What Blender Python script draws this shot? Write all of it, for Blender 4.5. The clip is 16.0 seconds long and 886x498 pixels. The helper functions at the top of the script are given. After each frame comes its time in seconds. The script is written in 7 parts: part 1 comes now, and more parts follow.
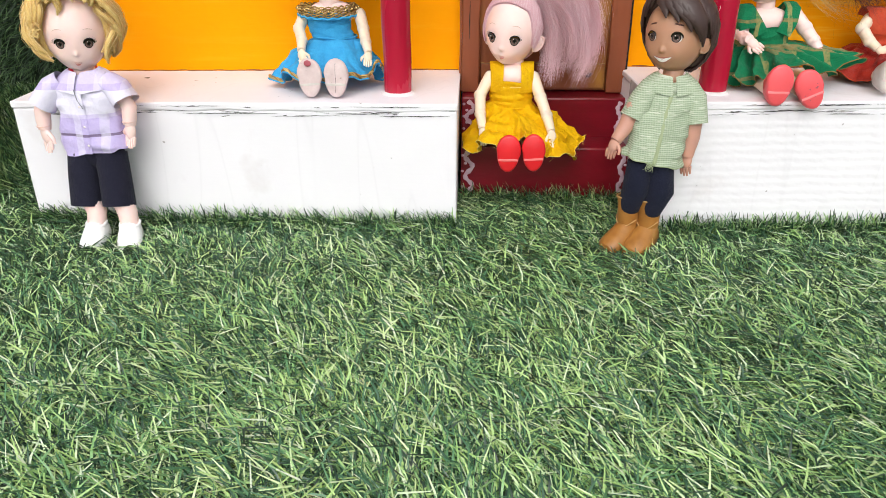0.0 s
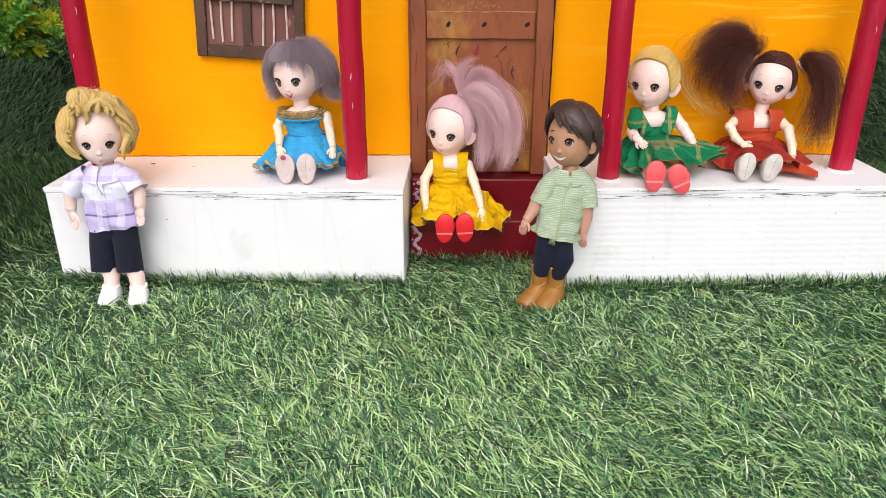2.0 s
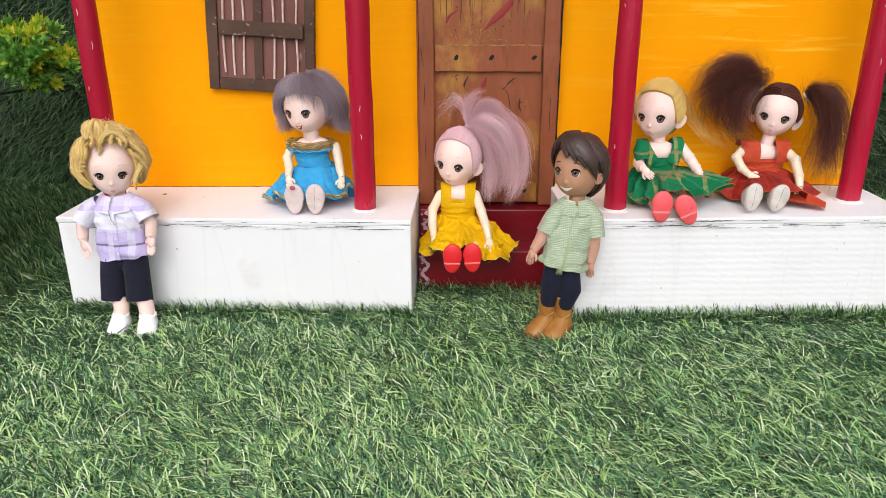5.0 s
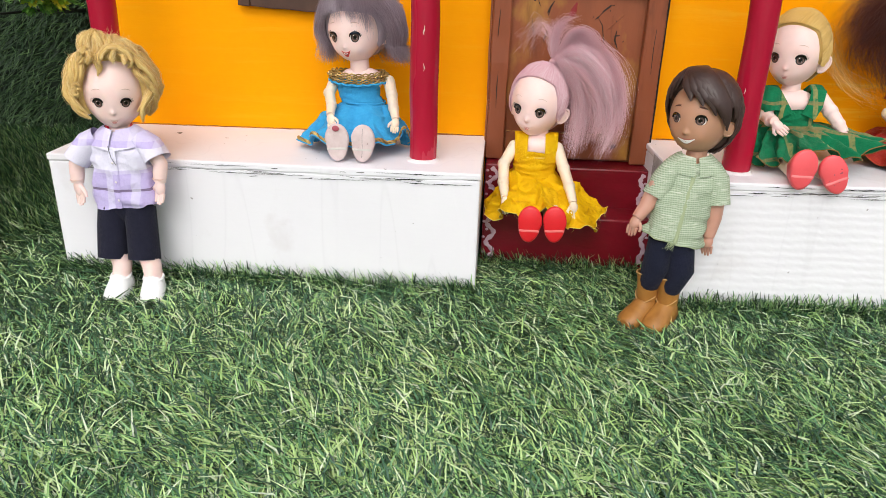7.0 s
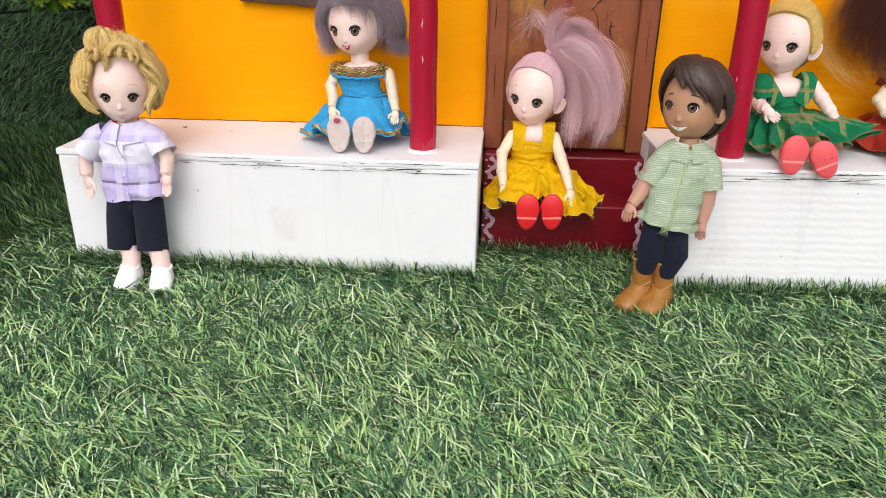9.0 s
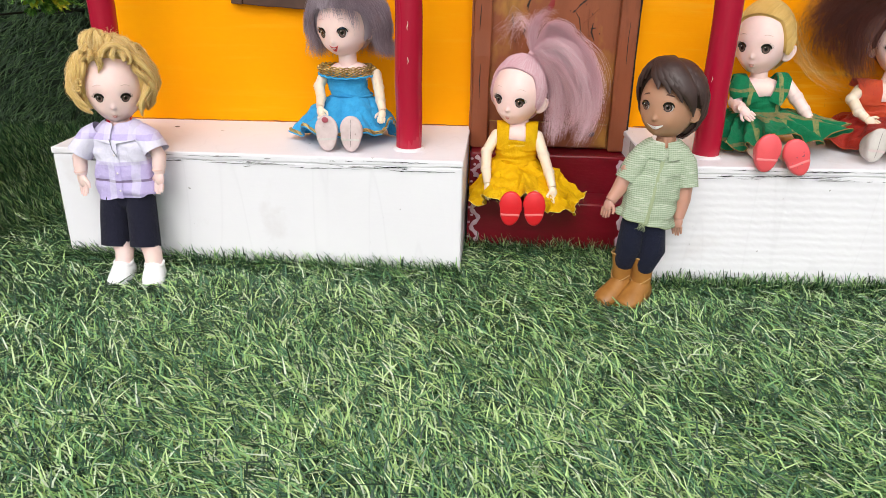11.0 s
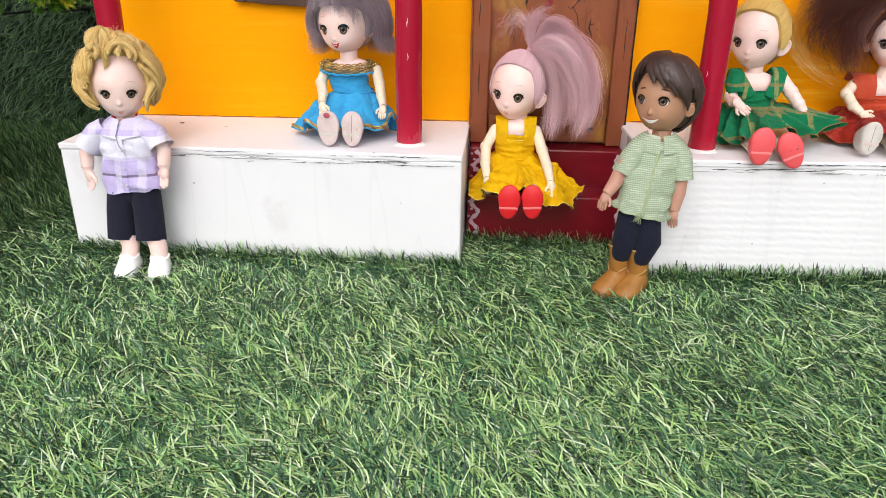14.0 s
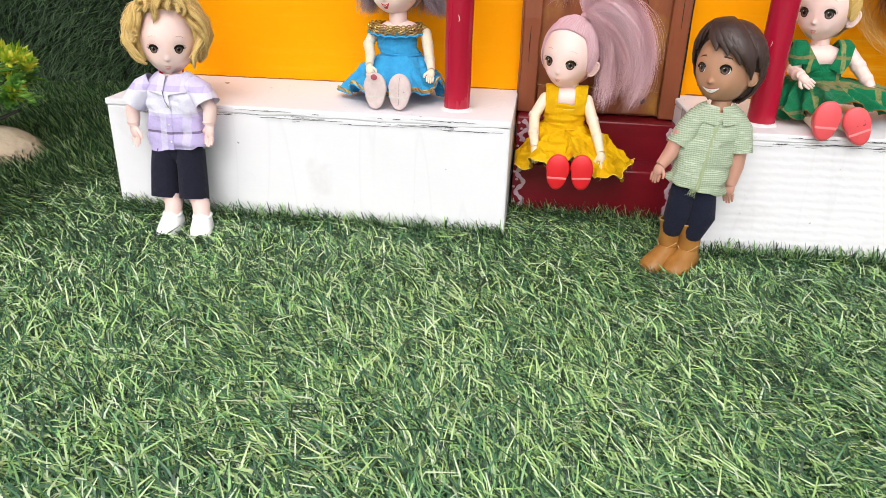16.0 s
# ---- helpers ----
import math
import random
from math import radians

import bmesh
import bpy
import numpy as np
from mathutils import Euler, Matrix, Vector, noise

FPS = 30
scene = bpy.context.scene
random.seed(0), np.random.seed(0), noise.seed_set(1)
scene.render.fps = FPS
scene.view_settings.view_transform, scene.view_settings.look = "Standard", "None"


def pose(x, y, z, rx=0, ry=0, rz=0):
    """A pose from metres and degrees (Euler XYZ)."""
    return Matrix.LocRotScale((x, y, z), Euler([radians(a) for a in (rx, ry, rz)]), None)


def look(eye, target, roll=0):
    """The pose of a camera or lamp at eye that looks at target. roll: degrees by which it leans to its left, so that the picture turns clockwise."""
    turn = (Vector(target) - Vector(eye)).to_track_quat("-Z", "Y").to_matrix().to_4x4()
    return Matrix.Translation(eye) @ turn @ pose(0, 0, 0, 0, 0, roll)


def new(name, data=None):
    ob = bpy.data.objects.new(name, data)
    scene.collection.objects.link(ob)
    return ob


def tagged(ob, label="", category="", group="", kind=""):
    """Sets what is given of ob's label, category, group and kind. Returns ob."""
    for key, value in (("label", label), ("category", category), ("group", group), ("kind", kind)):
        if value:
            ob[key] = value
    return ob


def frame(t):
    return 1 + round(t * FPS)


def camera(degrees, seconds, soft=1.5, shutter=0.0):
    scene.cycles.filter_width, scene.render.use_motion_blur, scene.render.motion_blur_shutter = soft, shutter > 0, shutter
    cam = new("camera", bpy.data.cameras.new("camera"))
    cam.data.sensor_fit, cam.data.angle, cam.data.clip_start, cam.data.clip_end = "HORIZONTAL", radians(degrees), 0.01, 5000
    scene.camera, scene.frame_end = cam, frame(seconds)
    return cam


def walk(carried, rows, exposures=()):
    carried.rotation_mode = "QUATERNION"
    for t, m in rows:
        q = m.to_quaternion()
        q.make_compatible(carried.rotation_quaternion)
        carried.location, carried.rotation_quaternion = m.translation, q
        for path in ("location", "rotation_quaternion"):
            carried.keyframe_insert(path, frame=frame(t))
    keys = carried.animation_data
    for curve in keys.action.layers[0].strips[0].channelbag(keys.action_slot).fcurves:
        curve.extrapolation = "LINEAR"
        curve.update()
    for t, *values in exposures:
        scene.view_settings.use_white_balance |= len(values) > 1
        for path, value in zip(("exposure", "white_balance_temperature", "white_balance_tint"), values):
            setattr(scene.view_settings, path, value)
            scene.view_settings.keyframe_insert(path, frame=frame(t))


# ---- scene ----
cam = camera(62.50, 16.0, 0.6)
PATH = [
    (0, (0.00784, -0.41197, 0.17934), (-0.0649, 1.3900, -0.6852), -0.13),
    (0.5, (0.00709, -0.41110, 0.18035), (-0.0591, 1.3949, -0.6765), 0.13),
    (1, (0.02412, -0.43455, 0.20526), (-0.0402, 1.3809, -0.6314), -0.02),
    (1.5, (0.03633, -0.47339, 0.23001), (-0.0202, 1.3569, -0.5744), 0.07),
    (2, (0.04280, -0.49747, 0.23642), (-0.0109, 1.3467, -0.5357), -0.04),
    (2.5, (0.05155, -0.51016, 0.24033), (-0.0029, 1.3468, -0.5003), -0.22),
    (3, (0.05226, -0.51901, 0.24340), (-0.0053, 1.3484, -0.4705), -0.41),
    (3.2, (0.05259, -0.52069, 0.24382), (-0.0041, 1.3508, -0.4591), -0.42),
    (5.3, (0.04065, -0.48723, 0.23116), (-0.0561, 1.3870, -0.4602), -0.09),
    (5.5, (0.03476, -0.46845, 0.22336), (-0.0722, 1.4011, -0.4791), 0.09),
    (6, (0.01221, -0.42217, 0.20108), (-0.1070, 1.4364, -0.5279), 0.84),
    (6.5, (0.00447, -0.40553, 0.19478), (-0.1220, 1.4437, -0.5565), 1.41),
    (7, (0.00831, -0.40735, 0.19446), (-0.1244, 1.4359, -0.5702), 1.66),
    (7.5, (0.01001, -0.40736, 0.19335), (-0.1252, 1.4325, -0.5792), 1.60),
    (8, (0.00968, -0.40965, 0.19428), (-0.1271, 1.4276, -0.5839), 1.39),
    (8.5, (0.01140, -0.41364, 0.19477), (-0.1315, 1.4230, -0.5839), 1.10),
    (9, (0.01150, -0.41848, 0.19525), (-0.1315, 1.4177, -0.5846), 0.90),
    (9.5, (0.01588, -0.42427, 0.19850), (-0.1250, 1.4123, -0.5808), 0.77),
    (12, (0.02048, -0.43083, 0.19664), (-0.1116, 1.4072, -0.5808), 1.01),
    (12.5, (0.02176, -0.43252, 0.19716), (-0.1155, 1.4049, -0.5808), 1.08),
    (13, (0.02406, -0.43817, 0.19881), (-0.1209, 1.3983, -0.5799), 0.92),
    (13.5, (0.02421, -0.43781, 0.19811), (-0.1225, 1.3981, -0.5816), 0.72),
    (14, (0.02371, -0.43861, 0.19729), (-0.1247, 1.3961, -0.5850), 0.64),
    (14.5, (0.01890, -0.43693, 0.19389), (-0.1390, 1.3936, -0.5962), 0.81),
    (15, (0.01495, -0.44020, 0.19269), (-0.1616, 1.3824, -0.6116), 1.16),
    (15.5, (0.01257, -0.43447, 0.18547), (-0.1910, 1.3808, -0.6289), 1.55),
    (16, (0.01486, -0.43505, 0.18499), (-0.2117, 1.3722, -0.6412), 1.71),
]
EXPOSURE = ((0, 0.14), (3.2, 0.15), (6.0, 0.03), (9.5, 0.03), (12.0, 0.05), (14.5, 0.10), (16.0, 0.15))
walk(cam, [(t, look(eye, target, roll)) for t, eye, target, roll in PATH], EXPOSURE)

# ---- light: bright overcast sky, soft sun from the open front ----
world = bpy.data.worlds.new("overcast_sky")
scene.world = world
world.use_nodes = True
wn, wl = world.node_tree.nodes, world.node_tree.links
sky = wn.new("ShaderNodeTexSky")
sky.sky_type, sky.sun_disc = "NISHITA", False
SUN_ELEVATION, SUN_FROM = 46.0, 184.0      # degrees; compass direction the light comes from (180: the open front)
sky.sun_elevation, sky.sun_rotation = radians(SUN_ELEVATION), radians(SUN_FROM)
sky.air_density, sky.dust_density, sky.ozone_density = 1.0, 4.0, 1.0
grey = wn.new("ShaderNodeHueSaturation")
grey.inputs["Saturation"].default_value = 0.14
wl.new(sky.outputs[0], grey.inputs["Color"])
wl.new(grey.outputs[0], wn["Background"].inputs["Color"])
wn["Background"].inputs["Strength"].default_value = 0.15

lamp = bpy.data.lights.new("sun", "SUN")
lamp.energy, lamp.angle, lamp.color = 0.95, radians(75), (1.0, 0.965, 0.925)
sun = new("sun", lamp)
az, el = radians(SUN_FROM), radians(SUN_ELEVATION)
way = Vector((math.sin(az) * math.cos(el), math.cos(az) * math.cos(el), math.sin(el)))
sun.matrix_world = look(way * 3, (0, 0, 0))

# ---- materials ----


def srgb(r, g, b, k=1.0):
    """A linear colour from the 0 to 255 values of a surface in even light."""
    return tuple(k * ((c / 255) / 12.92 if c / 255 <= 0.04045 else ((c / 255 + 0.055) / 1.055) ** 2.4) for c in (r, g, b)) + (1.0,)


def tree(name):
    m = bpy.data.materials.new(name)
    m.use_nodes = True
    return m, m.node_tree.nodes, m.node_tree.links, m.node_tree.nodes["Principled BSDF"]


def coords(n, l, scale=(1, 1, 1)):
    tc, mp = n.new("ShaderNodeTexCoord"), n.new("ShaderNodeMapping")
    mp.inputs["Scale"].default_value = scale
    l.new(tc.outputs["Object"], mp.inputs["Vector"])
    return mp.outputs[0]


def tex_noise(n, l, vec, scale, detail=4.0, rough=0.55):
    t = n.new("ShaderNodeTexNoise")
    t.inputs["Scale"].default_value, t.inputs["Detail"].default_value, t.inputs["Roughness"].default_value = scale, detail, rough
    l.new(vec, t.inputs["Vector"])
    return t.outputs["Fac"]


def ramp(n, l, fac, stops, constant=False):
    r = n.new("ShaderNodeValToRGB")
    e = r.color_ramp.elements
    if constant:
        r.color_ramp.interpolation = "CONSTANT"
    while len(e) < len(stops):
        e.new(0.5)
    for k, (at, c) in enumerate(stops):
        e[k].position, e[k].color = at, c
    l.new(fac, r.inputs["Fac"])
    return r.outputs["Color"]


def mix(n, l, fac, a, b, kind="MIX"):
    x = n.new("ShaderNodeMix")
    x.data_type, x.blend_type = "RGBA", kind
    for sock, value in ((x.inputs[0], fac), (x.inputs[6], a), (x.inputs[7], b)):
        if isinstance(value, (int, float, tuple)):
            sock.default_value = value
        else:
            l.new(value, sock)
    return x.outputs[2]


def bump(n, l, bsdf, height, strength, distance):
    b = n.new("ShaderNodeBump")
    b.inputs["Strength"].default_value, b.inputs["Distance"].default_value = strength, distance
    l.new(height, b.inputs["Height"])
    l.new(b.outputs[0], bsdf.inputs["Normal"])


def surface(name, a, b, coarse=25.0, fine=400.0, rough=0.5, relief=0.25, depth=0.0006, stretch=(1, 1, 1), spec=0.5, dirt=None):
    """Two close colours in coarse clouds, fine grain and relief."""
    m, n, l, p = tree(name)
    v = coords(n, l, stretch)
    big, small = tex_noise(n, l, v, coarse), tex_noise(n, l, v, fine, 3)
    col = mix(n, l, ramp(n, l, big, ((0.35, (0, 0, 0, 1)), (0.65, (1, 1, 1, 1)))), a, b)
    col = mix(n, l, 0.12, col, mix(n, l, small, (0.3, 0.3, 0.3, 1), (1, 1, 1, 1)), "OVERLAY")
    if dirt:
        spots = ramp(n, l, tex_noise(n, l, v, dirt[1], 5, 0.65), ((dirt[2], (0, 0, 0, 1)), (dirt[2] + 0.04, (1, 1, 1, 1))))
        col = mix(n, l, spots, col, dirt[0])
    l.new(col, p.inputs["Base Color"])
    r = n.new("ShaderNodeMapRange")
    r.inputs["To Min"].default_value, r.inputs["To Max"].default_value = max(0.05, rough - 0.12), min(1.0, rough + 0.12)
    l.new(big, r.inputs["Value"])
    l.new(r.outputs[0], p.inputs["Roughness"])
    p.inputs["Specular IOR Level"].default_value = spec
    bump(n, l, p, small, relief, depth)
    return m


def fibres(name, stops, rough=0.45, spec=0.4, patch=None, sheen=0.0, light_through=0.0):
    """Many strands or blades: each takes its own colour."""
    m, n, l, p = tree(name)
    g = n.new("ShaderNodeNewGeometry")
    col = ramp(n, l, g.outputs["Random Per Island"], stops)
    if patch:
        cloud = ramp(n, l, tex_noise(n, l, coords(n, l), patch[1], 3), ((0.3, (0, 0, 0, 1)), (0.7, (1, 1, 1, 1))))
        col = mix(n, l, cloud, col, mix(n, l, 1.0, col, patch[0], "MULTIPLY"))
    l.new(col, p.inputs["Base Color"])
    p.inputs["Roughness"].default_value, p.inputs["Specular IOR Level"].default_value = rough, spec
    p.inputs["Sheen Weight"].default_value = sheen
    if light_through:
        tl, ad = n.new("ShaderNodeBsdfTranslucent"), n.new("ShaderNodeMixShader")
        l.new(col, tl.inputs["Color"])
        ad.inputs[0].default_value = light_through
        l.new(p.outputs[0], ad.inputs[1])
        l.new(tl.outputs[0], ad.inputs[2])
        l.new(ad.outputs[0], n["Material Output"].inputs["Surface"])
    return m


def weave(name, a, b, per_metre=900.0, rough=0.9, relief=0.5, lines=None, cloud=None, sheen=0.05):
    """Cloth: crossing threads, and woven stripes at wider steps."""
    m, n, l, p = tree(name)
    v = coords(n, l)
    waves = []
    for axis in ("X", "Z"):
        w = n.new("ShaderNodeTexWave")
        w.bands_direction = axis
        w.inputs["Scale"].default_value, w.inputs["Distortion"].default_value = per_metre * 0.314, 0.6
        w.inputs["Detail Scale"].default_value = 3.0
        l.new(v, w.inputs["Vector"])
        waves.append(w.outputs["Fac"])
    thread = mix(n, l, 0.5, waves[0], waves[1])
    col = mix(n, l, mix(n, l, 0.85, thread, tex_noise(n, l, v, 420, 4, 0.7)), a, b)
    grain = tex_noise(n, l, v, 130, 4)
    col = mix(n, l, 0.25, col, mix(n, l, grain, (0.25, 0.25, 0.25, 1), (1, 1, 1, 1)), "OVERLAY")
    for axis, step, wide, tint in lines or ():
        w = n.new("ShaderNodeTexWave")
        w.bands_direction = axis
        w.inputs["Scale"].default_value, w.inputs["Distortion"].default_value = 0.314 / step, 0.6
        w.inputs["Detail Scale"].default_value = 4.0
        l.new(v, w.inputs["Vector"])
        col = mix(n, l, ramp(n, l, w.outputs["Fac"], ((1 - wide, (0, 0, 0, 1)), (1 - wide * 0.6, (0.85, 0.85, 0.85, 1)))), col, mix(n, l, ramp(n, l, tex_noise(n, l, v, 380, 3, 0.7), ((0.30, (0.1, 0.1, 0.1, 1)), (0.56, (1, 1, 1, 1)))), col, tint))
    if cloud:
        col = mix(n, l, ramp(n, l, tex_noise(n, l, v, 90, 3), ((0.4, (0, 0, 0, 1)), (0.7, (1, 1, 1, 1)))), col, cloud)
    l.new(col, p.inputs["Base Color"])
    p.inputs["Roughness"].default_value, p.inputs["Sheen Weight"].default_value = rough, sheen
    p.inputs["Specular IOR Level"].default_value = 0.2
    bump(n, l, p, mix(n, l, 0.95, thread, tex_noise(n, l, v, 170, 8, 0.74)), min(1.0, relief + 0.45), 0.0018)
    return m


def plain(name, c, rough=0.4, metal=0.0, spec=0.5, under=0.0):
    m, n, l, p = tree(name)
    v = coords(n, l)
    g = tex_noise(n, l, v, 220, 3)
    l.new(mix(n, l, g, tuple(x * 0.93 for x in c[:3]) + (1,), tuple(min(1, x * 1.05) for x in c[:3]) + (1,)), p.inputs["Base Color"])
    p.inputs["Roughness"].default_value, p.inputs["Metallic"].default_value, p.inputs["Specular IOR Level"].default_value = rough, metal, spec
    if under:
        p.inputs["Subsurface Weight"].default_value, p.inputs["Subsurface Scale"].default_value = under, 0.003
        p.inputs["Subsurface Radius"].default_value = (1.0, 0.5, 0.3)
    return m


def wall_paint():
    """Thick orange poster paint on board, brushed sideways, thin and yellow where the brush ran dry."""
    m, n, l, p = tree("orange_brushed_paint")
    v = coords(n, l, (1, 1, 14))
    streak, cloud, fine = tex_noise(n, l, v, 11, 5, 0.6), tex_noise(n, l, coords(n, l), 9, 3), tex_noise(n, l, coords(n, l, (1, 1, 7)), 160, 3)
    col = mix(n, l, cloud, srgb(252, 156, 0), srgb(255, 172, 0))
    tc, sep, mr = n.new("ShaderNodeTexCoord"), n.new("ShaderNodeSeparateXYZ"), n.new("ShaderNodeMapRange")
    l.new(tc.outputs["Object"], sep.inputs[0])
    mr.inputs["From Min"].default_value, mr.inputs["From Max"].default_value = 0.12, 0.26
    l.new(sep.outputs["X"], mr.inputs["Value"])
    dry = ramp(n, l, streak, ((0.54, (0, 0, 0, 1)), (0.66, (1, 1, 1, 1))))
    some = mix(n, l, mr.outputs[0], mix(n, l, 1.0, dry, (0.10, 0.10, 0.10, 1), "MULTIPLY"), mix(n, l, 1.0, dry, (0.62, 0.62, 0.62, 1), "MULTIPLY"))
    col = mix(n, l, some, col, srgb(255, 200, 60))
    l.new(col, p.inputs["Base Color"])
    p.inputs["Roughness"].default_value, p.inputs["Specular IOR Level"].default_value = 0.7, 0.08
    bump(n, l, p, mix(n, l, 0.4, streak, fine), 0.35, 0.0008)
    return m


def white_paint(name, ribs=0.0):
    """White emulsion on board: brush marks, scuffs, dark flecks where it has chipped; ribs: corrugations of the card below."""
    m, n, l, p = tree(name)
    v, flat = coords(n, l), coords(n, l, (1, 1, 5))
    brush, cloud, fleck = tex_noise(n, l, flat, 90, 4), tex_noise(n, l, v, 14, 3), tex_noise(n, l, v, 70, 2, 0.5)
    col = mix(n, l, cloud, srgb(234, 232, 238), srgb(246, 244, 249))
    col = mix(n, l, 0.05, col, mix(n, l, brush, (0.2, 0.2, 0.2, 1), (1, 1, 1, 1)), "OVERLAY")
    chip = ramp(n, l, fleck, ((0.775, (0, 0, 0, 1)), (0.79, (1, 1, 1, 1))))
    col = mix(n, l, chip, col, srgb(70, 66, 66))
    stain = ramp(n, l, tex_noise(n, l, v, 22, 5, 0.6), ((0.60, (0, 0, 0, 1)), (0.8, (0.4, 0.4, 0.4, 1))))
    col = mix(n, l, stain, col, srgb(206, 196, 194))
    crease = ramp(n, l, tex_noise(n, l, coords(n, l, (1, 1, 0.10)), 22, 2, 0.4), ((0.494, (0, 0, 0, 1)), (0.5, (0.07, 0.07, 0.07, 1)), (0.506, (0, 0, 0, 1))))
    col = mix(n, l, crease, col, srgb(176, 172, 180))
    speck = ramp(n, l, tex_noise(n, l, v, 210, 2, 0.5), ((0.745, (0, 0, 0, 1)), (0.765, (0.7, 0.7, 0.7, 1))))
    col = mix(n, l, speck, col, srgb(150, 142, 142))
    l.new(col, p.inputs["Base Color"])
    p.inputs["Roughness"].default_value = 0.62
    h = brush
    if ribs:
        w = n.new("ShaderNodeTexWave")
        w.bands_direction = "Z"
        w.inputs["Scale"].default_value, w.inputs["Distortion"].default_value = ribs, 2.6
        w.inputs["Detail Scale"].default_value = 2.0
        l.new(v, w.inputs["Vector"])
        h = mix(n, l, 0.6, brush, w.outputs["Fac"])
    bump(n, l, p, h, 0.22 if ribs else 0.16, 0.0008 if ribs else 0.0006)
    return m


def bar_stripes():
    """Lavender and white checked cotton: wide white band over the chest, thin dark line below it."""
    m, n, l, p = tree("lavender_check_cotton")
    tc, sep = n.new("ShaderNodeTexCoord"), n.new("ShaderNodeSeparateXYZ")
    l.new(tc.outputs["Object"], sep.inputs[0])
    mr = n.new("ShaderNodeMapRange")
    mr.inputs["From Min"].default_value, mr.inputs["From Max"].default_value = 0.045, 0.100
    l.new(sep.outputs["Z"], mr.inputs["Value"])
    lav, pale, white, line = srgb(194, 180, 226), srgb(208, 198, 232), srgb(226, 222, 240), srgb(128, 112, 144)
    col = ramp(n, l, mr.outputs[0], ((0.0, pale), (0.08, lav), (0.335, line), (0.36, lav), (0.52, pale), (0.56, white), (0.80, lav), (0.86, pale)), True)
    v = coords(n, l)
    w = n.new("ShaderNodeTexWave")
    w.inputs["Scale"].default_value, w.inputs["Distortion"].default_value = 22.0, 0.3
    l.new(v, w.inputs["Vector"])
    col = mix(n, l, ramp(n, l, w.outputs["Fac"], ((0.72, (0, 0, 0, 1)), (0.78, (0.45, 0.45, 0.45, 1)))), col, white)
    g = tex_noise(n, l, v, 700, 2)
    col = mix(n, l, 0.15, col, mix(n, l, g, (0.2, 0.2, 0.2, 1), (1, 1, 1, 1)), "OVERLAY")
    l.new(col, p.inputs["Base Color"])
    p.inputs["Roughness"].default_value, p.inputs["Specular IOR Level"].default_value = 0.9, 0.2
    bump(n, l, p, tex_noise(n, l, v, 95, 5), 0.8, 0.0026)
    return m


def door_paint(name, a, b, dark, share):
    """Old brown paint with rubbed ochre patches, vertical drags of the brush and dark ingrained grime."""
    m, n, l, p = tree(name)
    v, up = coords(n, l, (1, 1, 0.55)), coords(n, l, (1, 1, 0.16))
    patch, drag, fine, grime = tex_noise(n, l, v, 22, 5, 0.62), tex_noise(n, l, up, 130, 4), tex_noise(n, l, v, 330, 3), tex_noise(n, l, up, 48, 5, 0.7)
    col = mix(n, l, ramp(n, l, patch, ((share, (0, 0, 0, 1)), (share + 0.16, (1, 1, 1, 1)))), a, b)
    col = mix(n, l, 0.35, col, mix(n, l, drag, (0.25, 0.25, 0.25, 1), (0.9, 0.9, 0.9, 1)), "OVERLAY")
    col = mix(n, l, ramp(n, l, grime, ((0.56, (0, 0, 0, 1)), (0.74, (0.75, 0.75, 0.75, 1)))), col, dark)
    l.new(col, p.inputs["Base Color"])
    p.inputs["Roughness"].default_value, p.inputs["Specular IOR Level"].default_value = 0.42, 0.4
    bump(n, l, p, mix(n, l, 0.5, drag, fine), 0.45, 0.0009)
    return m


def slub():
    """Grey-sage linen: pale threads of uneven thickness, mostly sideways."""
    m, n, l, p = tree("sage_slub_linen")
    v = coords(n, l)
    threads = []
    for axis, period in (("Z", 0.00105), ("X", 0.00125)):
        w = n.new("ShaderNodeTexWave")
        w.bands_direction = axis
        w.inputs["Scale"].default_value, w.inputs["Distortion"].default_value = 0.314 / period, 1.0
        w.inputs["Detail Scale"].default_value = 1.5
        l.new(v, w.inputs["Vector"])
        threads.append(w.outputs["Fac"])
    across = tex_noise(n, l, coords(n, l, (0.16, 0.16, 1.3)), 900, 2, 0.6)
    fine, cloud = tex_noise(n, l, coords(n, l, (1, 1, 3)), 900, 2), tex_noise(n, l, v, 60, 3)
    col = mix(n, l, cloud, srgb(132, 150, 124), srgb(150, 164, 138))
    col = mix(n, l, ramp(n, l, threads[0], ((0.45, (0, 0, 0, 1)), (0.85, (0.55, 0.55, 0.55, 1)))), col, srgb(196, 204, 184))
    col = mix(n, l, ramp(n, l, threads[1], ((0.5, (0, 0, 0, 1)), (0.9, (0.35, 0.35, 0.35, 1)))), col, srgb(188, 196, 174))
    col = mix(n, l, ramp(n, l, across, ((0.58, (0, 0, 0, 1)), (0.66, (0.6, 0.6, 0.6, 1)))), col, srgb(206, 210, 194))
    col = mix(n, l, 0.3, col, mix(n, l, fine, (0.2, 0.2, 0.2, 1), (1, 1, 1, 1)), "OVERLAY")
    l.new(col, p.inputs["Base Color"])
    p.inputs["Roughness"].default_value, p.inputs["Specular IOR Level"].default_value = 0.95, 0.15
    bump(n, l, p, mix(n, l, 0.5, across, cloud), 0.6, 0.0012)
    return m


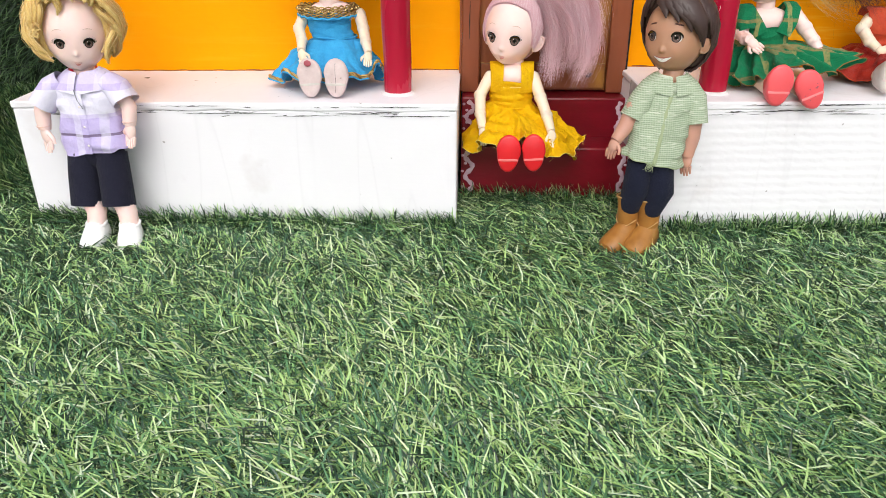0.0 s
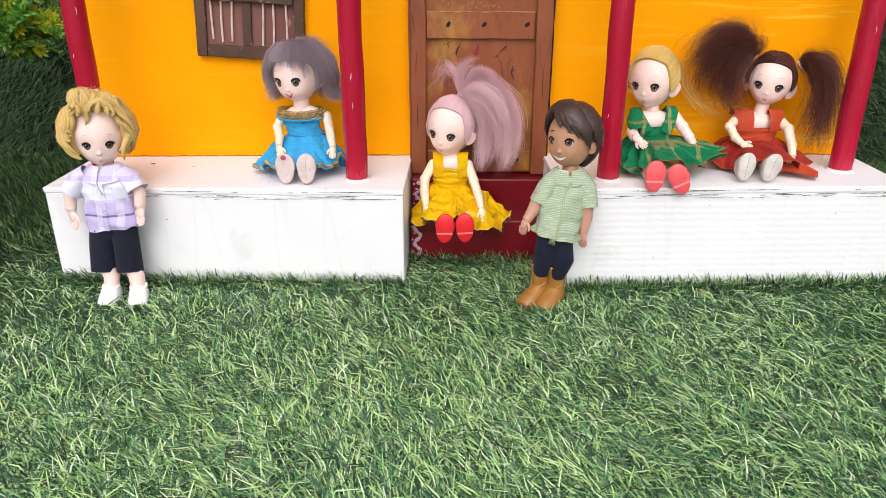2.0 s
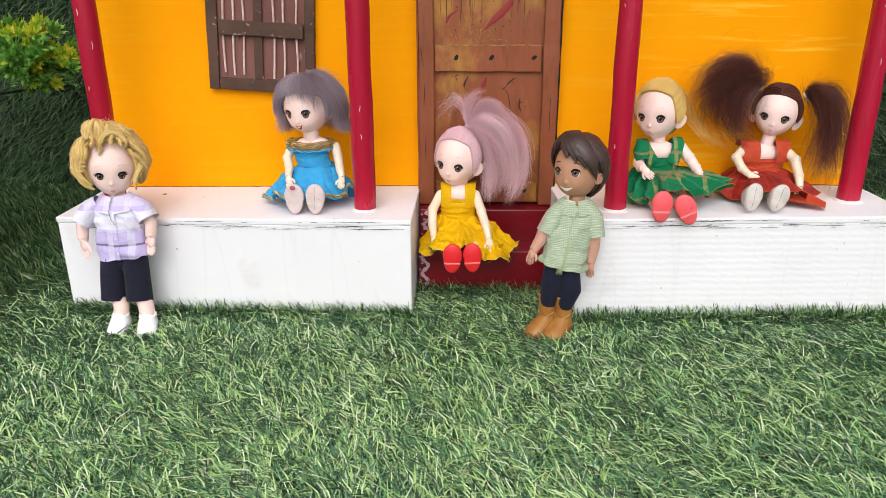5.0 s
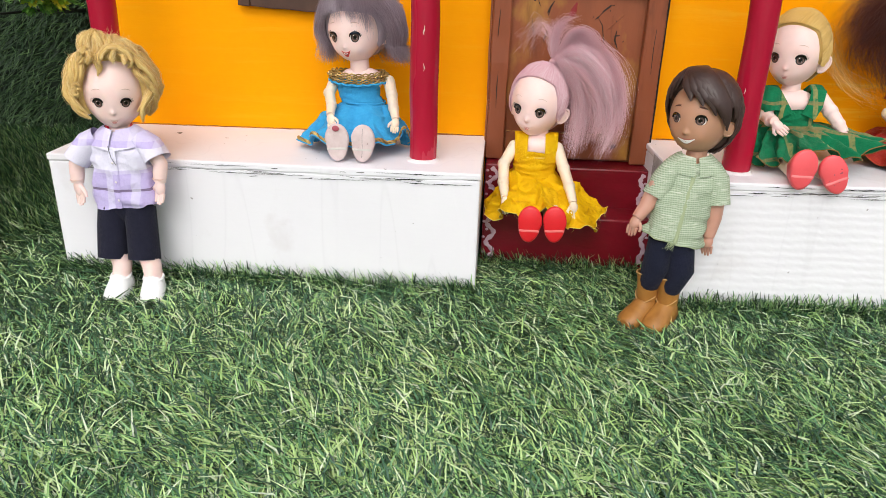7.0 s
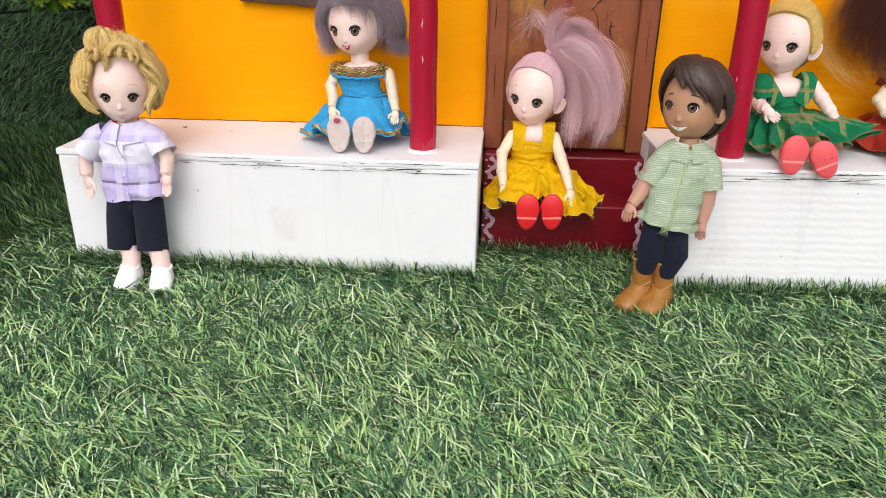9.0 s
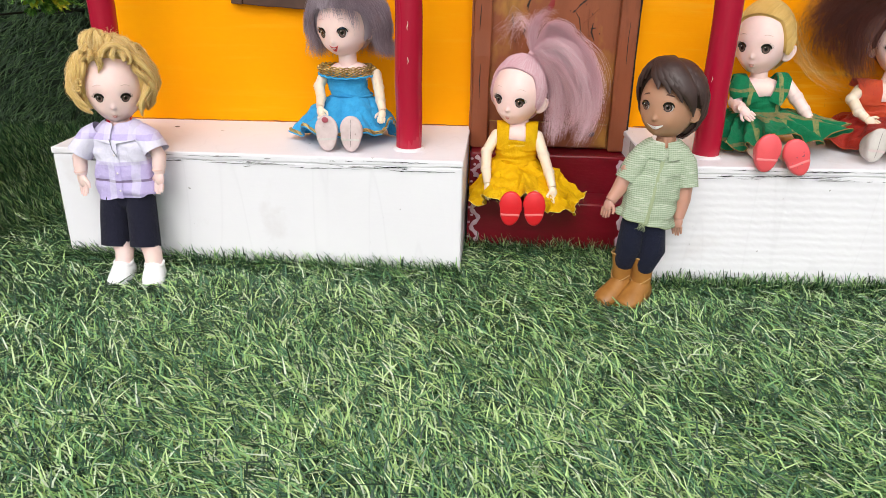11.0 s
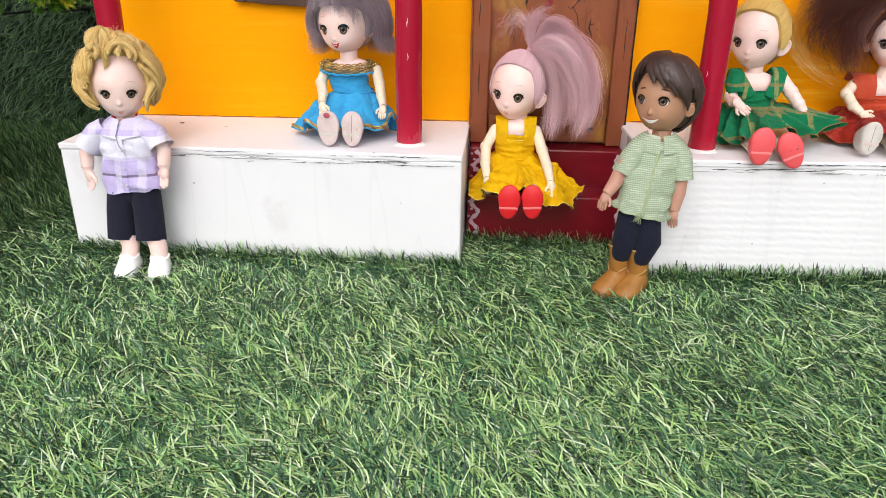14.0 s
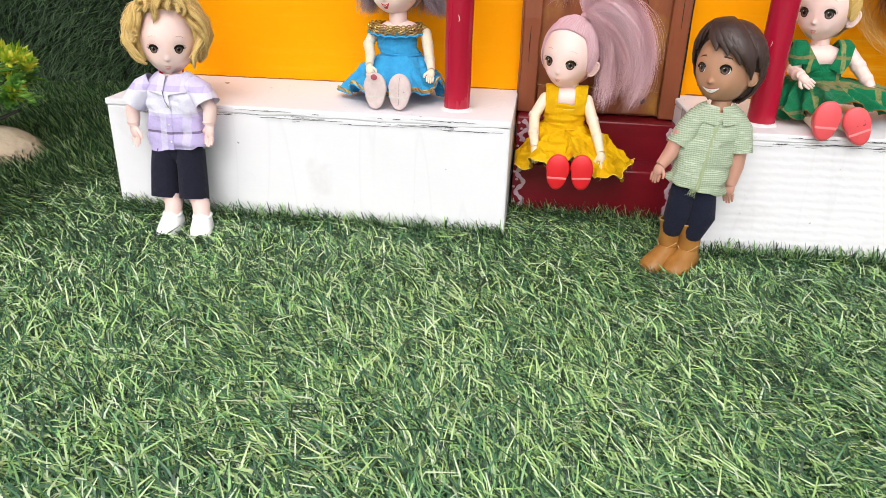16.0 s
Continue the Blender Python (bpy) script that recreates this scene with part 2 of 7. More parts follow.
M = {
    "orange": wall_paint(),
    "white": white_paint("white_emulsion"),
    "ribbed": white_paint("white_emulsion_on_corrugated_card", 62.0),
    "top": white_paint("white_emulsion_top"),
    "dark_line": plain("dark_board_and_gap_shade", srgb(28, 26, 26), 0.9),
    "red": surface("crimson_gloss_paint", srgb(162, 12, 44), srgb(180, 22, 56), 30, 300, 0.27, 0.45, 0.0006, (1, 1, 0.12), 0.55, (srgb(214, 150, 160), 60, 0.77)),
    "maroon": surface("dark_red_gloss_paint", srgb(110, 4, 22), srgb(128, 10, 32), 20, 260, 0.33, 0.3, 0.0006, (1, 1, 3), 0.5, (srgb(170, 70, 84), 55, 0.72)),
    "rangoli": surface("pale_lilac_paint", srgb(212, 186, 196), srgb(186, 150, 166), 90, 400, 0.6),
    "door": door_paint("brown_and_ochre_paint", srgb(140, 78, 48), srgb(180, 132, 56), srgb(84, 44, 26), 0.50),
    "door_rim": door_paint("red_brown_paint", srgb(138, 76, 48), srgb(164, 110, 58), srgb(76, 42, 28), 0.58),
    "iron": plain("blackened_iron", srgb(44, 36, 36), 0.85, 0.0, 0.2),
    "fray": surface("ochre_torn_paper", srgb(184, 146, 84), srgb(160, 118, 66), 200, 900, 0.8),
    "soot": plain("black_brush_paint", srgb(40, 26, 20), 0.6),
    "drip": plain("dark_brown_thin_paint", srgb(84, 50, 30), 0.6),
    "stroke": plain("crimson_brush_paint", srgb(140, 36, 36), 0.5),
    "shutter": surface("dark_brown_paint", srgb(90, 64, 52), srgb(74, 52, 42), 40, 300, 0.65, 0.5, 0.0009, (1, 1, 1), 0.4, (srgb(160, 132, 118), 150, 0.625)),
    "panel": surface("dull_purple_brown_paint", srgb(126, 84, 78), srgb(112, 72, 66), 40, 300, 0.7, 0.4, 0.0007, (1, 1, 0.4), 0.4, (srgb(172, 132, 124), 130, 0.63)),
    "bar": surface("pinkish_white_paint", srgb(226, 202, 194), srgb(196, 160, 150), 120, 400, 0.6),
    "glue": surface("white_glue", srgb(236, 232, 232), srgb(222, 214, 216), 150, 500, 0.5),
    "soil": surface("turf_backing", srgb(22, 36, 22), srgb(34, 52, 30), 60, 500, 0.9),
    "turf": fibres("turf_blades", ((0.0, srgb(36, 62, 46)), (0.25, srgb(68, 110, 82)), (0.45, srgb(106, 156, 112)), (0.60, srgb(158, 204, 134)), (0.76, srgb(202, 234, 150)), (0.90, srgb(228, 247, 192)), (1.0, srgb(242, 251, 228))), 0.34, 0.7, (srgb(230, 239, 232), 9.0), 0.0, 0.2),
    # dark blades for the hung mat, and for shade coloured into the laid turf
    "dark_turf": fibres("dark_turf_blades", ((0.0, srgb(36, 54, 38)), (0.4, srgb(56, 82, 54)), (0.8, srgb(76, 104, 64)), (1.0, srgb(100, 128, 80))), 0.5, 0.35, (srgb(190, 206, 190), 7.0), 0.0, 0.15),
    "leaf": fibres("yellow_green_plastic_leaves", ((0.0, srgb(126, 172, 54)), (0.35, srgb(172, 202, 62)), (0.7, srgb(212, 220, 72)), (1.0, srgb(238, 228, 88))), 0.4, 0.5, None, 0.0, 0.25),
    "deep": fibres("green_plastic_leaves", ((0.0, srgb(72, 124, 54)), (0.6, srgb(116, 172, 76)), (1.0, srgb(156, 204, 96))), 0.4, 0.5, None, 0.0, 0.25),
    "twig": plain("black_plastic_twig", srgb(26, 24, 22), 0.5),
    "stone": surface("beige_pumice", srgb(196, 180, 158), srgb(178, 160, 138), 60, 500, 0.9, 0.6, 0.0012, (1, 1, 1), 0.3, (srgb(136, 118, 98), 120, 0.66)),
    "skin": plain("pale_vinyl", srgb(250, 217, 210), 0.42, 0, 0.45, 0.12),
    "ivory": plain("cream_vinyl", srgb(240, 219, 195), 0.42, 0, 0.45, 0.2),
    "tan": plain("brown_vinyl", srgb(188, 140, 112), 0.42, 0, 0.45, 0.2),
    "pinkskin": plain("tan_pink_vinyl", srgb(200, 150, 132), 0.42, 0, 0.45, 0.2),
    "blush": plain("blush_vinyl", srgb(244, 204, 192), 0.45, 0, 0.4, 0.2),
    "lip": plain("soft_pink_lip_paint", srgb(226, 158, 148), 0.4),
    "redlip": plain("red_lip_paint", srgb(222, 66, 56), 0.3),
    "teeth_and_glint": plain("white_tooth_and_glint_paint", srgb(250, 244, 240), 0.3),
    "eyewhite": plain("white_eye_paint", srgb(240, 232, 228), 0.2),
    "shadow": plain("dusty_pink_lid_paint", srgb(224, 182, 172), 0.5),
    "mouthline": plain("dark_lip_line", srgb(186, 116, 108), 0.5),
    "darklip": plain("rosy_brown_lip_paint", srgb(182, 112, 98), 0.4),
    "mouth": plain("deep_red_mouth_paint", srgb(150, 36, 34), 0.4),
    "gold_dark": plain("tarnished_gold_thread", srgb(150, 120, 66), 0.5, 0.4),
    "blond_core": surface("sandy_wool", srgb(212, 177, 108), srgb(228, 197, 130), 140, 900, 0.9, 0.9, 0.0008, (1, 1, 1), 0.1),
    "iris": plain("dark_brown_eye_paint", srgb(46, 34, 32), 0.32),
    "ring": plain("warm_brown_eye_paint", srgb(112, 88, 80), 0.32),
    "pupil": plain("black_eye_paint", srgb(20, 15, 14), 0.08),
    "brow": plain("light_brown_brow_paint", srgb(204, 168, 148), 0.6),
    "darkbrow": plain("dark_brown_brow_paint", srgb(92, 54, 40), 0.6),
    "blond": fibres("sandy_blond_fibre", ((0.0, srgb(228, 196, 130)), (0.5, srgb(238, 211, 149)), (1.0, srgb(248, 229, 178))), 0.5, 0.3, None, 0.2, 0.3),
    "gold_hair": fibres("honey_blond_fibre", ((0.0, srgb(196, 158, 84)), (0.5, srgb(220, 184, 106)), (1.0, srgb(236, 206, 136))), 0.4, 0.5, None, 0.1),
    "lilac_hair": fibres("grey_lilac_fibre", ((0.0, srgb(142, 126, 136)), (0.5, srgb(168, 150, 161)), (1.0, srgb(194, 177, 188))), 0.4, 0.4, None, 0.1, 0.2),
    "rose_hair": fibres("dusty_rose_fibre", ((0.0, srgb(230, 184, 195)), (0.5, srgb(241, 202, 210)), (1.0, srgb(250, 226, 231))), 0.34, 0.5, None, 0.1, 0.25),
    "brown_hair": fibres("dark_brown_fibre", ((0.0, srgb(64, 30, 26)), (0.5, srgb(94, 48, 40)), (1.0, srgb(128, 72, 56))), 0.45, 0.3, None, 0.1, 0.2),
    "mould_hair": surface("moulded_dark_brown_plastic", srgb(58, 42, 40), srgb(70, 52, 48), 60, 300, 0.42, 0.3, 0.0006),
    "check": bar_stripes(),
    "navy": weave("navy_cotton", srgb(26, 26, 40), srgb(38, 38, 54), 1500, 0.95, 0.3),
    "denim": weave("navy_stretch_cotton", srgb(22, 24, 40), srgb(34, 37, 56), 1300, 0.95, 0.3),
    "shoe_white": plain("white_vinyl", srgb(246, 246, 246), 0.35),
    "boot": surface("tan_brown_vinyl", srgb(150, 100, 46), srgb(172, 120, 58), 70, 300, 0.35, 0.25, 0.0005),
    "boot_line": plain("light_tan_edge", srgb(198, 156, 100), 0.5),
    "blue": weave("sky_blue_cotton", srgb(36, 140, 200), srgb(74, 172, 224), 1400, 0.9, 0.35),
    "gold": plain("antique_gold_braid", srgb(198, 166, 100), 0.4, 0.6),
    "gold_light": plain("gold_bead", srgb(226, 200, 140), 0.25, 0.8),
    "yellow": weave("mustard_yellow_brocade", srgb(214, 160, 0), srgb(242, 192, 0), 1200, 0.62, 0.7, None, srgb(226, 172, 0), 0.0),
    "yellow_edge": plain("pale_yellow_thread", srgb(236, 216, 110), 0.8),
    "green": weave("green_and_gold_brocade", srgb(4, 98, 62), srgb(14, 128, 84), 1200, 0.75, 0.45, (("X", 0.0190, 0.050, srgb(158, 152, 96)), ("Z", 0.0150, 0.050, srgb(150, 130, 84)))),
    "rust": weave("rust_red_satin", srgb(168, 56, 32), srgb(202, 86, 50), 1800, 0.34, 0.25, None, srgb(186, 60, 36)),
    "crimson": weave("crimson_satin", srgb(142, 30, 24), srgb(176, 54, 36), 1800, 0.36, 0.3, None, srgb(122, 20, 20)),
    "scrape": surface("scraped_grey_card", srgb(196, 190, 190), srgb(150, 144, 146), 70, 500, 0.9, 0.7, 0.0012, (1, 1, 1), 0.2, (srgb(88, 82, 84), 120, 0.60)),
    "wine": weave("dark_red_satin_lining", srgb(118, 22, 22), srgb(148, 36, 32), 1800, 0.5, 0.25),
    "olive": slub(),
    "olive_edge": plain("pale_sage_thread", srgb(158, 170, 134), 0.9),
    "sole_red": plain("scarlet_vinyl", srgb(222, 36, 44), 0.3),
    "sole_red_line": plain("worn_scarlet_vinyl", srgb(238, 118, 116), 0.35),
    "sole_coral": plain("coral_vinyl", srgb(240, 92, 98), 0.35),
    "sole_coral_line": plain("pale_coral_vinyl", srgb(248, 136, 138), 0.4),
    "sole_pink": surface("dusty_pale_pink_vinyl", srgb(222, 202, 200), srgb(206, 184, 182), 130, 500, 0.6, 0.3, 0.0004, (1, 1, 1), 0.3, (srgb(150, 116, 112), 260, 0.68)),
    "sole_grey": surface("dusty_grey_white_vinyl", srgb(216, 208, 202), srgb(198, 188, 182), 130, 500, 0.6, 0.3, 0.0004, (1, 1, 1), 0.3, (srgb(120, 104, 96), 260, 0.69)),
    "stain": plain("dark_pink_stain", srgb(176, 84, 96), 0.5),
    "band": plain("pale_pink_elastic", srgb(232, 200, 196), 0.7),
}

# ---- building blocks ----


class Shape:
    """Collects the faces of one mesh, with a material for each piece."""

    def __init__(self):
        self.v, self.f, self.m, self.mats = [], [], [], []

    def slot(self, key):
        if key not in self.mats:
            self.mats.append(key)
        return self.mats.index(key)

    def add(self, verts, faces, key):
        k, s = len(self.v), self.slot(key)
        self.v.extend(tuple(p) for p in verts)
        self.f.extend(tuple(i + k for i in f) for f in faces)
        self.m.extend([s] * len(faces))

    def grid(self, rows, key, closed=True):
        """A sheet through rows of points; closed: each row is a ring."""
        n = len(rows[0])
        faces = []
        for a in range(len(rows) - 1):
            for b in range(n if closed else n - 1):
                c = (b + 1) % n
                faces.append((a * n + b, a * n + c, (a + 1) * n + c, (a + 1) * n + b))
        self.add([p for r in rows for p in r], faces, key)

    def tube(self, pts, radii, key, n=8, caps=True, side=None):
        """A round or oval tube through the points; a radius is a number or a pair (across side, the other way)."""
        pts = [Vector(p) for p in pts]
        ref = Vector(side) if side else None
        rows = []
        for i, p in enumerate(pts):
            d = (pts[min(i + 1, len(pts) - 1)] - pts[max(i - 1, 0)])
            d = d.normalized() if d.length > 1e-9 else Vector((0, 0, 1))
            if ref is None:
                ref = Vector((1, 0, 0)) if abs(d.x) < 0.8 else Vector((0, 1, 0))
            a = ref - d * ref.dot(d)
            a = a.normalized() if a.length > 1e-6 else d.orthogonal().normalized()
            if not side:
                ref = a
            b = d.cross(a)
            r = radii[i] if isinstance(radii, (list, tuple)) else radii
            ra, rb = r if isinstance(r, (list, tuple)) else (r, r)
            rows.append([p + a * (ra * math.cos(t)) + b * (rb * math.sin(t)) for t in (2 * math.pi * k / n for k in range(n))])
        self.grid(rows, key)
        if caps:
            for row, p, turn in ((rows[0], pts[0], 1), (rows[-1], pts[-1], -1)):
                self.add(row + [p], [((k + 1) % n, k, n) if turn > 0 else (k, (k + 1) % n, n) for k in range(n)], key)

    def ball(self, c, r, key, turn=None, n=14, rings=9):
        r = (r, r, r) if isinstance(r, (int, float)) else r
        c, rows = Vector(c), []
        for i in range(rings + 1):
            lat = math.pi * (i / rings - 0.5)
            row = []
            for k in range(n):
                lon = 2 * math.pi * k / n
                p = Vector((r[0] * math.cos(lat) * math.cos(lon), r[1] * math.cos(lat) * math.sin(lon), r[2] * math.sin(lat)))
                row.append(c + (turn @ p if turn else p))
            rows.append(row)
        self.grid(rows, key)

    def push(self, fn):
        """Moves every point by fn(point)."""
        self.v = [tuple(Vector(p) + Vector(fn(p))) for p in self.v]

    def build(self, name, origin=(0, 0, 0), parent=None, crease=50):
        me = bpy.data.meshes.new(name)
        o = Vector(origin)
        me.from_pydata([Vector(p) - o for p in self.v], [], self.f)
        for key in self.mats:
            me.materials.append(M[key])
        me.polygons.foreach_set("material_index", self.m)
        me.polygons.foreach_set("use_smooth", [True] * len(self.f))
        me.update()
        me.set_sharp_from_angle(angle=radians(crease))
        ob = new(name, me)
        ob.location = o
        if parent:
            ob.parent = parent
            ob.matrix_parent_inverse = Matrix.Translation(-parent.location)
        return ob


def part(name, bm, material, parent, label=""):
    """One bmesh, in world places, as a mesh under a thing or a part."""
    me = bpy.data.meshes.new(name)
    bm.to_mesh(me)
    bm.free()
    me.materials.append(M[material])
    ob = new(name, me)
    ob.parent = parent
    ob.matrix_parent_inverse = Matrix.Translation(-parent.location) if parent.parent is None else Matrix.Identity(4)
    return tagged(ob, label)


def slab(x0, x1, y0, y1, z0, z1, bevel=0.0008, wobble=0.0, cuts=0, turn=0.0, about=(0, 0, 0)):
    """A board with rounded, slightly uneven edges; turn: degrees about the vertical through about."""
    bm = bmesh.new()
    bmesh.ops.create_cube(bm, size=1.0)
    for v in bm.verts:
        v.co = Vector(((x0 + x1) / 2 + v.co.x * (x1 - x0), (y0 + y1) / 2 + v.co.y * (y1 - y0), (z0 + z1) / 2 + v.co.z * (z1 - z0)))
    if cuts:
        longest = max(range(3), key=lambda i: (x1 - x0, y1 - y0, z1 - z0)[i])
        es = [e for e in bm.edges if abs((e.verts[0].co - e.verts[1].co).normalized()[longest]) > 0.9]
        bmesh.ops.subdivide_edges(bm, edges=es, cuts=cuts, use_grid_fill=True)
    if bevel:
        es = [e for e in bm.edges if len(e.link_faces) == 2 and e.calc_face_angle(0) > 0.5]
        bmesh.ops.bevel(bm, geom=es, offset=bevel, segments=2, profile=0.5, affect="EDGES")
    if wobble:
        for v in bm.verts:
            v.co += noise.noise_vector(v.co * 60 + Vector((x0 * 91, y0 * 57, z0 * 33))) * wobble
    if turn:
        bmesh.ops.rotate(bm, verts=bm.verts, cent=about, matrix=Matrix.Rotation(radians(turn), 3, "Z"))
    return bm


def thing(name, at, label, category, group="", kind=""):
    return tagged(new(name), label, category, group, kind) if at is None else placed(tagged(new(name), label, category, group, kind), at)


def placed(ob, at):
    ob.location = at
    return ob

# ---- the ground: artificial turf, one sheet ----
GROUND = -0.006


def sheet(name, x0, x1, y0, y1, z, key, kind, label, category):
    bm = bmesh.new()
    vs = [bm.verts.new((x, y, z)) for x, y in ((x0, y0), (x1, y0), (x1, y1), (x0, y1))]
    bm.faces.new(vs)
    me = bpy.data.meshes.new(name)
    bm.to_mesh(me)
    bm.free()
    me.materials.append(M[key])
    return tagged(new(name, me), label, category, "", kind)


sheet("ground", -60, 60, -60, 60, GROUND, "soil", "structure", "dark green artificial turf backing laid flat", "ground")

# ---- the turf hung behind the house ----
# its unseen upper part is added height that blocks skylight from behind
bm = slab(-1.3, 1.3, 0.335, 0.350, GROUND, 1.30, 0.002, 0.0)
me = bpy.data.meshes.new("wall_back")
bm.to_mesh(me)
bm.free()
me.materials.append(M["soil"])
tagged(new("wall_back", me), "dark green artificial turf hung upright behind the house", "backdrop", "", "structure")

# ---- the toy house ----
WALL_Y = 0.093
LEFT, RIGHT = -0.262, 0.362
TOP_L, TOP_R = 0.0735, 0.0765
HIGH = 0.400
house = tagged(new("toy_house"), "painted cardboard toy house front with white porch and crimson posts", "toy house")


def bent(p):
    """The wall board bends forward from the door to its left end."""
    return Vector((p[0], p[1] - 0.042 * max(0.0, -p[0]), p[2]))


def pierced_wall():
    """The front wall: a board with a door opening cut through it."""
    bm = bmesh.new()
    xs, zs = (-0.258, 0.0, 0.104, 0.350), (0.030, 0.064, 0.285, HIGH)
    for i in range(3):
        for k in range(3):
            if (i, k) in ((1, 0), (1, 1)):
                continue
            b = slab(xs[i], xs[i + 1], WALL_Y, WALL_Y + 0.006, zs[k], zs[k + 1], 0.0)
            tmp = bpy.data.meshes.new("tmp")
            b.to_mesh(tmp)
            b.free()
            bm.from_mesh(tmp)
            bpy.data.meshes.remove(tmp)
    bmesh.ops.remove_doubles(bm, verts=bm.verts, dist=1e-5)
    inner = [f for f in bm.faces if any(g is not f and (g.calc_center_median() - f.calc_center_median()).length < 1e-5 for e in f.edges for g in e.link_faces)]
    bmesh.ops.delete(bm, geom=inner, context="FACES_ONLY")
    for v in bm.verts:
        v.co = bent(v.co)
    return bm


part("front_wall", pierced_wall(), "orange", house, "orange wall with sideways brush marks")
for name, x in (("side_wall", -0.258), ("side_wall", 0.344)):
    part(name, slab(x, x + 0.006, bent((x + 0.006, WALL_Y + 0.0065, 0)).y, 0.250, 0.030, HIGH, 0.0006), "orange", house)
part("rear_wall", slab(-0.258, 0.350, 0.2505, 0.2565, 0.030, HIGH, 0.0006), "orange", house)
part("roof", slab(-0.290, 0.385, 0.012, 0.285, HIGH + 0.0005, HIGH + 0.0085, 0.001), "maroon", house, "plain dark red roof board")


def porch(x0, x1, y0, y1, z, key, turn, about, seed):
    """A white box under a thin lid; the lid has come a little loose, so that a dark seam shows."""
    rnd = random.Random(seed)
    box = part("porch", slab(x0, x1, y0, 0.255, GROUND, z - 0.0042, 0.0012, 0.0005, 14, turn, about), key, house, "white painted porch box with scuffed front")
    part("seam", slab(x0 + 0.0012, x1 - 0.0012, y0 + 0.0009, 0.2535, z - 0.0043, z - 0.0026, 0.0, 0.0, 0, turn, about), "dark_line", box, "dark open seam")
    bm = slab(x0 - 0.0004, x1 + 0.0004, y0 - 0.0005, 0.2535, z - 0.0036, z, 0.0009, 0.0, 60, turn, about)
    for v in bm.verts:
        w = noise.noise(Vector((v.co.x * 38 + seed, 2.0, 0.5)))
        if v.co.z < z - 0.0015:
            v.co.z -= max(0.0, 0.0012 + 0.0016 * w) * (1.0 if v.co.y < 0.05 else 0.3)
        v.co.y += 0.0004 * noise.noise(Vector((v.co.x * 120, seed, 0)))
        v.co.z += 0.0004 * noise.noise(Vector((v.co.x * 14, v.co.y * 20, seed)))
    part("lid", bm, "top", box, "white lid board with cracked paint edge")
    # cracks and flakes of missing paint along the lid's front edge, each a sliver of its own
    c, s = math.cos(radians(turn)), math.sin(radians(turn))
    for k in range(46):
        x = rnd.uniform(x0 + 0.012, x1 - 0.012)
        long, high = (rnd.uniform(0.006, 0.018), rnd.uniform(0.00012, 0.00022)) if k < 26 else (rnd.uniform(0.0008, 0.004), rnd.uniform(0.0001, 0.00032))
        zc = z - (0.0020, 0.0050, 0.0058, 0.0072)[k % 4] + rnd.uniform(-0.0004, 0.0004)
        sh, top, low = Shape(), [], []
        for q in range(13):
            u = q / 12 * 2 - 1
            px, thick = x + long * u, high * (1 - u * u) ** 0.5 * rnd.uniform(0.4, 1.1)
            mid = zc + 0.0005 * noise.noise(Vector((px * 260, seed, k)))
            dx, dy = px - about[0], y0 - 0.00125 - about[1]
            wx, wy = about[0] + dx * c - dy * s, about[1] + dx * s + dy * c
            top.append((wx, wy, mid + thick)), low.append((wx, wy, mid - thick))
        sh.grid([low, top], "dark_line", False)
        ob = sh.build("paint_chip", (0, 0, 0))
        ob.parent = box
    return box


porch(LEFT, -0.0005, 0.0, 0.09, TOP_L, "white", 0.0, (0, 0, 0), 3)
porch(0.1130, LEFT * 0 + 0.3625, -0.003, 0.09, TOP_R, "ribbed", 3.2, (0.1130, -0.003, 0), 8)
part("scraped_corner", slab(0.1122, 0.1129, -0.0022, 0.060, GROUND, TOP_R - 0.0010, 0.0003, 0.0004, 10, 3.2, (0.1130, -0.003, 0)), "scrape", house, "scraped grey end of the porch box")

# steps between the porches, under the door
part("step", slab(0.0012, 0.1105, 0.045, 0.0705, GROUND, 0.0340, 0.0012, 0.0004, 8), "maroon", house, "dark red gloss-painted lower step")
part("step", slab(0.0012, 0.1105, 0.0702, 0.0925, GROUND, 0.0605, 0.0012, 0.0004, 8), "maroon", house, "dark red gloss-painted upper step")


def squiggle(x, y, z0, z1, amp, turns, flip=1):
    """A wavy brush line up a riser."""
    sh = Shape()
    pts = [(x + flip * amp * math.sin(k / 24 * turns * 2 * math.pi), y, z0 + (z1 - z0) * k / 24) for k in range(25)]
    sh.tube(pts, [(0.0014 + 0.0004 * math.sin(k * 1.7), 0.0003) for k in range(25)], "rangoli", 6, True, (1, 0, 0))
    for k in range(5):
        zz = z0 + (z1 - z0) * (k + 0.5) / 5
        sh.ball((x - flip * 0.0042 + 0.002 * (k % 2) * flip, y, zz), (0.0011, 0.0003, 0.0009), "rangoli", None, 8, 5)
    ob = sh.build("painted_border", (0, 0, 0))
    ob.parent = house
    return ob


squiggle(0.0065, 0.0446, 0.004, 0.031, 0.0024, 2.0)
squiggle(0.0068, 0.0698, 0.037, 0.058, 0.0026, 1.6)
squiggle(0.1060, 0.0698, 0.037, 0.058, 0.0012, 1.6, -1)
squiggle(0.1060, 0.0446, 0.004, 0.031, 0.0012, 2.0, -1)


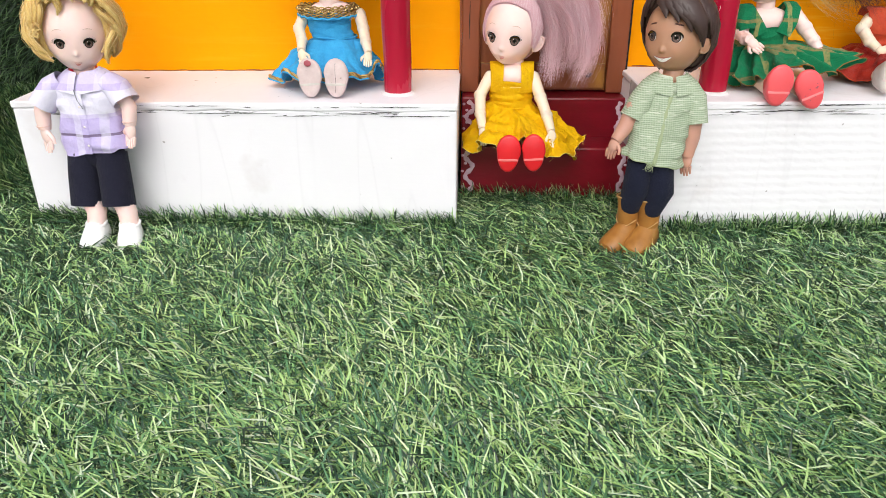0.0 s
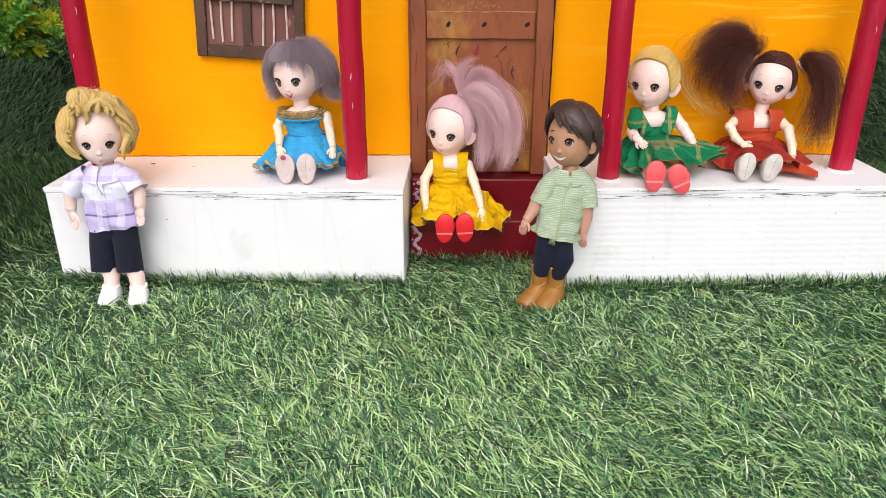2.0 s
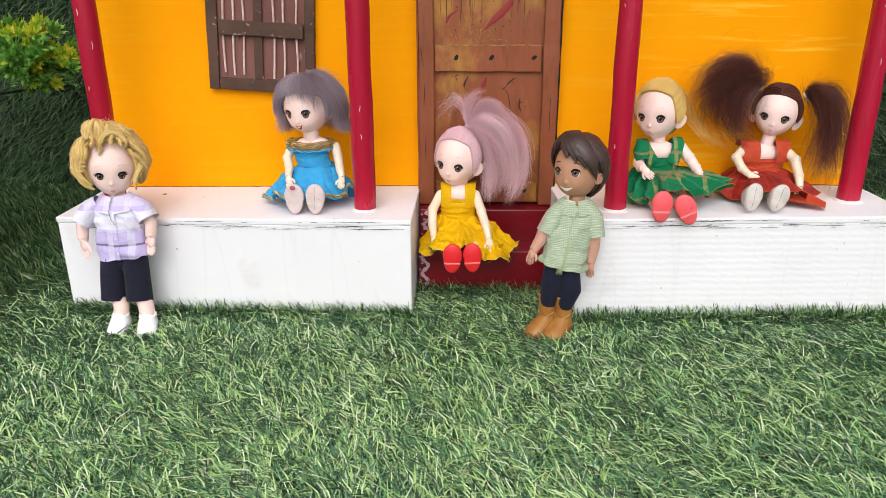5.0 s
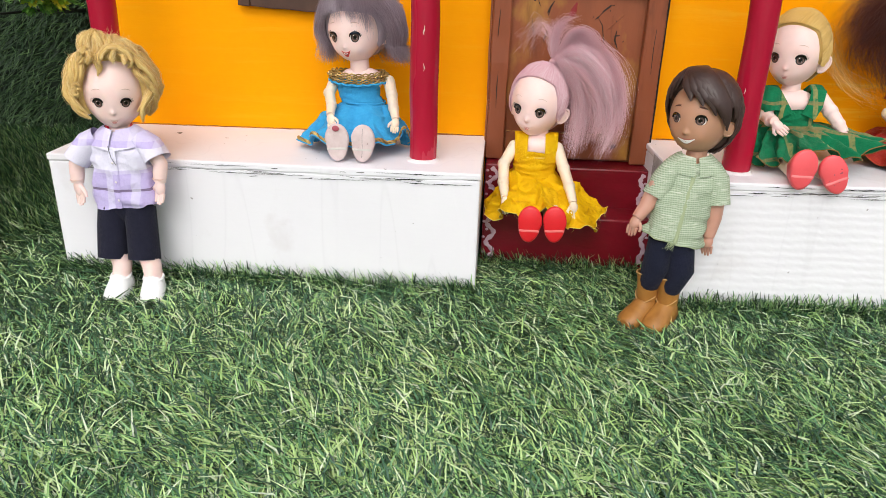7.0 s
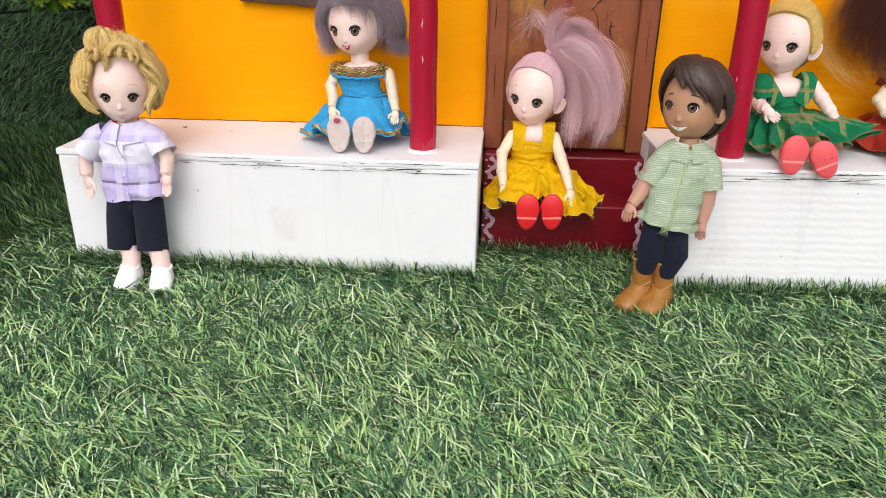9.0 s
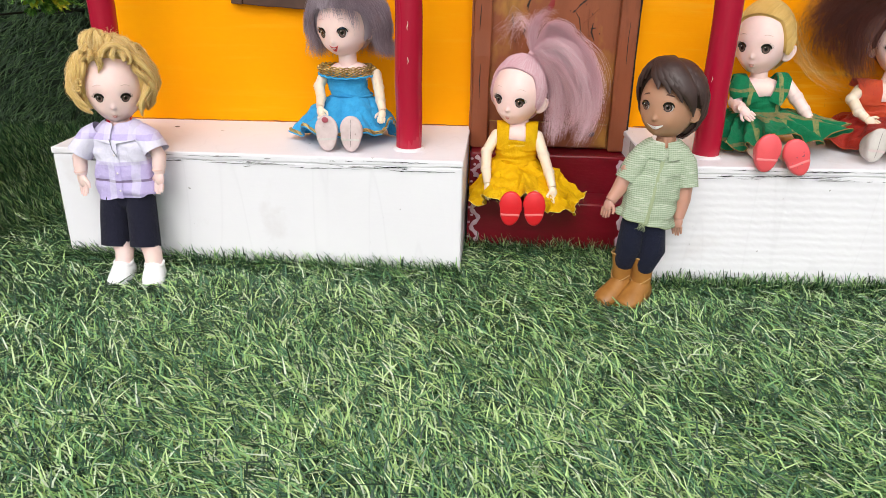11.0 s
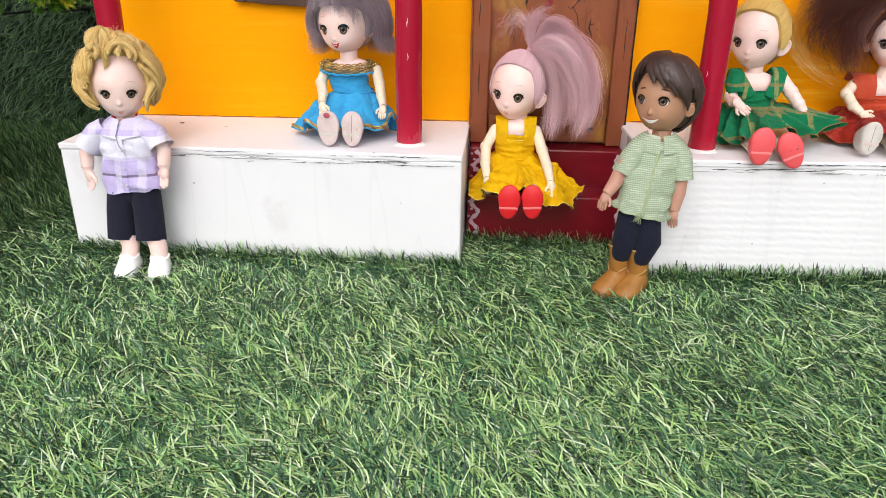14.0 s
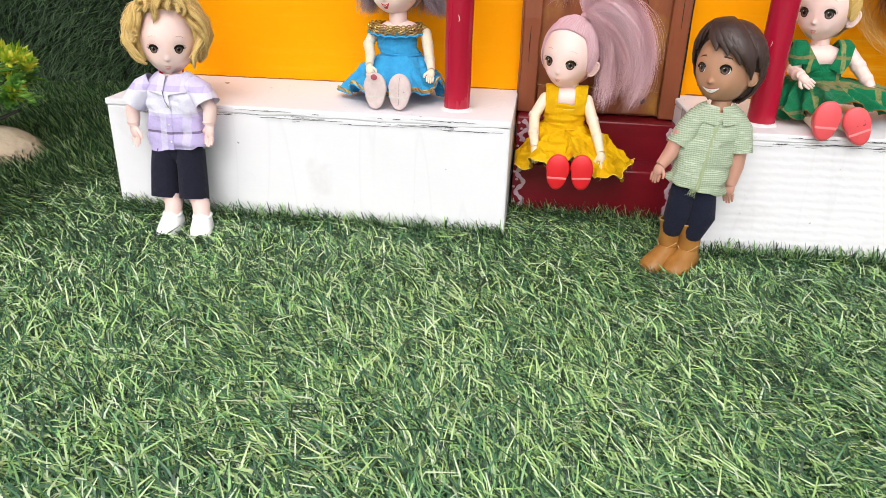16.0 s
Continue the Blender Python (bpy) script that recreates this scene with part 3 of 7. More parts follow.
def post(x, y, z0, r0=0.0080):
    """A crimson rolled-card post in a ring of dried white glue."""
    sh = Shape()
    zs = [z0 + (HIGH - z0) * k / 16 for k in range(17)]
    sh.tube([(x + 0.0003 * math.sin(k * 2.1), y, z) for k, z in enumerate(zs)], [r0 + 0.00018 * math.sin(k * 1.3 + x * 50) for k in range(17)], "red", 24)
    p = sh.build("post", (0, 0, 0))
    p.parent = house
    tagged(p, "crimson gloss-painted post")
    g, rows = Shape(), []
    for r, z in ((1.28, 0.0), (1.22, 0.0010), (1.08, 0.0020), (0.98, 0.0022)):
        rows.append([(x + r0 * (r + 0.10 * noise.noise(Vector((math.cos(a) * 3, math.sin(a) * 3, x * 40)))) * math.cos(a), y + r0 * (r + 0.08 * noise.noise(Vector((math.cos(a) * 3, 7, math.sin(a) * 3 + x)))) * math.sin(a), z0 - 0.0006 + z) for a in (2 * math.pi * k / 28 for k in range(28))])
    g.grid(rows, "glue")
    o = g.build("glue_ring", (0, 0, 0))
    o.parent = p
    # a few scuffs where the paint has come off
    rnd = random.Random(int(x * 1000) + 7)
    for k in range(3):
        s = Shape()
        a, z, h, w = rnd.uniform(-2.3, -0.9), rnd.uniform(z0 + 0.03, 0.24), rnd.uniform(0.0008, 0.0030), rnd.uniform(0.03, 0.07)
        rows = []
        for i in range(7):
            u = i / 6 * 2 - 1
            half, drift = w * (1 - u * u) ** 0.5 * rnd.uniform(0.3, 1.0) + 0.004, 0.03 * math.sin(u * 3 + k)
            rows.append([(x + (r0 + 0.00028) * math.cos(a + drift + d * half), y + (r0 + 0.00028) * math.sin(a + drift + d * half), z + u * h) for d in (-1, 0, 1)])
        s.grid(rows, "bar", False)
        o = s.build("paint_scuff", (0, 0, 0))
        o.parent = p


for x, y, z, r in ((-0.2305, 0.030, TOP_L, 0.0080), (-0.0368, 0.026, TOP_L, 0.0084), (0.1490, 0.0225, TOP_R, 0.0080), (0.3305, 0.050, TOP_R, 0.0084)):
    post(x, y, z, r)

# torn lower edge of the wall board
for x0, x1, z in ((-0.255, -0.002, TOP_L), (0.116, 0.347, TOP_R)):
    sh = Shape()
    n = 90
    sh.tube([bent((x0 + (x1 - x0) * k / n, WALL_Y - 0.0002 + 0.0002 * math.sin(k * 1.9), z + 0.0004 + 0.0005 * noise.noise(Vector((k * 0.37, z * 99, 0))))) for k in range(n + 1)], [0.0003 + 0.0004 * max(0.0, noise.noise(Vector((k * 0.23, 5, x0)))) for k in range(n + 1)], "door_rim", 5)
    o = sh.build("torn_edge", (0, 0, 0))
    o.parent = house

# ---- door ----
door = part("door", slab(0.0065, 0.1035, 0.0885, 0.0925, 0.0612, 0.2848, 0.0006, 0.0003, 10), "door", house, "brown and ochre painted board door, closed")
for x0, x1 in ((0.0008, 0.0125), (0.0975, 0.1095)):
    part("jamb", slab(x0, x1, 0.0815, 0.0884, 0.0612, 0.2900, 0.0008, 0.0007, 24), "door_rim", door, "red-brown jamb with worn edges")
# the dark right-hand strip stands in for shade in the gap by the jamb
for x0, x1, key, label in ((-0.0008, 0.0006, "door_rim", "worn brown outer edge"), (0.1097, 0.1110, "dark_line", "dark strip for the gap shade at the outer edge")):
    part("edge_strip", slab(x0, x1, 0.0835, 0.0926, 0.0612, 0.2890, 0.0003, 0.0005, 24), key, door, label)
part("lintel", slab(0.0128, 0.0972, 0.0820, 0.0883, 0.2780, 0.2900, 0.0008, 0.0006, 10), "door_rim", door)


def nail(x, z, y, parent):
    sh = Shape()
    sh.ball((x, y, z), (0.0017, 0.0003, 0.0025), "iron", Matrix.Rotation(0.2 + x * 9, 3, "Y"), 5, 4)
    o = sh.build("nail_head", (0, 0, 0))
    o.parent = parent


for z0, z1, xs, x0 in ((0.1685, 0.1885, (0.0300, 0.0575, 0.0905), 0.0135), (0.0632, 0.0800, (0.0300, 0.0860), 0.0135), (0.2420, 0.2600, (0.0300, 0.0575, 0.0905), 0.0135)):
    plank = part("plank", slab(x0, 0.0965, 0.0848, 0.0884, z0, z1, 0.0006, 0.0009, 18), "door", house, "ochre-brown cross plank with frayed edge")
    for x in xs:
        nail(x, (z0 + z1) / 2 + 0.0008, 0.0846, plank)
    # torn paper along its upper edge, a ball of glue at the lower corner
    sh = Shape()
    sh.tube([(x0 + (0.0965 - x0) * k / 60, 0.0850 + 0.0004 * math.sin(k * 2.3), z1 + 0.0004 * noise.noise(Vector((k * 0.6, z1 * 50, 0)))) for k in range(61)], [max(0.00012, 0.0005 * noise.noise(Vector((k * 0.33, 3, z0 * 40))) + 0.00035) for k in range(61)], "fray", 5)
    for k in range(9):
        sh.ball((x0 + 0.002 + 0.0045 * noise.noise(Vector((k, 1, 0))), 0.0846, z0 + 0.0006 + 0.0014 * noise.noise(Vector((k, 2, 0)))), (0.0011, 0.0008, 0.0008), "fray", None, 7, 5)
    o = sh.build("frayed_edge", (0, 0, 0))
    o.parent = plank


def stroke(pts, wide, key, y=0.0883, ends=(0.35, 0.35)):
    """A flat brush stroke on the door's boards, thinner at its ends."""
    sh = Shape()
    n = len(pts) - 1
    widths = [wide * (ends[0] + (1 - ends[0]) * min(1.0, 2 * k / n) if k / n < 0.5 else ends[1] + (1 - ends[1]) * min(1.0, 2 - 2 * k / n)) for k in range(n + 1)]
    sh.tube([(x, y, z) for x, z in pts], [(w, 0.0002) for w in widths], key, 6, True, (1, 0, 0.3))
    o = sh.build("brush_stroke", (0, 0, 0))
    o.parent = door


rnd = random.Random(5)
stroke([(0.0498, 0.1983), (0.0560, 0.2045), (0.0600, 0.2080), (0.0650, 0.2125), (0.0690, 0.2165), (0.0722, 0.2205)], 0.0030, "stroke", 0.0883, (0.10, 0.75))
stroke([(0.0221, 0.2047), (0.0240, 0.2090), (0.0252, 0.2105), (0.0316, 0.2148)], 0.0011, "stroke", 0.0883, (0.7, 0.2))
stroke([(0.0506, 0.1554), (0.0522, 0.1590), (0.0538, 0.1640)], 0.0020, "stroke", 0.0883, (0.7, 0.25))
# black sprays like dry grass
stroke([(0.0704, 0.1590), (0.0751, 0.1626), (0.0775, 0.1630)], 0.0005, "soot")
stroke([(0.0680, 0.1554), (0.0712, 0.1590), (0.0751, 0.1619)], 0.0003, "soot")
stroke([(0.0680, 0.1554), (0.0712, 0.1504), (0.0728, 0.1418), (0.0739, 0.1368)], 0.00035, "soot")
stroke([(0.0664, 0.1540), (0.0676, 0.1551), (0.0688, 0.1561)], 0.0005, "soot")
stroke([(0.0807, 0.1476), (0.0799, 0.1418), (0.0823, 0.1361)], 0.0006, "soot")
stroke([(0.0791, 0.1440), (0.0811, 0.1443), (0.0831, 0.1447)], 0.0004, "soot")
stroke([(0.0363, 0.1554), (0.0371, 0.1604), (0.0395, 0.1644)], 0.0006, "soot")
stroke([(0.0355, 0.1568), (0.0363, 0.1586), (0.0371, 0.1604)], 0.0006, "soot")
stroke([(0.0264, 0.1644), (0.0271, 0.1642), (0.0279, 0.1640)], 0.0004, "soot")
stroke([(0.0292, 0.1647), (0.0300, 0.1629), (0.0308, 0.1611)], 0.0003, "soot")
stroke([(0.0292, 0.1647), (0.0304, 0.1650), (0.0316, 0.1653)], 0.0004, "soot")
stroke([(0.0260, 0.1533), (0.0268, 0.1476), (0.0276, 0.1433)], 0.0004, "soot")
stroke([(0.0458, 0.1540), (0.0450, 0.1476), (0.0419, 0.1418)], 0.0006, "soot")
stroke([(0.0363, 0.1461), (0.0351, 0.1425), (0.0340, 0.1390)], 0.0006, "soot")
stroke([(0.0490, 0.2191), (0.0495, 0.2105), (0.0498, 0.2005)], 0.0003, "door_rim")
stroke([(0.0324, 0.2191), (0.0332, 0.2155), (0.0340, 0.2119)], 0.0004, "door_rim")
stroke([(0.0411, 0.2005), (0.0423, 0.2069), (0.0435, 0.2133)], 0.0003, "door_rim")
stroke([(0.0530, 0.2176), (0.0515, 0.2155), (0.0501, 0.2133)], 0.0003, "door_rim")
stroke([(0.0775, 0.1568), (0.0772, 0.1476), (0.0783, 0.1361)], 0.0003, "door_rim")
stroke([(0.0736, 0.1468), (0.0791, 0.1518), (0.0846, 0.1576)], 0.00025, "door_rim")
for _ in range(34):
    x, z = rnd.uniform(0.026, 0.088), rnd.choice((rnd.uniform(0.128, 0.164), rnd.uniform(0.198, 0.224)))
    stroke([(x, z), (x + rnd.uniform(-0.0005, 0.0005), z + 0.0006), (x + rnd.uniform(-0.0008, 0.0008), z + 0.0012)], rnd.uniform(0.00018, 0.00045), "soot")
# splits in the jambs
for pts in ([(0.0011, 0.199), (0.0026, 0.186), (0.0047, 0.173)], [(0.0055, 0.159), (0.0050, 0.150), (0.0047, 0.142)], [(0.0060, 0.120), (0.0056, 0.108), (0.0058, 0.096)], [(0.1045, 0.150), (0.1040, 0.138), (0.1043, 0.122)]):
    stroke(pts, 0.00035, "soot", 0.0814)
# a smear of straw-coloured glue above the plank
for _ in range(60):
    x, z = rnd.gauss(0.050, 0.009), rnd.uniform(0.1895, 0.1990)
    stroke([(x, z), (x + rnd.uniform(-0.0014, 0.0014), z + rnd.uniform(0.0005, 0.002)), (x + rnd.uniform(-0.002, 0.002), z + rnd.uniform(0.0005, 0.003))], rnd.uniform(0.00012, 0.0004), "fray")
# dark drips from the top of the boards
for _ in range(26):
    x, z = rnd.choice((rnd.gauss(0.041, 0.004), rnd.gauss(0.078, 0.004), rnd.gauss(0.022, 0.003))), rnd.uniform(0.226, 0.242)
    long = rnd.uniform(0.006, 0.026)
    stroke([(x, z), (x + rnd.uniform(-0.0004, 0.0004), z - long * 0.5), (x + rnd.uniform(-0.0006, 0.0006), z - long)], rnd.uniform(0.00015, 0.0004), "drip")

# ---- shuttered window, nailed on a little askew ----
ASKEW = Matrix.Translation((-0.0800, 0, 0)) @ Matrix.Diagonal((0.915, 1, 1, 1)) @ Matrix.Translation((0.0800, 0, 0)) @ Matrix.Translation((-0.1255, 0, 0.205)) @ Matrix.Rotation(radians(3.4), 4, "Y") @ Matrix.Translation((0.1255, 0, -0.205))


def askew(bm):
    bmesh.ops.transform(bm, matrix=ASKEW, verts=bm.verts)
    for v in bm.verts:
        v.co = bent(v.co)
    return bm


window = part("window", askew(slab(-0.1640, -0.0850, 0.0898, 0.0926, 0.1600, 0.2620, 0.0004, 0.0002)), "panel", house, "brown shuttered window hung slightly askew")
for x0, x1, z0, z1 in ((-0.1705, -0.1615, 0.1530, 0.2690), (-0.0880, -0.0795, 0.1530, 0.2690), (-0.1612, -0.0883, 0.1532, 0.1625), (-0.1612, -0.0883, 0.2600, 0.2688)):
    part("casing", askew(slab(x0, x1, 0.0868, 0.0925, z0, z1, 0.0007, 0.0006, 12)), "shutter", window, "dark brown worn casing")
part("mullion", askew(slab(-0.1310, -0.1235, 0.0872, 0.0897, 0.1628, 0.2597, 0.0005, 0.0004, 10)), "shutter", window)
part("crossbar", askew(slab(-0.1598, -0.0885, 0.0846, 0.0871, 0.1955, 0.2065, 0.0006, 0.0005, 12)), "shutter", window, "dark brown crossbar with chipped edge")
for k, (x, low) in enumerate(((-0.1565, 0.1665), (-0.1482, 0.1645), (-0.1397, 0.1655), (-0.1140, 0.1635), (-0.1055, 0.1640), (-0.0945, 0.1640))):
    sh = Shape()
    sh.tube([(x + 0.0006 * math.sin(z * 90 + k), 0.0882, z) for z in (low, 0.18, 0.195, 0.21, 0.225, 0.24, 0.2585)], 0.00095, "bar", 8)
    for i, p in enumerate(sh.v):
        sh.v[i] = tuple(bent(ASKEW @ Vector(p)))
    o = sh.build("window_bar", (0, 0, 0))
    o.parent = window
    tagged(o, "pinkish white thin bar")

# ---- turf blades ----


def blades(name, root, lean, up, length, width, key, label, seed, steep):
    """Bent, pointed blades as one mesh. root, lean (unit, along the sheet), up (unit): one row a blade."""
    rng = np.random.RandomState(seed)
    n = len(root)
    tilt = steep[:, None]
    side = np.cross(up, lean)
    twist = rng.uniform(-0.9, 0.9, n)[:, None]
    side = side * np.cos(twist) + up * np.sin(twist) * 0.6
    length, width = length[:, None], width[:, None]
    # blades are slit from film: even in width, bowed over, narrowing to a short tip
    rise = tilt - rng.uniform(0.05, 0.55, n)[:, None]
    mid = root + length * 0.56 * (up * np.cos(rise) + lean * np.sin(rise))
    tip = root + length * (up * np.cos(tilt) + lean * np.sin(tilt))
    verts = np.stack((root - side * width * 0.5, root + side * width * 0.5, mid + side * width * 0.48, mid - side * width * 0.48, tip + side * width * 0.22, tip - side * width * 0.22), axis=1)
    loops = (np.arange(n)[:, None] * 6 + np.array([[0, 1, 2, 3, 3, 2, 4, 5]])).astype(np.int32)
    starts = (np.arange(n * 2) * 4).astype(np.int32)
    me = bpy.data.meshes.new(name)
    me.vertices.add(n * 6)
    me.loops.add(n * 8)
    me.polygons.add(n * 2)
    me.vertices.foreach_set("co", verts.astype(np.float32).ravel())
    me.loops.foreach_set("vertex_index", loops.ravel())
    me.polygons.foreach_set("loop_start", starts.ravel())
    me.update(calc_edges=True)
    me.materials.append(M[key])
    return tagged(new(name, me), label, "artificial grass", "", "stuff")


def field(x, y):
    """Smooth swirl of the pile's lie, in radians."""
    return 0.55 * np.sin(x * 23 + 1.0) * np.cos(y * 19 + 0.5) + 0.35 * np.sin(x * 51 + y * 37) + 0.2 * np.sin(y * 90 - x * 30)


def laid_turf():
    rng = np.random.RandomState(11)
    xs, ys = [], []
    for count, x0, x1, y0, y1 in ((172000, -0.44, 0.52, -0.33, 0.05), (44000, -0.66, -0.255, 0.05, 0.335), (26000, 0.355, 0.64, 0.05, 0.335), (3000, 0.0, 0.113, 0.0, 0.05)):
        # tufts of a few blades, as the pile is stitched
        tufts = count // 5
        tx, ty = rng.uniform(x0, x1, tufts), rng.uniform(y0, y1, tufts)
        xs.append(np.repeat(tx, 5) + rng.normal(0, 0.0016, tufts * 5))
        ys.append(np.repeat(ty, 5) + rng.normal(0, 0.0016, tufts * 5))
    # thinner out of the way: in front of and beside the toy house
    far = 70000
    fx, fy = rng.uniform(-1.0, 1.1, far), rng.uniform(-0.9, 0.33, far)
    keep = (fy < -0.33) | (fx < -0.66) | (fx > 0.64) | ((fy < 0.05) & ((fx < -0.44) | (fx > 0.52)))
    xs.append(fx[keep])
    ys.append(fy[keep])
    x, y = np.concatenate(xs), np.concatenate(ys)
    # nothing grows under the porches, the steps and the house
    edge = 2600
    ex = np.concatenate((rng.uniform(LEFT, 0.0, edge), rng.uniform(0.113, 0.362, edge), rng.uniform(0.0, 0.113, edge // 3)))
    ey = np.concatenate((rng.uniform(-0.006, -0.0008, edge), -0.0045 + (ex[edge:2 * edge] - 0.113) * 0.056 - rng.uniform(0, 0.005, edge), rng.uniform(0.038, 0.0445, edge // 3)))
    x, y = np.concatenate((ex, x)), np.concatenate((ey, y))
    under = ((x > LEFT) & (x < 0.0) & (y > 0.0)) | ((x > 0.113) & (x < 0.3615) & (y > -0.003 + (x - 0.113) * 0.056)) | ((x > 0) & (x < 0.113) & (y > 0.045)) | ((x > LEFT) & (x < 0.36) & (y > 0.06))
    x, y = x[~under], y[~under]
    n = len(x)
    ang = 2.45 + 0.55 * field(x, y) + rng.normal(0, 0.62, n)
    loose = rng.uniform(0, 1, n) < 0.30
    ang[loose] = rng.uniform(0, 2 * np.pi, loose.sum())
    lean = np.stack((np.cos(ang), np.sin(ang), np.zeros(n)), axis=1)
    # blades beside a wall stand up or lean away from it
    near = ((y > -0.012) & ((x < 0.0) | (x > 0.113)) | (y > 0.030)) & (x > LEFT - 0.01) & (x < 0.37) & (lean[:, 1] > 0)
    lean[near, 1] *= -1.0
    lean /= np.linalg.norm(lean, axis=1)[:, None]
    # trodden flat in front, standing beside and behind the house
    steep = rng.uniform(0.90, 1.50, n)
    foot = np.arange(n) < len(ex) - 50
    steep[foot] = rng.uniform(0.1, 1.0, foot.sum())
    beside = np.clip((np.maximum(np.abs(x - 0.05) - 0.30, 0) * 9 + np.maximum(y - 0.02, 0) * 5), 0, 1)
    steep = steep * (1 - 0.62 * beside)
    # there the pile leans to the front
    ang2 = -1.6 + rng.normal(0, 0.6, n)
    lean = lean * (1 - beside[:, None]) + np.stack((np.cos(ang2), np.sin(ang2), np.zeros(n)), axis=1) * beside[:, None]
    lean /= np.maximum(np.linalg.norm(lean, axis=1), 1e-6)[:, None]
    root = np.stack((x, y, np.full(n, GROUND)), axis=1)
    up = np.tile(np.array([[0.0, 0.0, 1.0]]), (n, 1))
    long, wide = rng.uniform(0.0105, 0.0190, n), rng.uniform(0.00062, 0.00108, n)
    # shade towards the house and its left is put in as darker blades
    wide[-keep.sum():] *= 2.2
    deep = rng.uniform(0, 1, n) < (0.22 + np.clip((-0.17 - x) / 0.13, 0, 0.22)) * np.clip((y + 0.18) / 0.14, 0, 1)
    for some, key, label, seed in ((~deep, "turf", "green artificial turf with bent yellow-green and dark blades", 12), (deep, "dark_turf", "darker turf blades that put shade into the colour beside the toy house", 13)):
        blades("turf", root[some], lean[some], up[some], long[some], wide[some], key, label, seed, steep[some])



def hung_turf():
    rng = np.random.RandomState(21)
    x = np.concatenate((rng.uniform(-0.85, -0.20, 36000), rng.uniform(0.30, 0.85, 22000)))
    z = rng.uniform(GROUND, 0.42, len(x))
    n = len(x)
    ang = -1.3 + 0.7 * np.sin(x * 17) + rng.normal(0, 0.7, n)
    lean = np.stack((np.cos(ang), np.zeros(n), np.sin(ang)), axis=1)
    up = np.tile(np.array([[0.0, -1.0, 0.0]]), (n, 1))
    root = np.stack((x, np.full(n, 0.335), z), axis=1)
    blades("hung_turf", root, lean, up, rng.uniform(0.011, 0.019, n), rng.uniform(0.0007, 0.0012, n), "dark_turf", "dark green artificial turf blades drooping on the upright mat", 22, rng.uniform(0.35, 1.25, n))


laid_turf()
hung_turf()

# ---- dolls: one mesh each ----


def near(v, c, s):
    return math.exp(-((v - c) / s) ** 2)


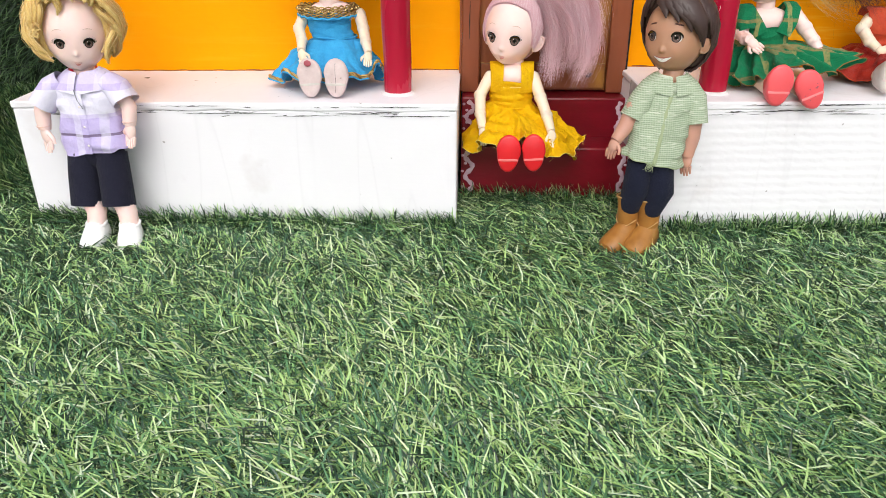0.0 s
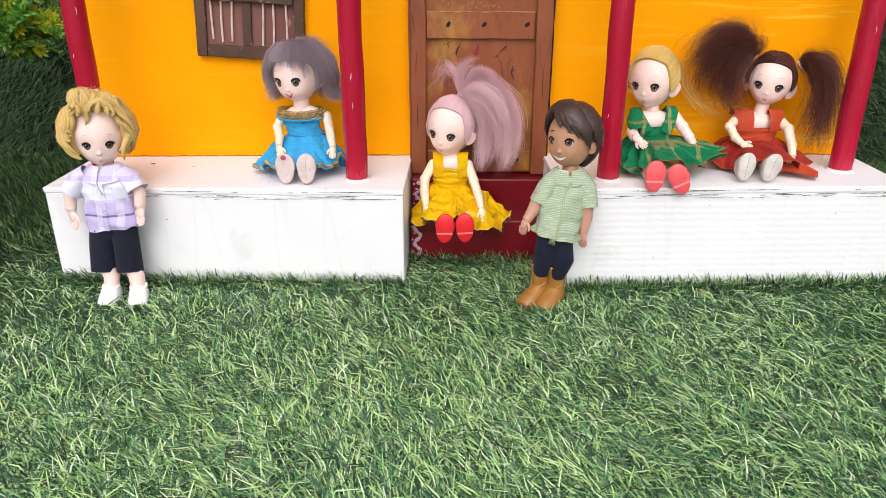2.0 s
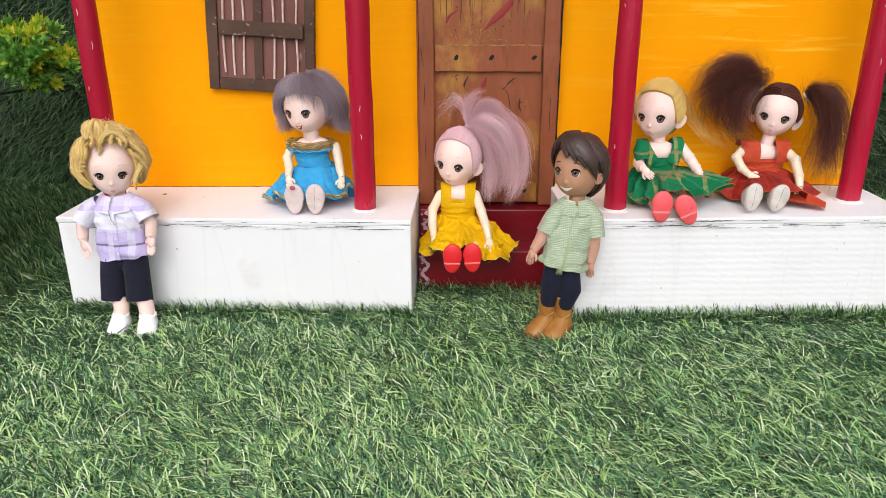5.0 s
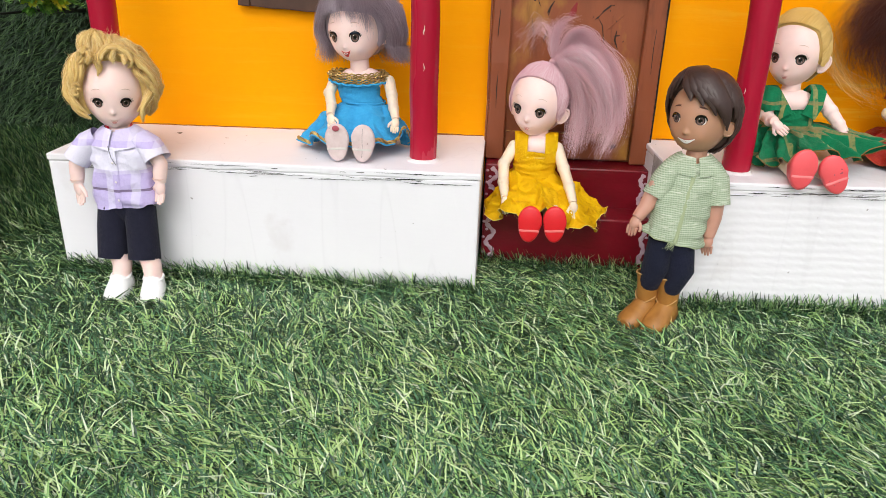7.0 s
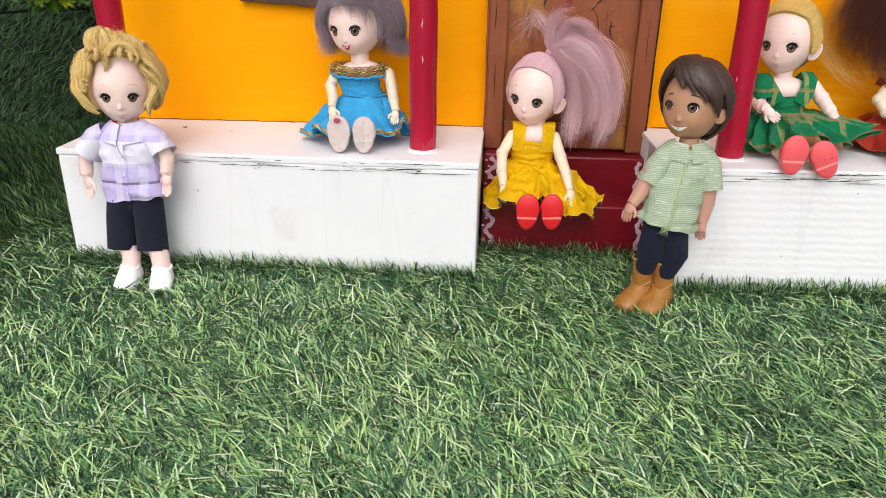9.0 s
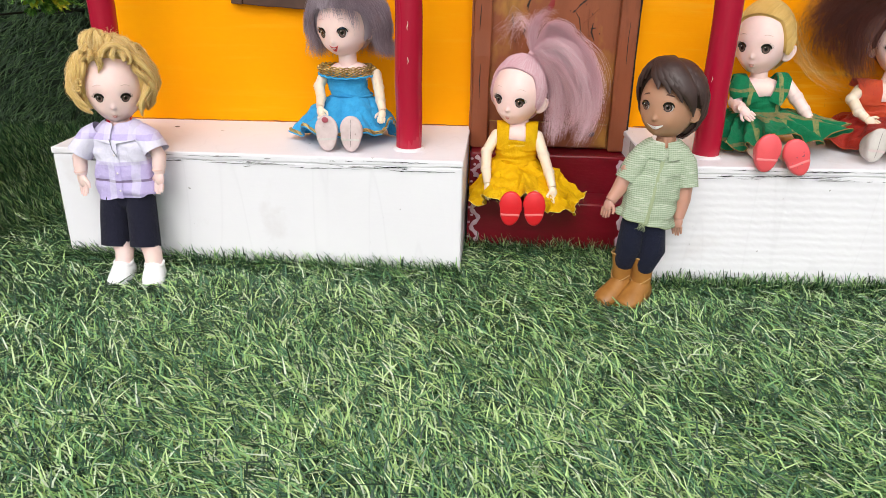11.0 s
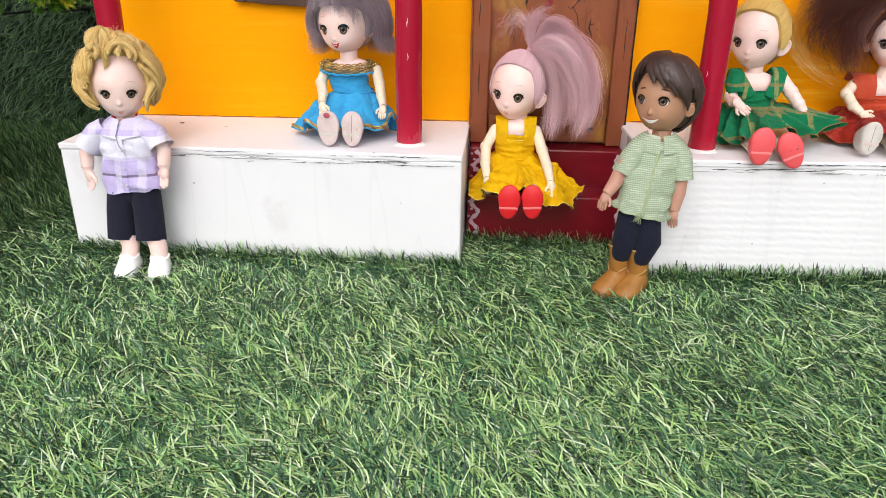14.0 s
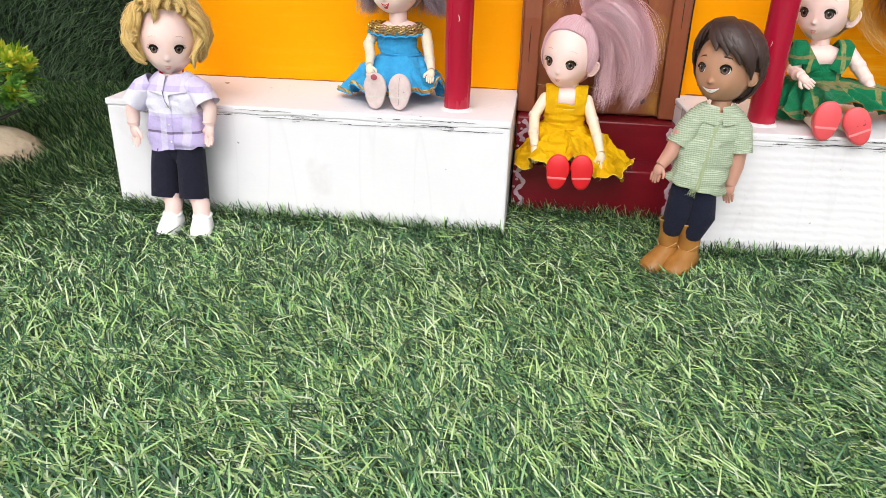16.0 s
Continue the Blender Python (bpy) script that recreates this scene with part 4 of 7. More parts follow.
class Head:
    """A doll's head: high brow, low eyes in shallow sockets, small nose, round cheeks, pointed chin.
    lon 0 looks ahead (towards -y), lat 90 is the crown."""

    def __init__(self, sh, at, r, yaw=0.0, pitch=0.0, roll=0.0, tall=1.18, skin="skin", chin=0.32, nose=1.0, lips=1.0):
        self.lips = lips
        self.sh, self.at, self.r, self.tall, self.chin, self.nose, self.skin = sh, Vector(at), r, tall, chin, nose, skin
        self.turn = Euler((radians(pitch), radians(roll), radians(yaw)), "YXZ").to_matrix()
        lons = [-64 + 2 * k for k in range(65)] + [72 + 9 * k for k in range(25)]
        lats = [-90, -84] + [-78 + 2 * k for k in range(50)] + [28, 36, 45, 55, 66, 78, 90]
        sh.grid([[self.on(lon, lat) for lon in lons] for lat in lats], skin)

    def on(self, lon, lat, off=0.0):
        lon = (lon + 180) % 360 - 180
        lo, la = radians(lon), radians(lat)
        low = max(0.0, -math.sin(la))
        w = 1 - self.chin * low ** 2.3
        ring = math.cos(la) ** (1 - 0.26 * low)
        a = abs(lon)
        bulge = 0.0
        if a < 75 and lat < 30:
            bulge += self.nose * (0.086 * near(lon, 0, 4.8) * near(lat, -29, 4.0) + 0.010 * near(lon, 0, 6) * near(lat, -19, 8) + 0.014 * near(a, 6.5, 3.5) * near(lat, -31, 3.2))
            bulge += 0.042 * near(a, 34, 15) * near(lat, -37, 12) + 0.034 * near(lon, 0, 18) * near(lat, -46, 11)
            bulge += self.lips * 0.018 * near(lon, 0, 8) * near(lat, -42.0, 2.6) + self.lips * 0.022 * near(lon, 0, 7) * near(lat, -49.5, 2.8) - self.lips * 0.018 * near(lon, 0, 11) * near(lat, -45.6, 1.6)
            bulge += 0.032 * near(lon, 0, 20) * near(lat, -66, 10) - 0.018 * near(lon, 0, 16) * near(lat, -55, 4)
            bulge += 0.014 * near(a, 26, 16) * near(lat, 2, 7) - 0.040 * near(a, 26, 12) * near(lat, -13, 7.5)
        front = math.cos(lo) > 0
        p = Vector((math.sin(lo) * ring * w, -math.cos(lo) * ring * (1.0 if front else 1.06 - 0.30 * low), math.sin(la) * self.tall * (1.0 if la > 0 else 1.0 - 0.05 * low)))
        p *= self.r * (1 + bulge)
        if off:
            p += p.normalized() * off
        return self.at + self.turn @ p

    def spot(self, lon, lat, rx, ry, key, off=0.00015, tilt=0.0, n=24, shape=None):
        """A painted oval; shape(angle) may change its outline."""
        rows = []
        t = radians(tilt)
        for ring in (0.0, 0.25, 0.5, 0.75, 1.0):
            row = []
            for k in range(n):
                a = 2 * math.pi * k / n
                s = shape(a) if shape else 1.0
                dx, dy = ring * s * rx * math.cos(a), ring * s * ry * math.sin(a)
                dx, dy = dx * math.cos(t) - dy * math.sin(t), dx * math.sin(t) + dy * math.cos(t)
                row.append(self.on(lon + dx / math.cos(radians(lat)), lat + dy, off * (1.0 - 0.25 * ring)))
            rows.append(row)
        self.sh.grid(rows, key)

    def line(self, pts, wide, key, off=0.0002):
        self.sh.tube([self.on(a, b, off) for a, b in pts], [wide * (0.4 + 0.6 * math.sin(math.pi * (k + 0.5) / len(pts))) for k in range(len(pts))], key, 5)

    def eye(self, lon, lat, rx, ry, lash=True, glance=0.0, white=1.22):
        s = 1 if lon > 0 else -1
        almond = lambda a: 1 - 0.16 * max(0.0, math.sin(a)) ** 3 - 0.10 * max(0.0, -math.sin(a)) ** 3
        self.spot(lon, lat, rx * white * 1.05, ry * 1.11, "shadow" if self.skin == "skin" else "darkbrow", 0.00008, 0, 28, almond)
        self.spot(lon, lat, rx * white, ry * 1.06, "eyewhite", 0.00016, 0, 28, almond)
        self.spot(lon + glance, lat + ry * 0.02, rx, ry * 1.03, "iris", 0.00024)
        self.spot(lon + glance, lat - ry * 0.10, rx * 0.74, ry * 0.74, "ring", 0.00032)
        self.spot(lon + glance, lat + ry * 0.02, rx * 0.52, ry * 0.52, "iris", 0.00038)
        self.spot(lon + glance, lat + ry * 0.02, rx * 0.30, ry * 0.32, "pupil", 0.00044)
        # painted glint: two small pale dots over the iris
        self.spot(lon + glance - rx * 0.30, lat + ry * 0.42, rx * 0.11, ry * 0.13, "teeth_and_glint", 0.00052, 0, 10)
        self.spot(lon + glance + rx * 0.34, lat - ry * 0.30, rx * 0.06, ry * 0.07, "eyewhite", 0.00052, 0, 10)
        arc = [(lon + rx * white * 1.06 * math.cos(a), lat + ry * 1.06 * math.sin(a) ** 0.8) for a in (math.pi * (0.03 + 0.94 * k / 14) for k in range(15))]
        self.line(arc, self.r * 0.040, "pupil", 0.0004)
        if lash:
            for k in range(9):
                a = (0.05 + 0.062 * k) * math.pi if s > 0 else (0.95 - 0.062 * k) * math.pi
                x, y = lon + rx * white * 1.04 * math.cos(a), lat + ry * 1.04 * math.sin(a)
                self.sh.tube([self.on(x, y, 0.0004), self.on(x + s * 1.6, y + 1.8, 0.0011), self.on(x + s * (3.4 - 0.2 * k), y + 3.6, 0.0014)], [0.00011, 0.00009, 0.00003], "pupil", 4)

    def ear(self, side, lat=-20, size=1.0, key=None):
        """An open ear: a rolled rim round a hollow, with its lobe."""
        key = key or self.skin
        r = self.r * size
        c = self.on(side * 90, lat, -0.0004)
        out, up = (self.turn @ Vector((side * 0.62, 0.78, 0.0))).normalized(), (self.turn @ Vector((side * 0.22, 0.10, 1))).normalized()
        face = out.cross(up) * (1 if side < 0 else -1)
        rim = [c + out * r * (0.17 - 0.20 * math.cos(t)) * (1.0 + 0.10 * math.sin(t)) + up * r * 0.27 * math.sin(t) for t in (math.pi * (0.12 + 1.76 * k / 16) for k in range(17))]
        self.sh.tube(rim, [r * (0.045 + 0.012 * math.sin(math.pi * k / 16)) for k in range(17)], key, 8)
        m = Matrix((out, face, up)).transposed()
        self.sh.ball(c + out * r * 0.14 - face * r * 0.03, (r * 0.20, r * 0.045, r * 0.24), key, m, 14, 8)
        self.sh.ball(c + out * r * 0.10 + face * r * 0.02 - up * r * 0.04, (r * 0.07, r * 0.04, r * 0.10), key, m, 10, 6)
        self.sh.ball(c + out * r * 0.10 - up * r * 0.24, (r * 0.08, r * 0.06, r * 0.08), key, m, 10, 6)

    def face(self, eye_lon=26, eye_lat=-13.5, rx=11.0, ry=7.6, lip="lip", brow="brow", glance=0.0, lash=True, brow_lat=7, mouth=(0, -45, 9.0, 3.0), white=1.16):
        for s in (-1, 1):
            self.eye(s * eye_lon, eye_lat, rx, ry, lash, glance, white)
            self.line([(s * (eye_lon + d), brow_lat + 1.5 - 0.022 * d * d - 0.06 * d) for d in (-9, -6, -3, 0, 3, 6, 9)], self.r * 0.009, brow)
        lon, lat, w, h = mouth
        self.spot(lon, lat - 1.2 - h * 0.55, w * 0.74, h * 0.72, lip, 0.00016)
        self.spot(lon, lat + 0.6 + h * 0.40, w, h * 0.62, lip, 0.00018, 0, 28, lambda a: 1 - 0.35 * max(0, math.sin(a)) * math.exp(-(math.cos(a) * 4) ** 2))
        self.line([(lon - w * 0.95 / 0.7 + 1.9 * w / 0.7 * k / 8, lat - 0.4 - 0.9 * math.sin(math.pi * k / 8)) for k in range(9)], self.r * 0.007, "mouthline", 0.0002)

    def cap(self, key, line, off, rough=0.0, seed=0, swell=None):
        """Hair close on the skull from the hairline (a function of lon: lat) to the crown, with a rolled edge."""
        rows = []
        for i in range(-1, 17):
            row = []
            for k in range(64):
                lon = -180 + 360 * k / 64
                lo = line(lon)
                lat = lo + (90 - lo) * max(i, 0) / 16
                h = off * (0.0 if i < 0 else min(1.0, 0.45 + 0.28 * i))
                if rough and i > 0:
                    h *= 1 + rough * noise.noise(Vector((math.sin(radians(lon)) * 5, math.cos(radians(lon)) * 5, lat / 16 + seed)))
                if swell and i > 0:
                    h += swell(lon, lat)
                row.append(self.on(lon, lat, h))
            rows.append(row)
        self.sh.grid(rows, key)


def hairline(front, sides, back, wide=62, soft=20):
    """front: lat over the brow; sides: lat before the ears; back: lat at the nape."""
    def line(lon):
        a = abs(lon)
        t = min(1.0, max(0.0, (a - wide) / soft))
        t = t * t * (3 - 2 * t)
        u = min(1.0, max(0.0, (a - 100) / 30))
        return (front - 10 * (a / wide) ** 2 if a < wide else front - 10) * (1 - t) + (sides * (1 - u) + back * u) * t
    return line


def strand(sh, pts, r, key, n=3, tip=0.25):
    k = len(pts)
    sh.tube(pts, [r * (1 - (1 - tip) * (i / (k - 1)) ** 2) for i in range(k)], key, n, False)


def wool_lock(sh, rnd, pts, wide, key, core, count, r=0.00009):
    """A soft lock of hair: strands lying side by side along one waving line, drawn together at the tip."""
    pts = [Vector(p) for p in pts]
    m = len(pts) - 1
    form = [(0.55 + 0.45 * math.sin(math.pi * min(1.0, 0.15 + i / m))) * (1.0 if i < m else 0.4) for i in range(m + 1)]
    sh.tube(pts, [wide * 0.74 * f for f in form], core, 9)
    for _ in range(count):
        o = Vector((rnd.gauss(0, 1), rnd.gauss(0, 1), rnd.gauss(0, 1))).normalized() * wide * rnd.uniform(0.5, 1.12)
        kink = o * 900
        first = rnd.choice((0, 0, 0, 1))
        strand(sh, [p + o * f + noise.noise_vector(kink + Vector((i * 0.45, 0, 0))) * wide * 0.45 for i, (p, f) in enumerate(zip(pts, form))][first:], r * rnd.uniform(0.7, 1.3), key, 3, 0.35)


def flat_lock(hd, spots, wide, thick, key):
    """A moulded lock that lies flat on the skull; spots: lon, lat, height."""
    pts = [hd.on(*q) for q in spots]
    k = len(pts) // 2
    side = (pts[k + 1] - pts[k - 1]).cross(pts[k] - hd.at).normalized()
    n = len(pts) - 1
    form = [0.55 + 0.45 * math.sin(math.pi * min(1.0, 0.25 + 0.6 * i / n)) if i / n < 0.7 else max(0.06, 1 - (i / n - 0.7) / 0.3) for i in range(n + 1)]
    hd.sh.tube(pts, [(wide * f, thick * (0.4 + 0.6 * f)) for f in form], key, 12, True, side)


def limb(sh, pts, radii, key, joint=True):
    sh.tube(pts, radii, key, 12)
    if joint:
        for p, r in list(zip(pts, radii))[1:-1]:
            sh.ball(p, r * 1.12, key, None, 12, 8)
    sh.ball(pts[0], radii[0], key, None, 12, 8)


def palm(sh, at, down, key, r=0.0030, thumb=1, spread=(1, 0, 0), curl=0.0):
    """A small vinyl palm with four fingers and a thumb."""
    at, d = Vector(at), Vector(down).normalized()
    s = Vector(spread)
    s = (s - d * s.dot(d)).normalized()
    f = d.cross(s)
    m = Matrix((s, f, d)).transposed()
    sh.ball(at + d * r * 0.6, (r * 0.82, r * 0.5, r * 1.1), key, m, 12, 8)
    for k in range(4):
        o = at + d * r * 1.3 + s * r * (k - 1.5) * 0.42
        long = r * (1.25, 1.45, 1.4, 1.1)[k]
        bend = f * (curl * long)
        sh.tube([o, o + d * long * 0.5 + bend * 0.3, o + d * long + bend], [r * 0.24, r * 0.23, r * 0.15], key, 7)
    o = at + d * r * 0.5 + s * thumb * r * 0.65
    sh.tube([o, o + d * r * 0.6 + s * thumb * r * 0.55, o + d * r * 1.2 + s * thumb * r * 0.6], [r * 0.30, r * 0.27, r * 0.17], key, 7)


def sole(sh, at, rx, rz, key, line, yaw=0.0, roll=0.0, pitch=0.0, groove=None):
    """A shoe seen from below: a rounded sole with a raised heel step, and the upper behind it."""
    m = Euler((radians(pitch), radians(roll), radians(yaw)), "XYZ").to_matrix()
    at = Vector(at)

    def outline(k, n=26):
        a = 2 * math.pi * k / n
        x, z = math.cos(a), math.sin(a)
        return x * rx * (1.0 + 0.10 * z - 0.10 * (1 - abs(z)) * (z < 0)), z * rz
    rows = []
    for depth, grow in ((0.0, 0.0), (0.0, 0.86), (0.0004, 0.95), (0.0012, 1.0), (0.0030, 1.0), (0.0042, 0.95), (0.0085, 0.82), (0.0130, 0.62), (0.0150, 0.30)):
        rows.append([at + m @ Vector((outline(k)[0] * grow, depth, outline(k)[1] * grow + (depth * -0.18))) for k in range(26)])
    sh.grid(rows, key)
    w = rx * 0.80
    sh.tube([at + m @ Vector((-w + 2 * w * k / 6, -0.0001, -rz * 0.34 - 0.00015 * math.sin(k))) for k in range(7)], [(0.0007, 0.00012)] * 7, line, 6, True, m @ Vector((0, 0, 1)))
    if groove:
        sh.tube([at + m @ Vector((0.0002 * math.sin(k), -0.00005, -rz * 0.75 + rz * 1.5 * k / 6)) for k in range(7)], [(0.00010, 0.00006)] * 7, groove, 5, True, m @ Vector((1, 0, 0)))


def bodice(sh, rings, key, n=56, tucks=0.0):
    """Cloth round the trunk: rings of centre and half widths, upwards, with small creases."""
    rows = []
    for i, (c, rx, ry) in enumerate(rings):
        rows.append([(c[0] + (rx + 0.00035 * math.sin(a * 5 + i * 1.7)) * math.cos(a), c[1] + (ry + 0.0003 * math.sin(a * 4 + i)) * math.sin(a), c[2] + 0.0004 * math.sin(a * 3 + i * 2)) for a in (2 * math.pi * k / n for k in range(n))])
    fine = []
    for a, b in zip(rows[:-1], rows[1:]):
        for u in (0.0, 0.16, 0.33, 0.5, 0.67, 0.84):
            fine.append([Vector(p).lerp(Vector(q), u) for p, q in zip(a, b)])
    fine.append([Vector(p) for p in rows[-1]])
    sh.grid([[p + (noise.noise_vector(Vector((p.x * 110, p.y * 110, p.z * 480))) * 0.0009 + noise.noise_vector(Vector((p.x * 320, p.y * 320, p.z * 520))) * 0.0003 + Vector((p.x - rings[0][0][0], p.y - rings[0][0][1], 0)).normalized() * (tucks * abs(math.sin(p.z * math.pi / 0.0046)))) for p in r] for r in fine], key)


def wrinkled(rows, size, seed):
    """Finer rows between the given rings, with soft creases."""
    fine = []
    for a, b in zip(rows[:-1], rows[1:]):
        for u in (0.0, 0.2, 0.4, 0.6, 0.8):
            fine.append([Vector(p).lerp(Vector(q), u) for p, q in zip(a, b)])
    fine.append([Vector(p) for p in rows[-1]])
    last = len(fine) - 1
    return [[p + (noise.noise_vector(Vector((p.x * 70 + seed, p.y * 70, p.z * 150))) + 0.6 * noise.noise_vector(Vector((p.x * 150, p.y * 150 + seed, p.z * 260)))) * size * min(1.0, 0.4 + i / 6, (last - i) / 6) for p in r] for i, r in enumerate(fine)]


def skirt(sh, waist, hem, key, pleats, deep, seed, edge=None, rows=9, n=160, lining=None, edge_r=0.0005, fall=0.6, crumple=0.0011, floor=-1.0, braid=None):
    """waist: centre, rx, ry. hem: a function of the angle giving (x, y, z). Pleats deepen towards the hem."""
    (cx, cy, cz), rx, ry = waist
    grid = []
    for i in range(rows + 1):
        t = i / rows
        row = []
        for k in range(n):
            a = 2 * math.pi * k / n
            h = Vector(hem(a))
            w = Vector((cx + rx * math.cos(a), cy + ry * math.sin(a), cz))
            p = w.lerp(h, t)
            p.z = w.z + (h.z - w.z) * (t ** (1.0 + fall))
            out = Vector((math.cos(a), math.sin(a), 0.35))
            ph = a * pleats + seed + 1.7 * noise.noise(Vector((math.cos(a) * 2.4, math.sin(a) * 2.4, seed)))
            fold = math.copysign(abs(math.sin(ph)) ** 0.8, math.sin(ph))
            size = deep * (0.75 + 0.6 * noise.noise(Vector((math.cos(a) * 3, math.sin(a) * 3, seed + 5))))
            p += out * (size * (0.25 + 0.75 * t) * fold * min(1.0, t * 7))
            p.z += size * 0.42 * t * t * math.sin(ph + 0.9) + 0.3 * deep * t * t
            p += noise.noise_vector(p * 95 + Vector((seed, 0, 0))) * crumple + noise.noise_vector(p * 210 + Vector((seed, 3, 0))) * crumple * 0.55 + out * (crumple * 1.1 * (0.5 - abs(noise.noise(p * 130 + Vector((0, 0, seed))))) * min(1.0, 3 * t)) + noise.noise_vector(p * 50 + Vector((0, seed, 0))) * 0.0020 * t
            p.z = max(p.z, floor)
            row.append(p)
        grid.append(row)
    sh.grid(grid, key)
    if lining:
        sh.grid([[p - Vector((math.cos(2 * math.pi * k / n), math.sin(2 * math.pi * k / n), 0.6)) * 0.0006 for k, p in enumerate(r)] for r in grid[2:]], lining)
    if braid:
        line = grid[-2] + [grid[-2][0]]
        for ph, key2 in ((0.0, braid[0]), (2.1, braid[1]), (4.2, braid[0])):
            sh.tube([Vector(p) + Vector((math.cos(2 * math.pi * k / n), math.sin(2 * math.pi * k / n), 0.5)) * (0.0005 + 0.0004 * math.sin(k * 0.8 + ph)) + Vector((0, 0, 0.0009 * math.cos(k * 0.8 + ph))) for k, p in enumerate(line)], 0.0005, key2, 5, False)
    if edge:
        sh.tube(grid[-1] + [grid[-1][0]], edge_r, edge, 5, False)
    return grid[-1]


def strap(sh, c, rx, ry, x, z0, z1, top, wide, key):
    """A shoulder panel that hugs the trunk (centre c, half widths rx, ry) from z0 up over the shoulder; x: its offset."""
    flat = math.sqrt(max(0.05, 1 - (x / rx) ** 2))
    y, slope = ry * flat, ry * x / (rx * rx * flat)
    pts = [(c[0] + x, c[1] - y - 0.0005, z0), (c[0] + x, c[1] - y - 0.0005, (z0 + z1) / 2), (c[0] + x, c[1] - y - 0.0003, z1), (c[0] + x, c[1] - y * 0.55, top - 0.0008), (c[0] + x, c[1] + 0.001, top), (c[0] + x, c[1] + y * 0.7, top - 0.002), (c[0] + x, c[1] + y + 0.0005, z1)]
    sh.tube(pts, [(wide, 0.00045)] * 7, key, 10, True, (1, slope * 0.8, 0))


def done(sh, name, origin, label, group):
    ob = sh.build(name, origin, None, 60)
    return tagged(ob, label, "doll", group)


def collar(sh, c, s, key, size=1.0):
    """Half of a turned-down collar round the neck at c; s: its side."""
    rows = []
    for v in (0.0, 0.35, 0.7, 1.0):
        row = []
        for k in range(13):
            u = k / 12
            a = -1.50 + 1.9 * u
            row.append(Vector(c) + size * Vector((s * (0.0008 + (0.0072 + 0.0098 * v) * math.cos(a) * (0.25 + 0.75 * min(1.0, u * 2.2 + 0.30 * v))), (0.0068 + 0.0066 * v) * math.sin(a), -0.0074 * v - 0.0035 * (1 - u) * (0.6 + 0.9 * v) + 0.0012 * math.sin(math.pi * v))))
        rows.append(row)
    sh.grid(rows, key, False)


# -- boy with curly blond hair, standing against the porch --
def curly_boy():
    sh, rnd = Shape(), random.Random(2)
    hd = Head(sh, (-0.2068, -0.0060, 0.1142), 0.0166, 22, -4, 1.5, 1.34)
    hd.face(27, -15, 8.6, 6.2, "lip", "brow", 0.0, True, 4, (0, -46, 6.5, 2.2), 1.12)
    hd.ear(-1, -24), hd.ear(1, -24)
    line = hairline(50, -34, -52, 56, 18)
    hd.cap("blond_core", line, 0.0034, 0.5, 3)
    # the front swept up and back into a crest
    for k in range(30):
        lon = -62 + 124 * k / 29 + rnd.uniform(-3, 3)
        low, ph, tall = line(lon), rnd.uniform(0, 6.28), 0.0060 + 0.0042 * near(lon, -34, 30) + rnd.uniform(-0.001, 0.002)
        wool_lock(sh, rnd, [hd.on(lon - 22 * u + 9 * math.sin(ph + u * 5.5), low + (80 - low) * u * 0.9, 0.0014 + tall * math.sin(math.pi * min(1.0, 0.08 + 0.80 * u))) for u in (0, 0.12, 0.26, 0.42, 0.58, 0.72, 0.86, 1)], rnd.uniform(0.0017, 0.0025), "blond", "blond_core", 46)
    # loose waves over the crown
    for k in range(34):
        lon, lat, ph, way = rnd.uniform(-180, 180), rnd.uniform(38, 80), rnd.uniform(0, 6.28), rnd.choice((-1, 1))
        crest = 0.0026 * near(lon, -40, 50)
        wool_lock(sh, rnd, [hd.on(lon + way * (40 * u + 12 * math.sin(ph + u * 6)), min(88, lat + 9 * math.cos(ph + u * 6) - 8 * u), 0.0042 + crest + 0.0032 * math.sin(math.pi * u)) for u in (0, 0.15, 0.3, 0.45, 0.6, 0.75, 0.9, 1)], rnd.uniform(0.0017, 0.0026), "blond", "blond_core", 44)
    # the sides fall in waves to the jaw
    for side in (-1, 1):
        for k in range(34):
            lon, ph = side * (58 + 92 * k / 33 + rnd.uniform(-3, 3)), rnd.uniform(0, 6.28)
            top, end, out = rnd.uniform(30, 62), rnd.uniform(-36, -20), rnd.uniform(0.0030, 0.0052)
            wool_lock(sh, rnd, [hd.on(lon + 12 * math.sin(ph + u * 7), top + (end - top) * u, 0.0020 + out * math.sin(math.pi * min(1.0, 0.2 + 0.62 * u)) + 0.0018 * math.cos(ph + u * 7)) for u in (0, 0.1, 0.2, 0.3, 0.4, 0.5, 0.6, 0.7, 0.8, 0.9, 1)], rnd.uniform(0.0018, 0.0026), "blond", "blond_core", 44)
    # small curls at the temple
    for k in range(9):
        c, a, w = hd.on(-60 + rnd.uniform(-9, 9), 2 + rnd.uniform(-16, 14), 0.0048), rnd.uniform(0, 6.28), rnd.uniform(0.0018, 0.0028)
        wool_lock(sh, rnd, [c + Vector((w * (1 - 0.5 * u) * math.cos(a + u * 6.5), -0.0022 * u, w * (1 - 0.5 * u) * math.sin(a + u * 6.5))) for u in (0, 0.14, 0.28, 0.42, 0.56, 0.7, 0.85, 1)], 0.0010, "blond", "blond_core", 26)
    # the lock across the brow
    for o in (-2.5, 0.0, 2.5):
        wool_lock(sh, rnd, [hd.on(a + o, b + o, h) for a, b, h in ((-58, 18, 0.004), (-50, 33, 0.0055), (-38, 42, 0.0062), (-26, 43, 0.0058), (-17, 37, 0.0045), (-14, 30, 0.0030), (-17, 25, 0.0016))], 0.0015, "blond", "blond_core", 40)
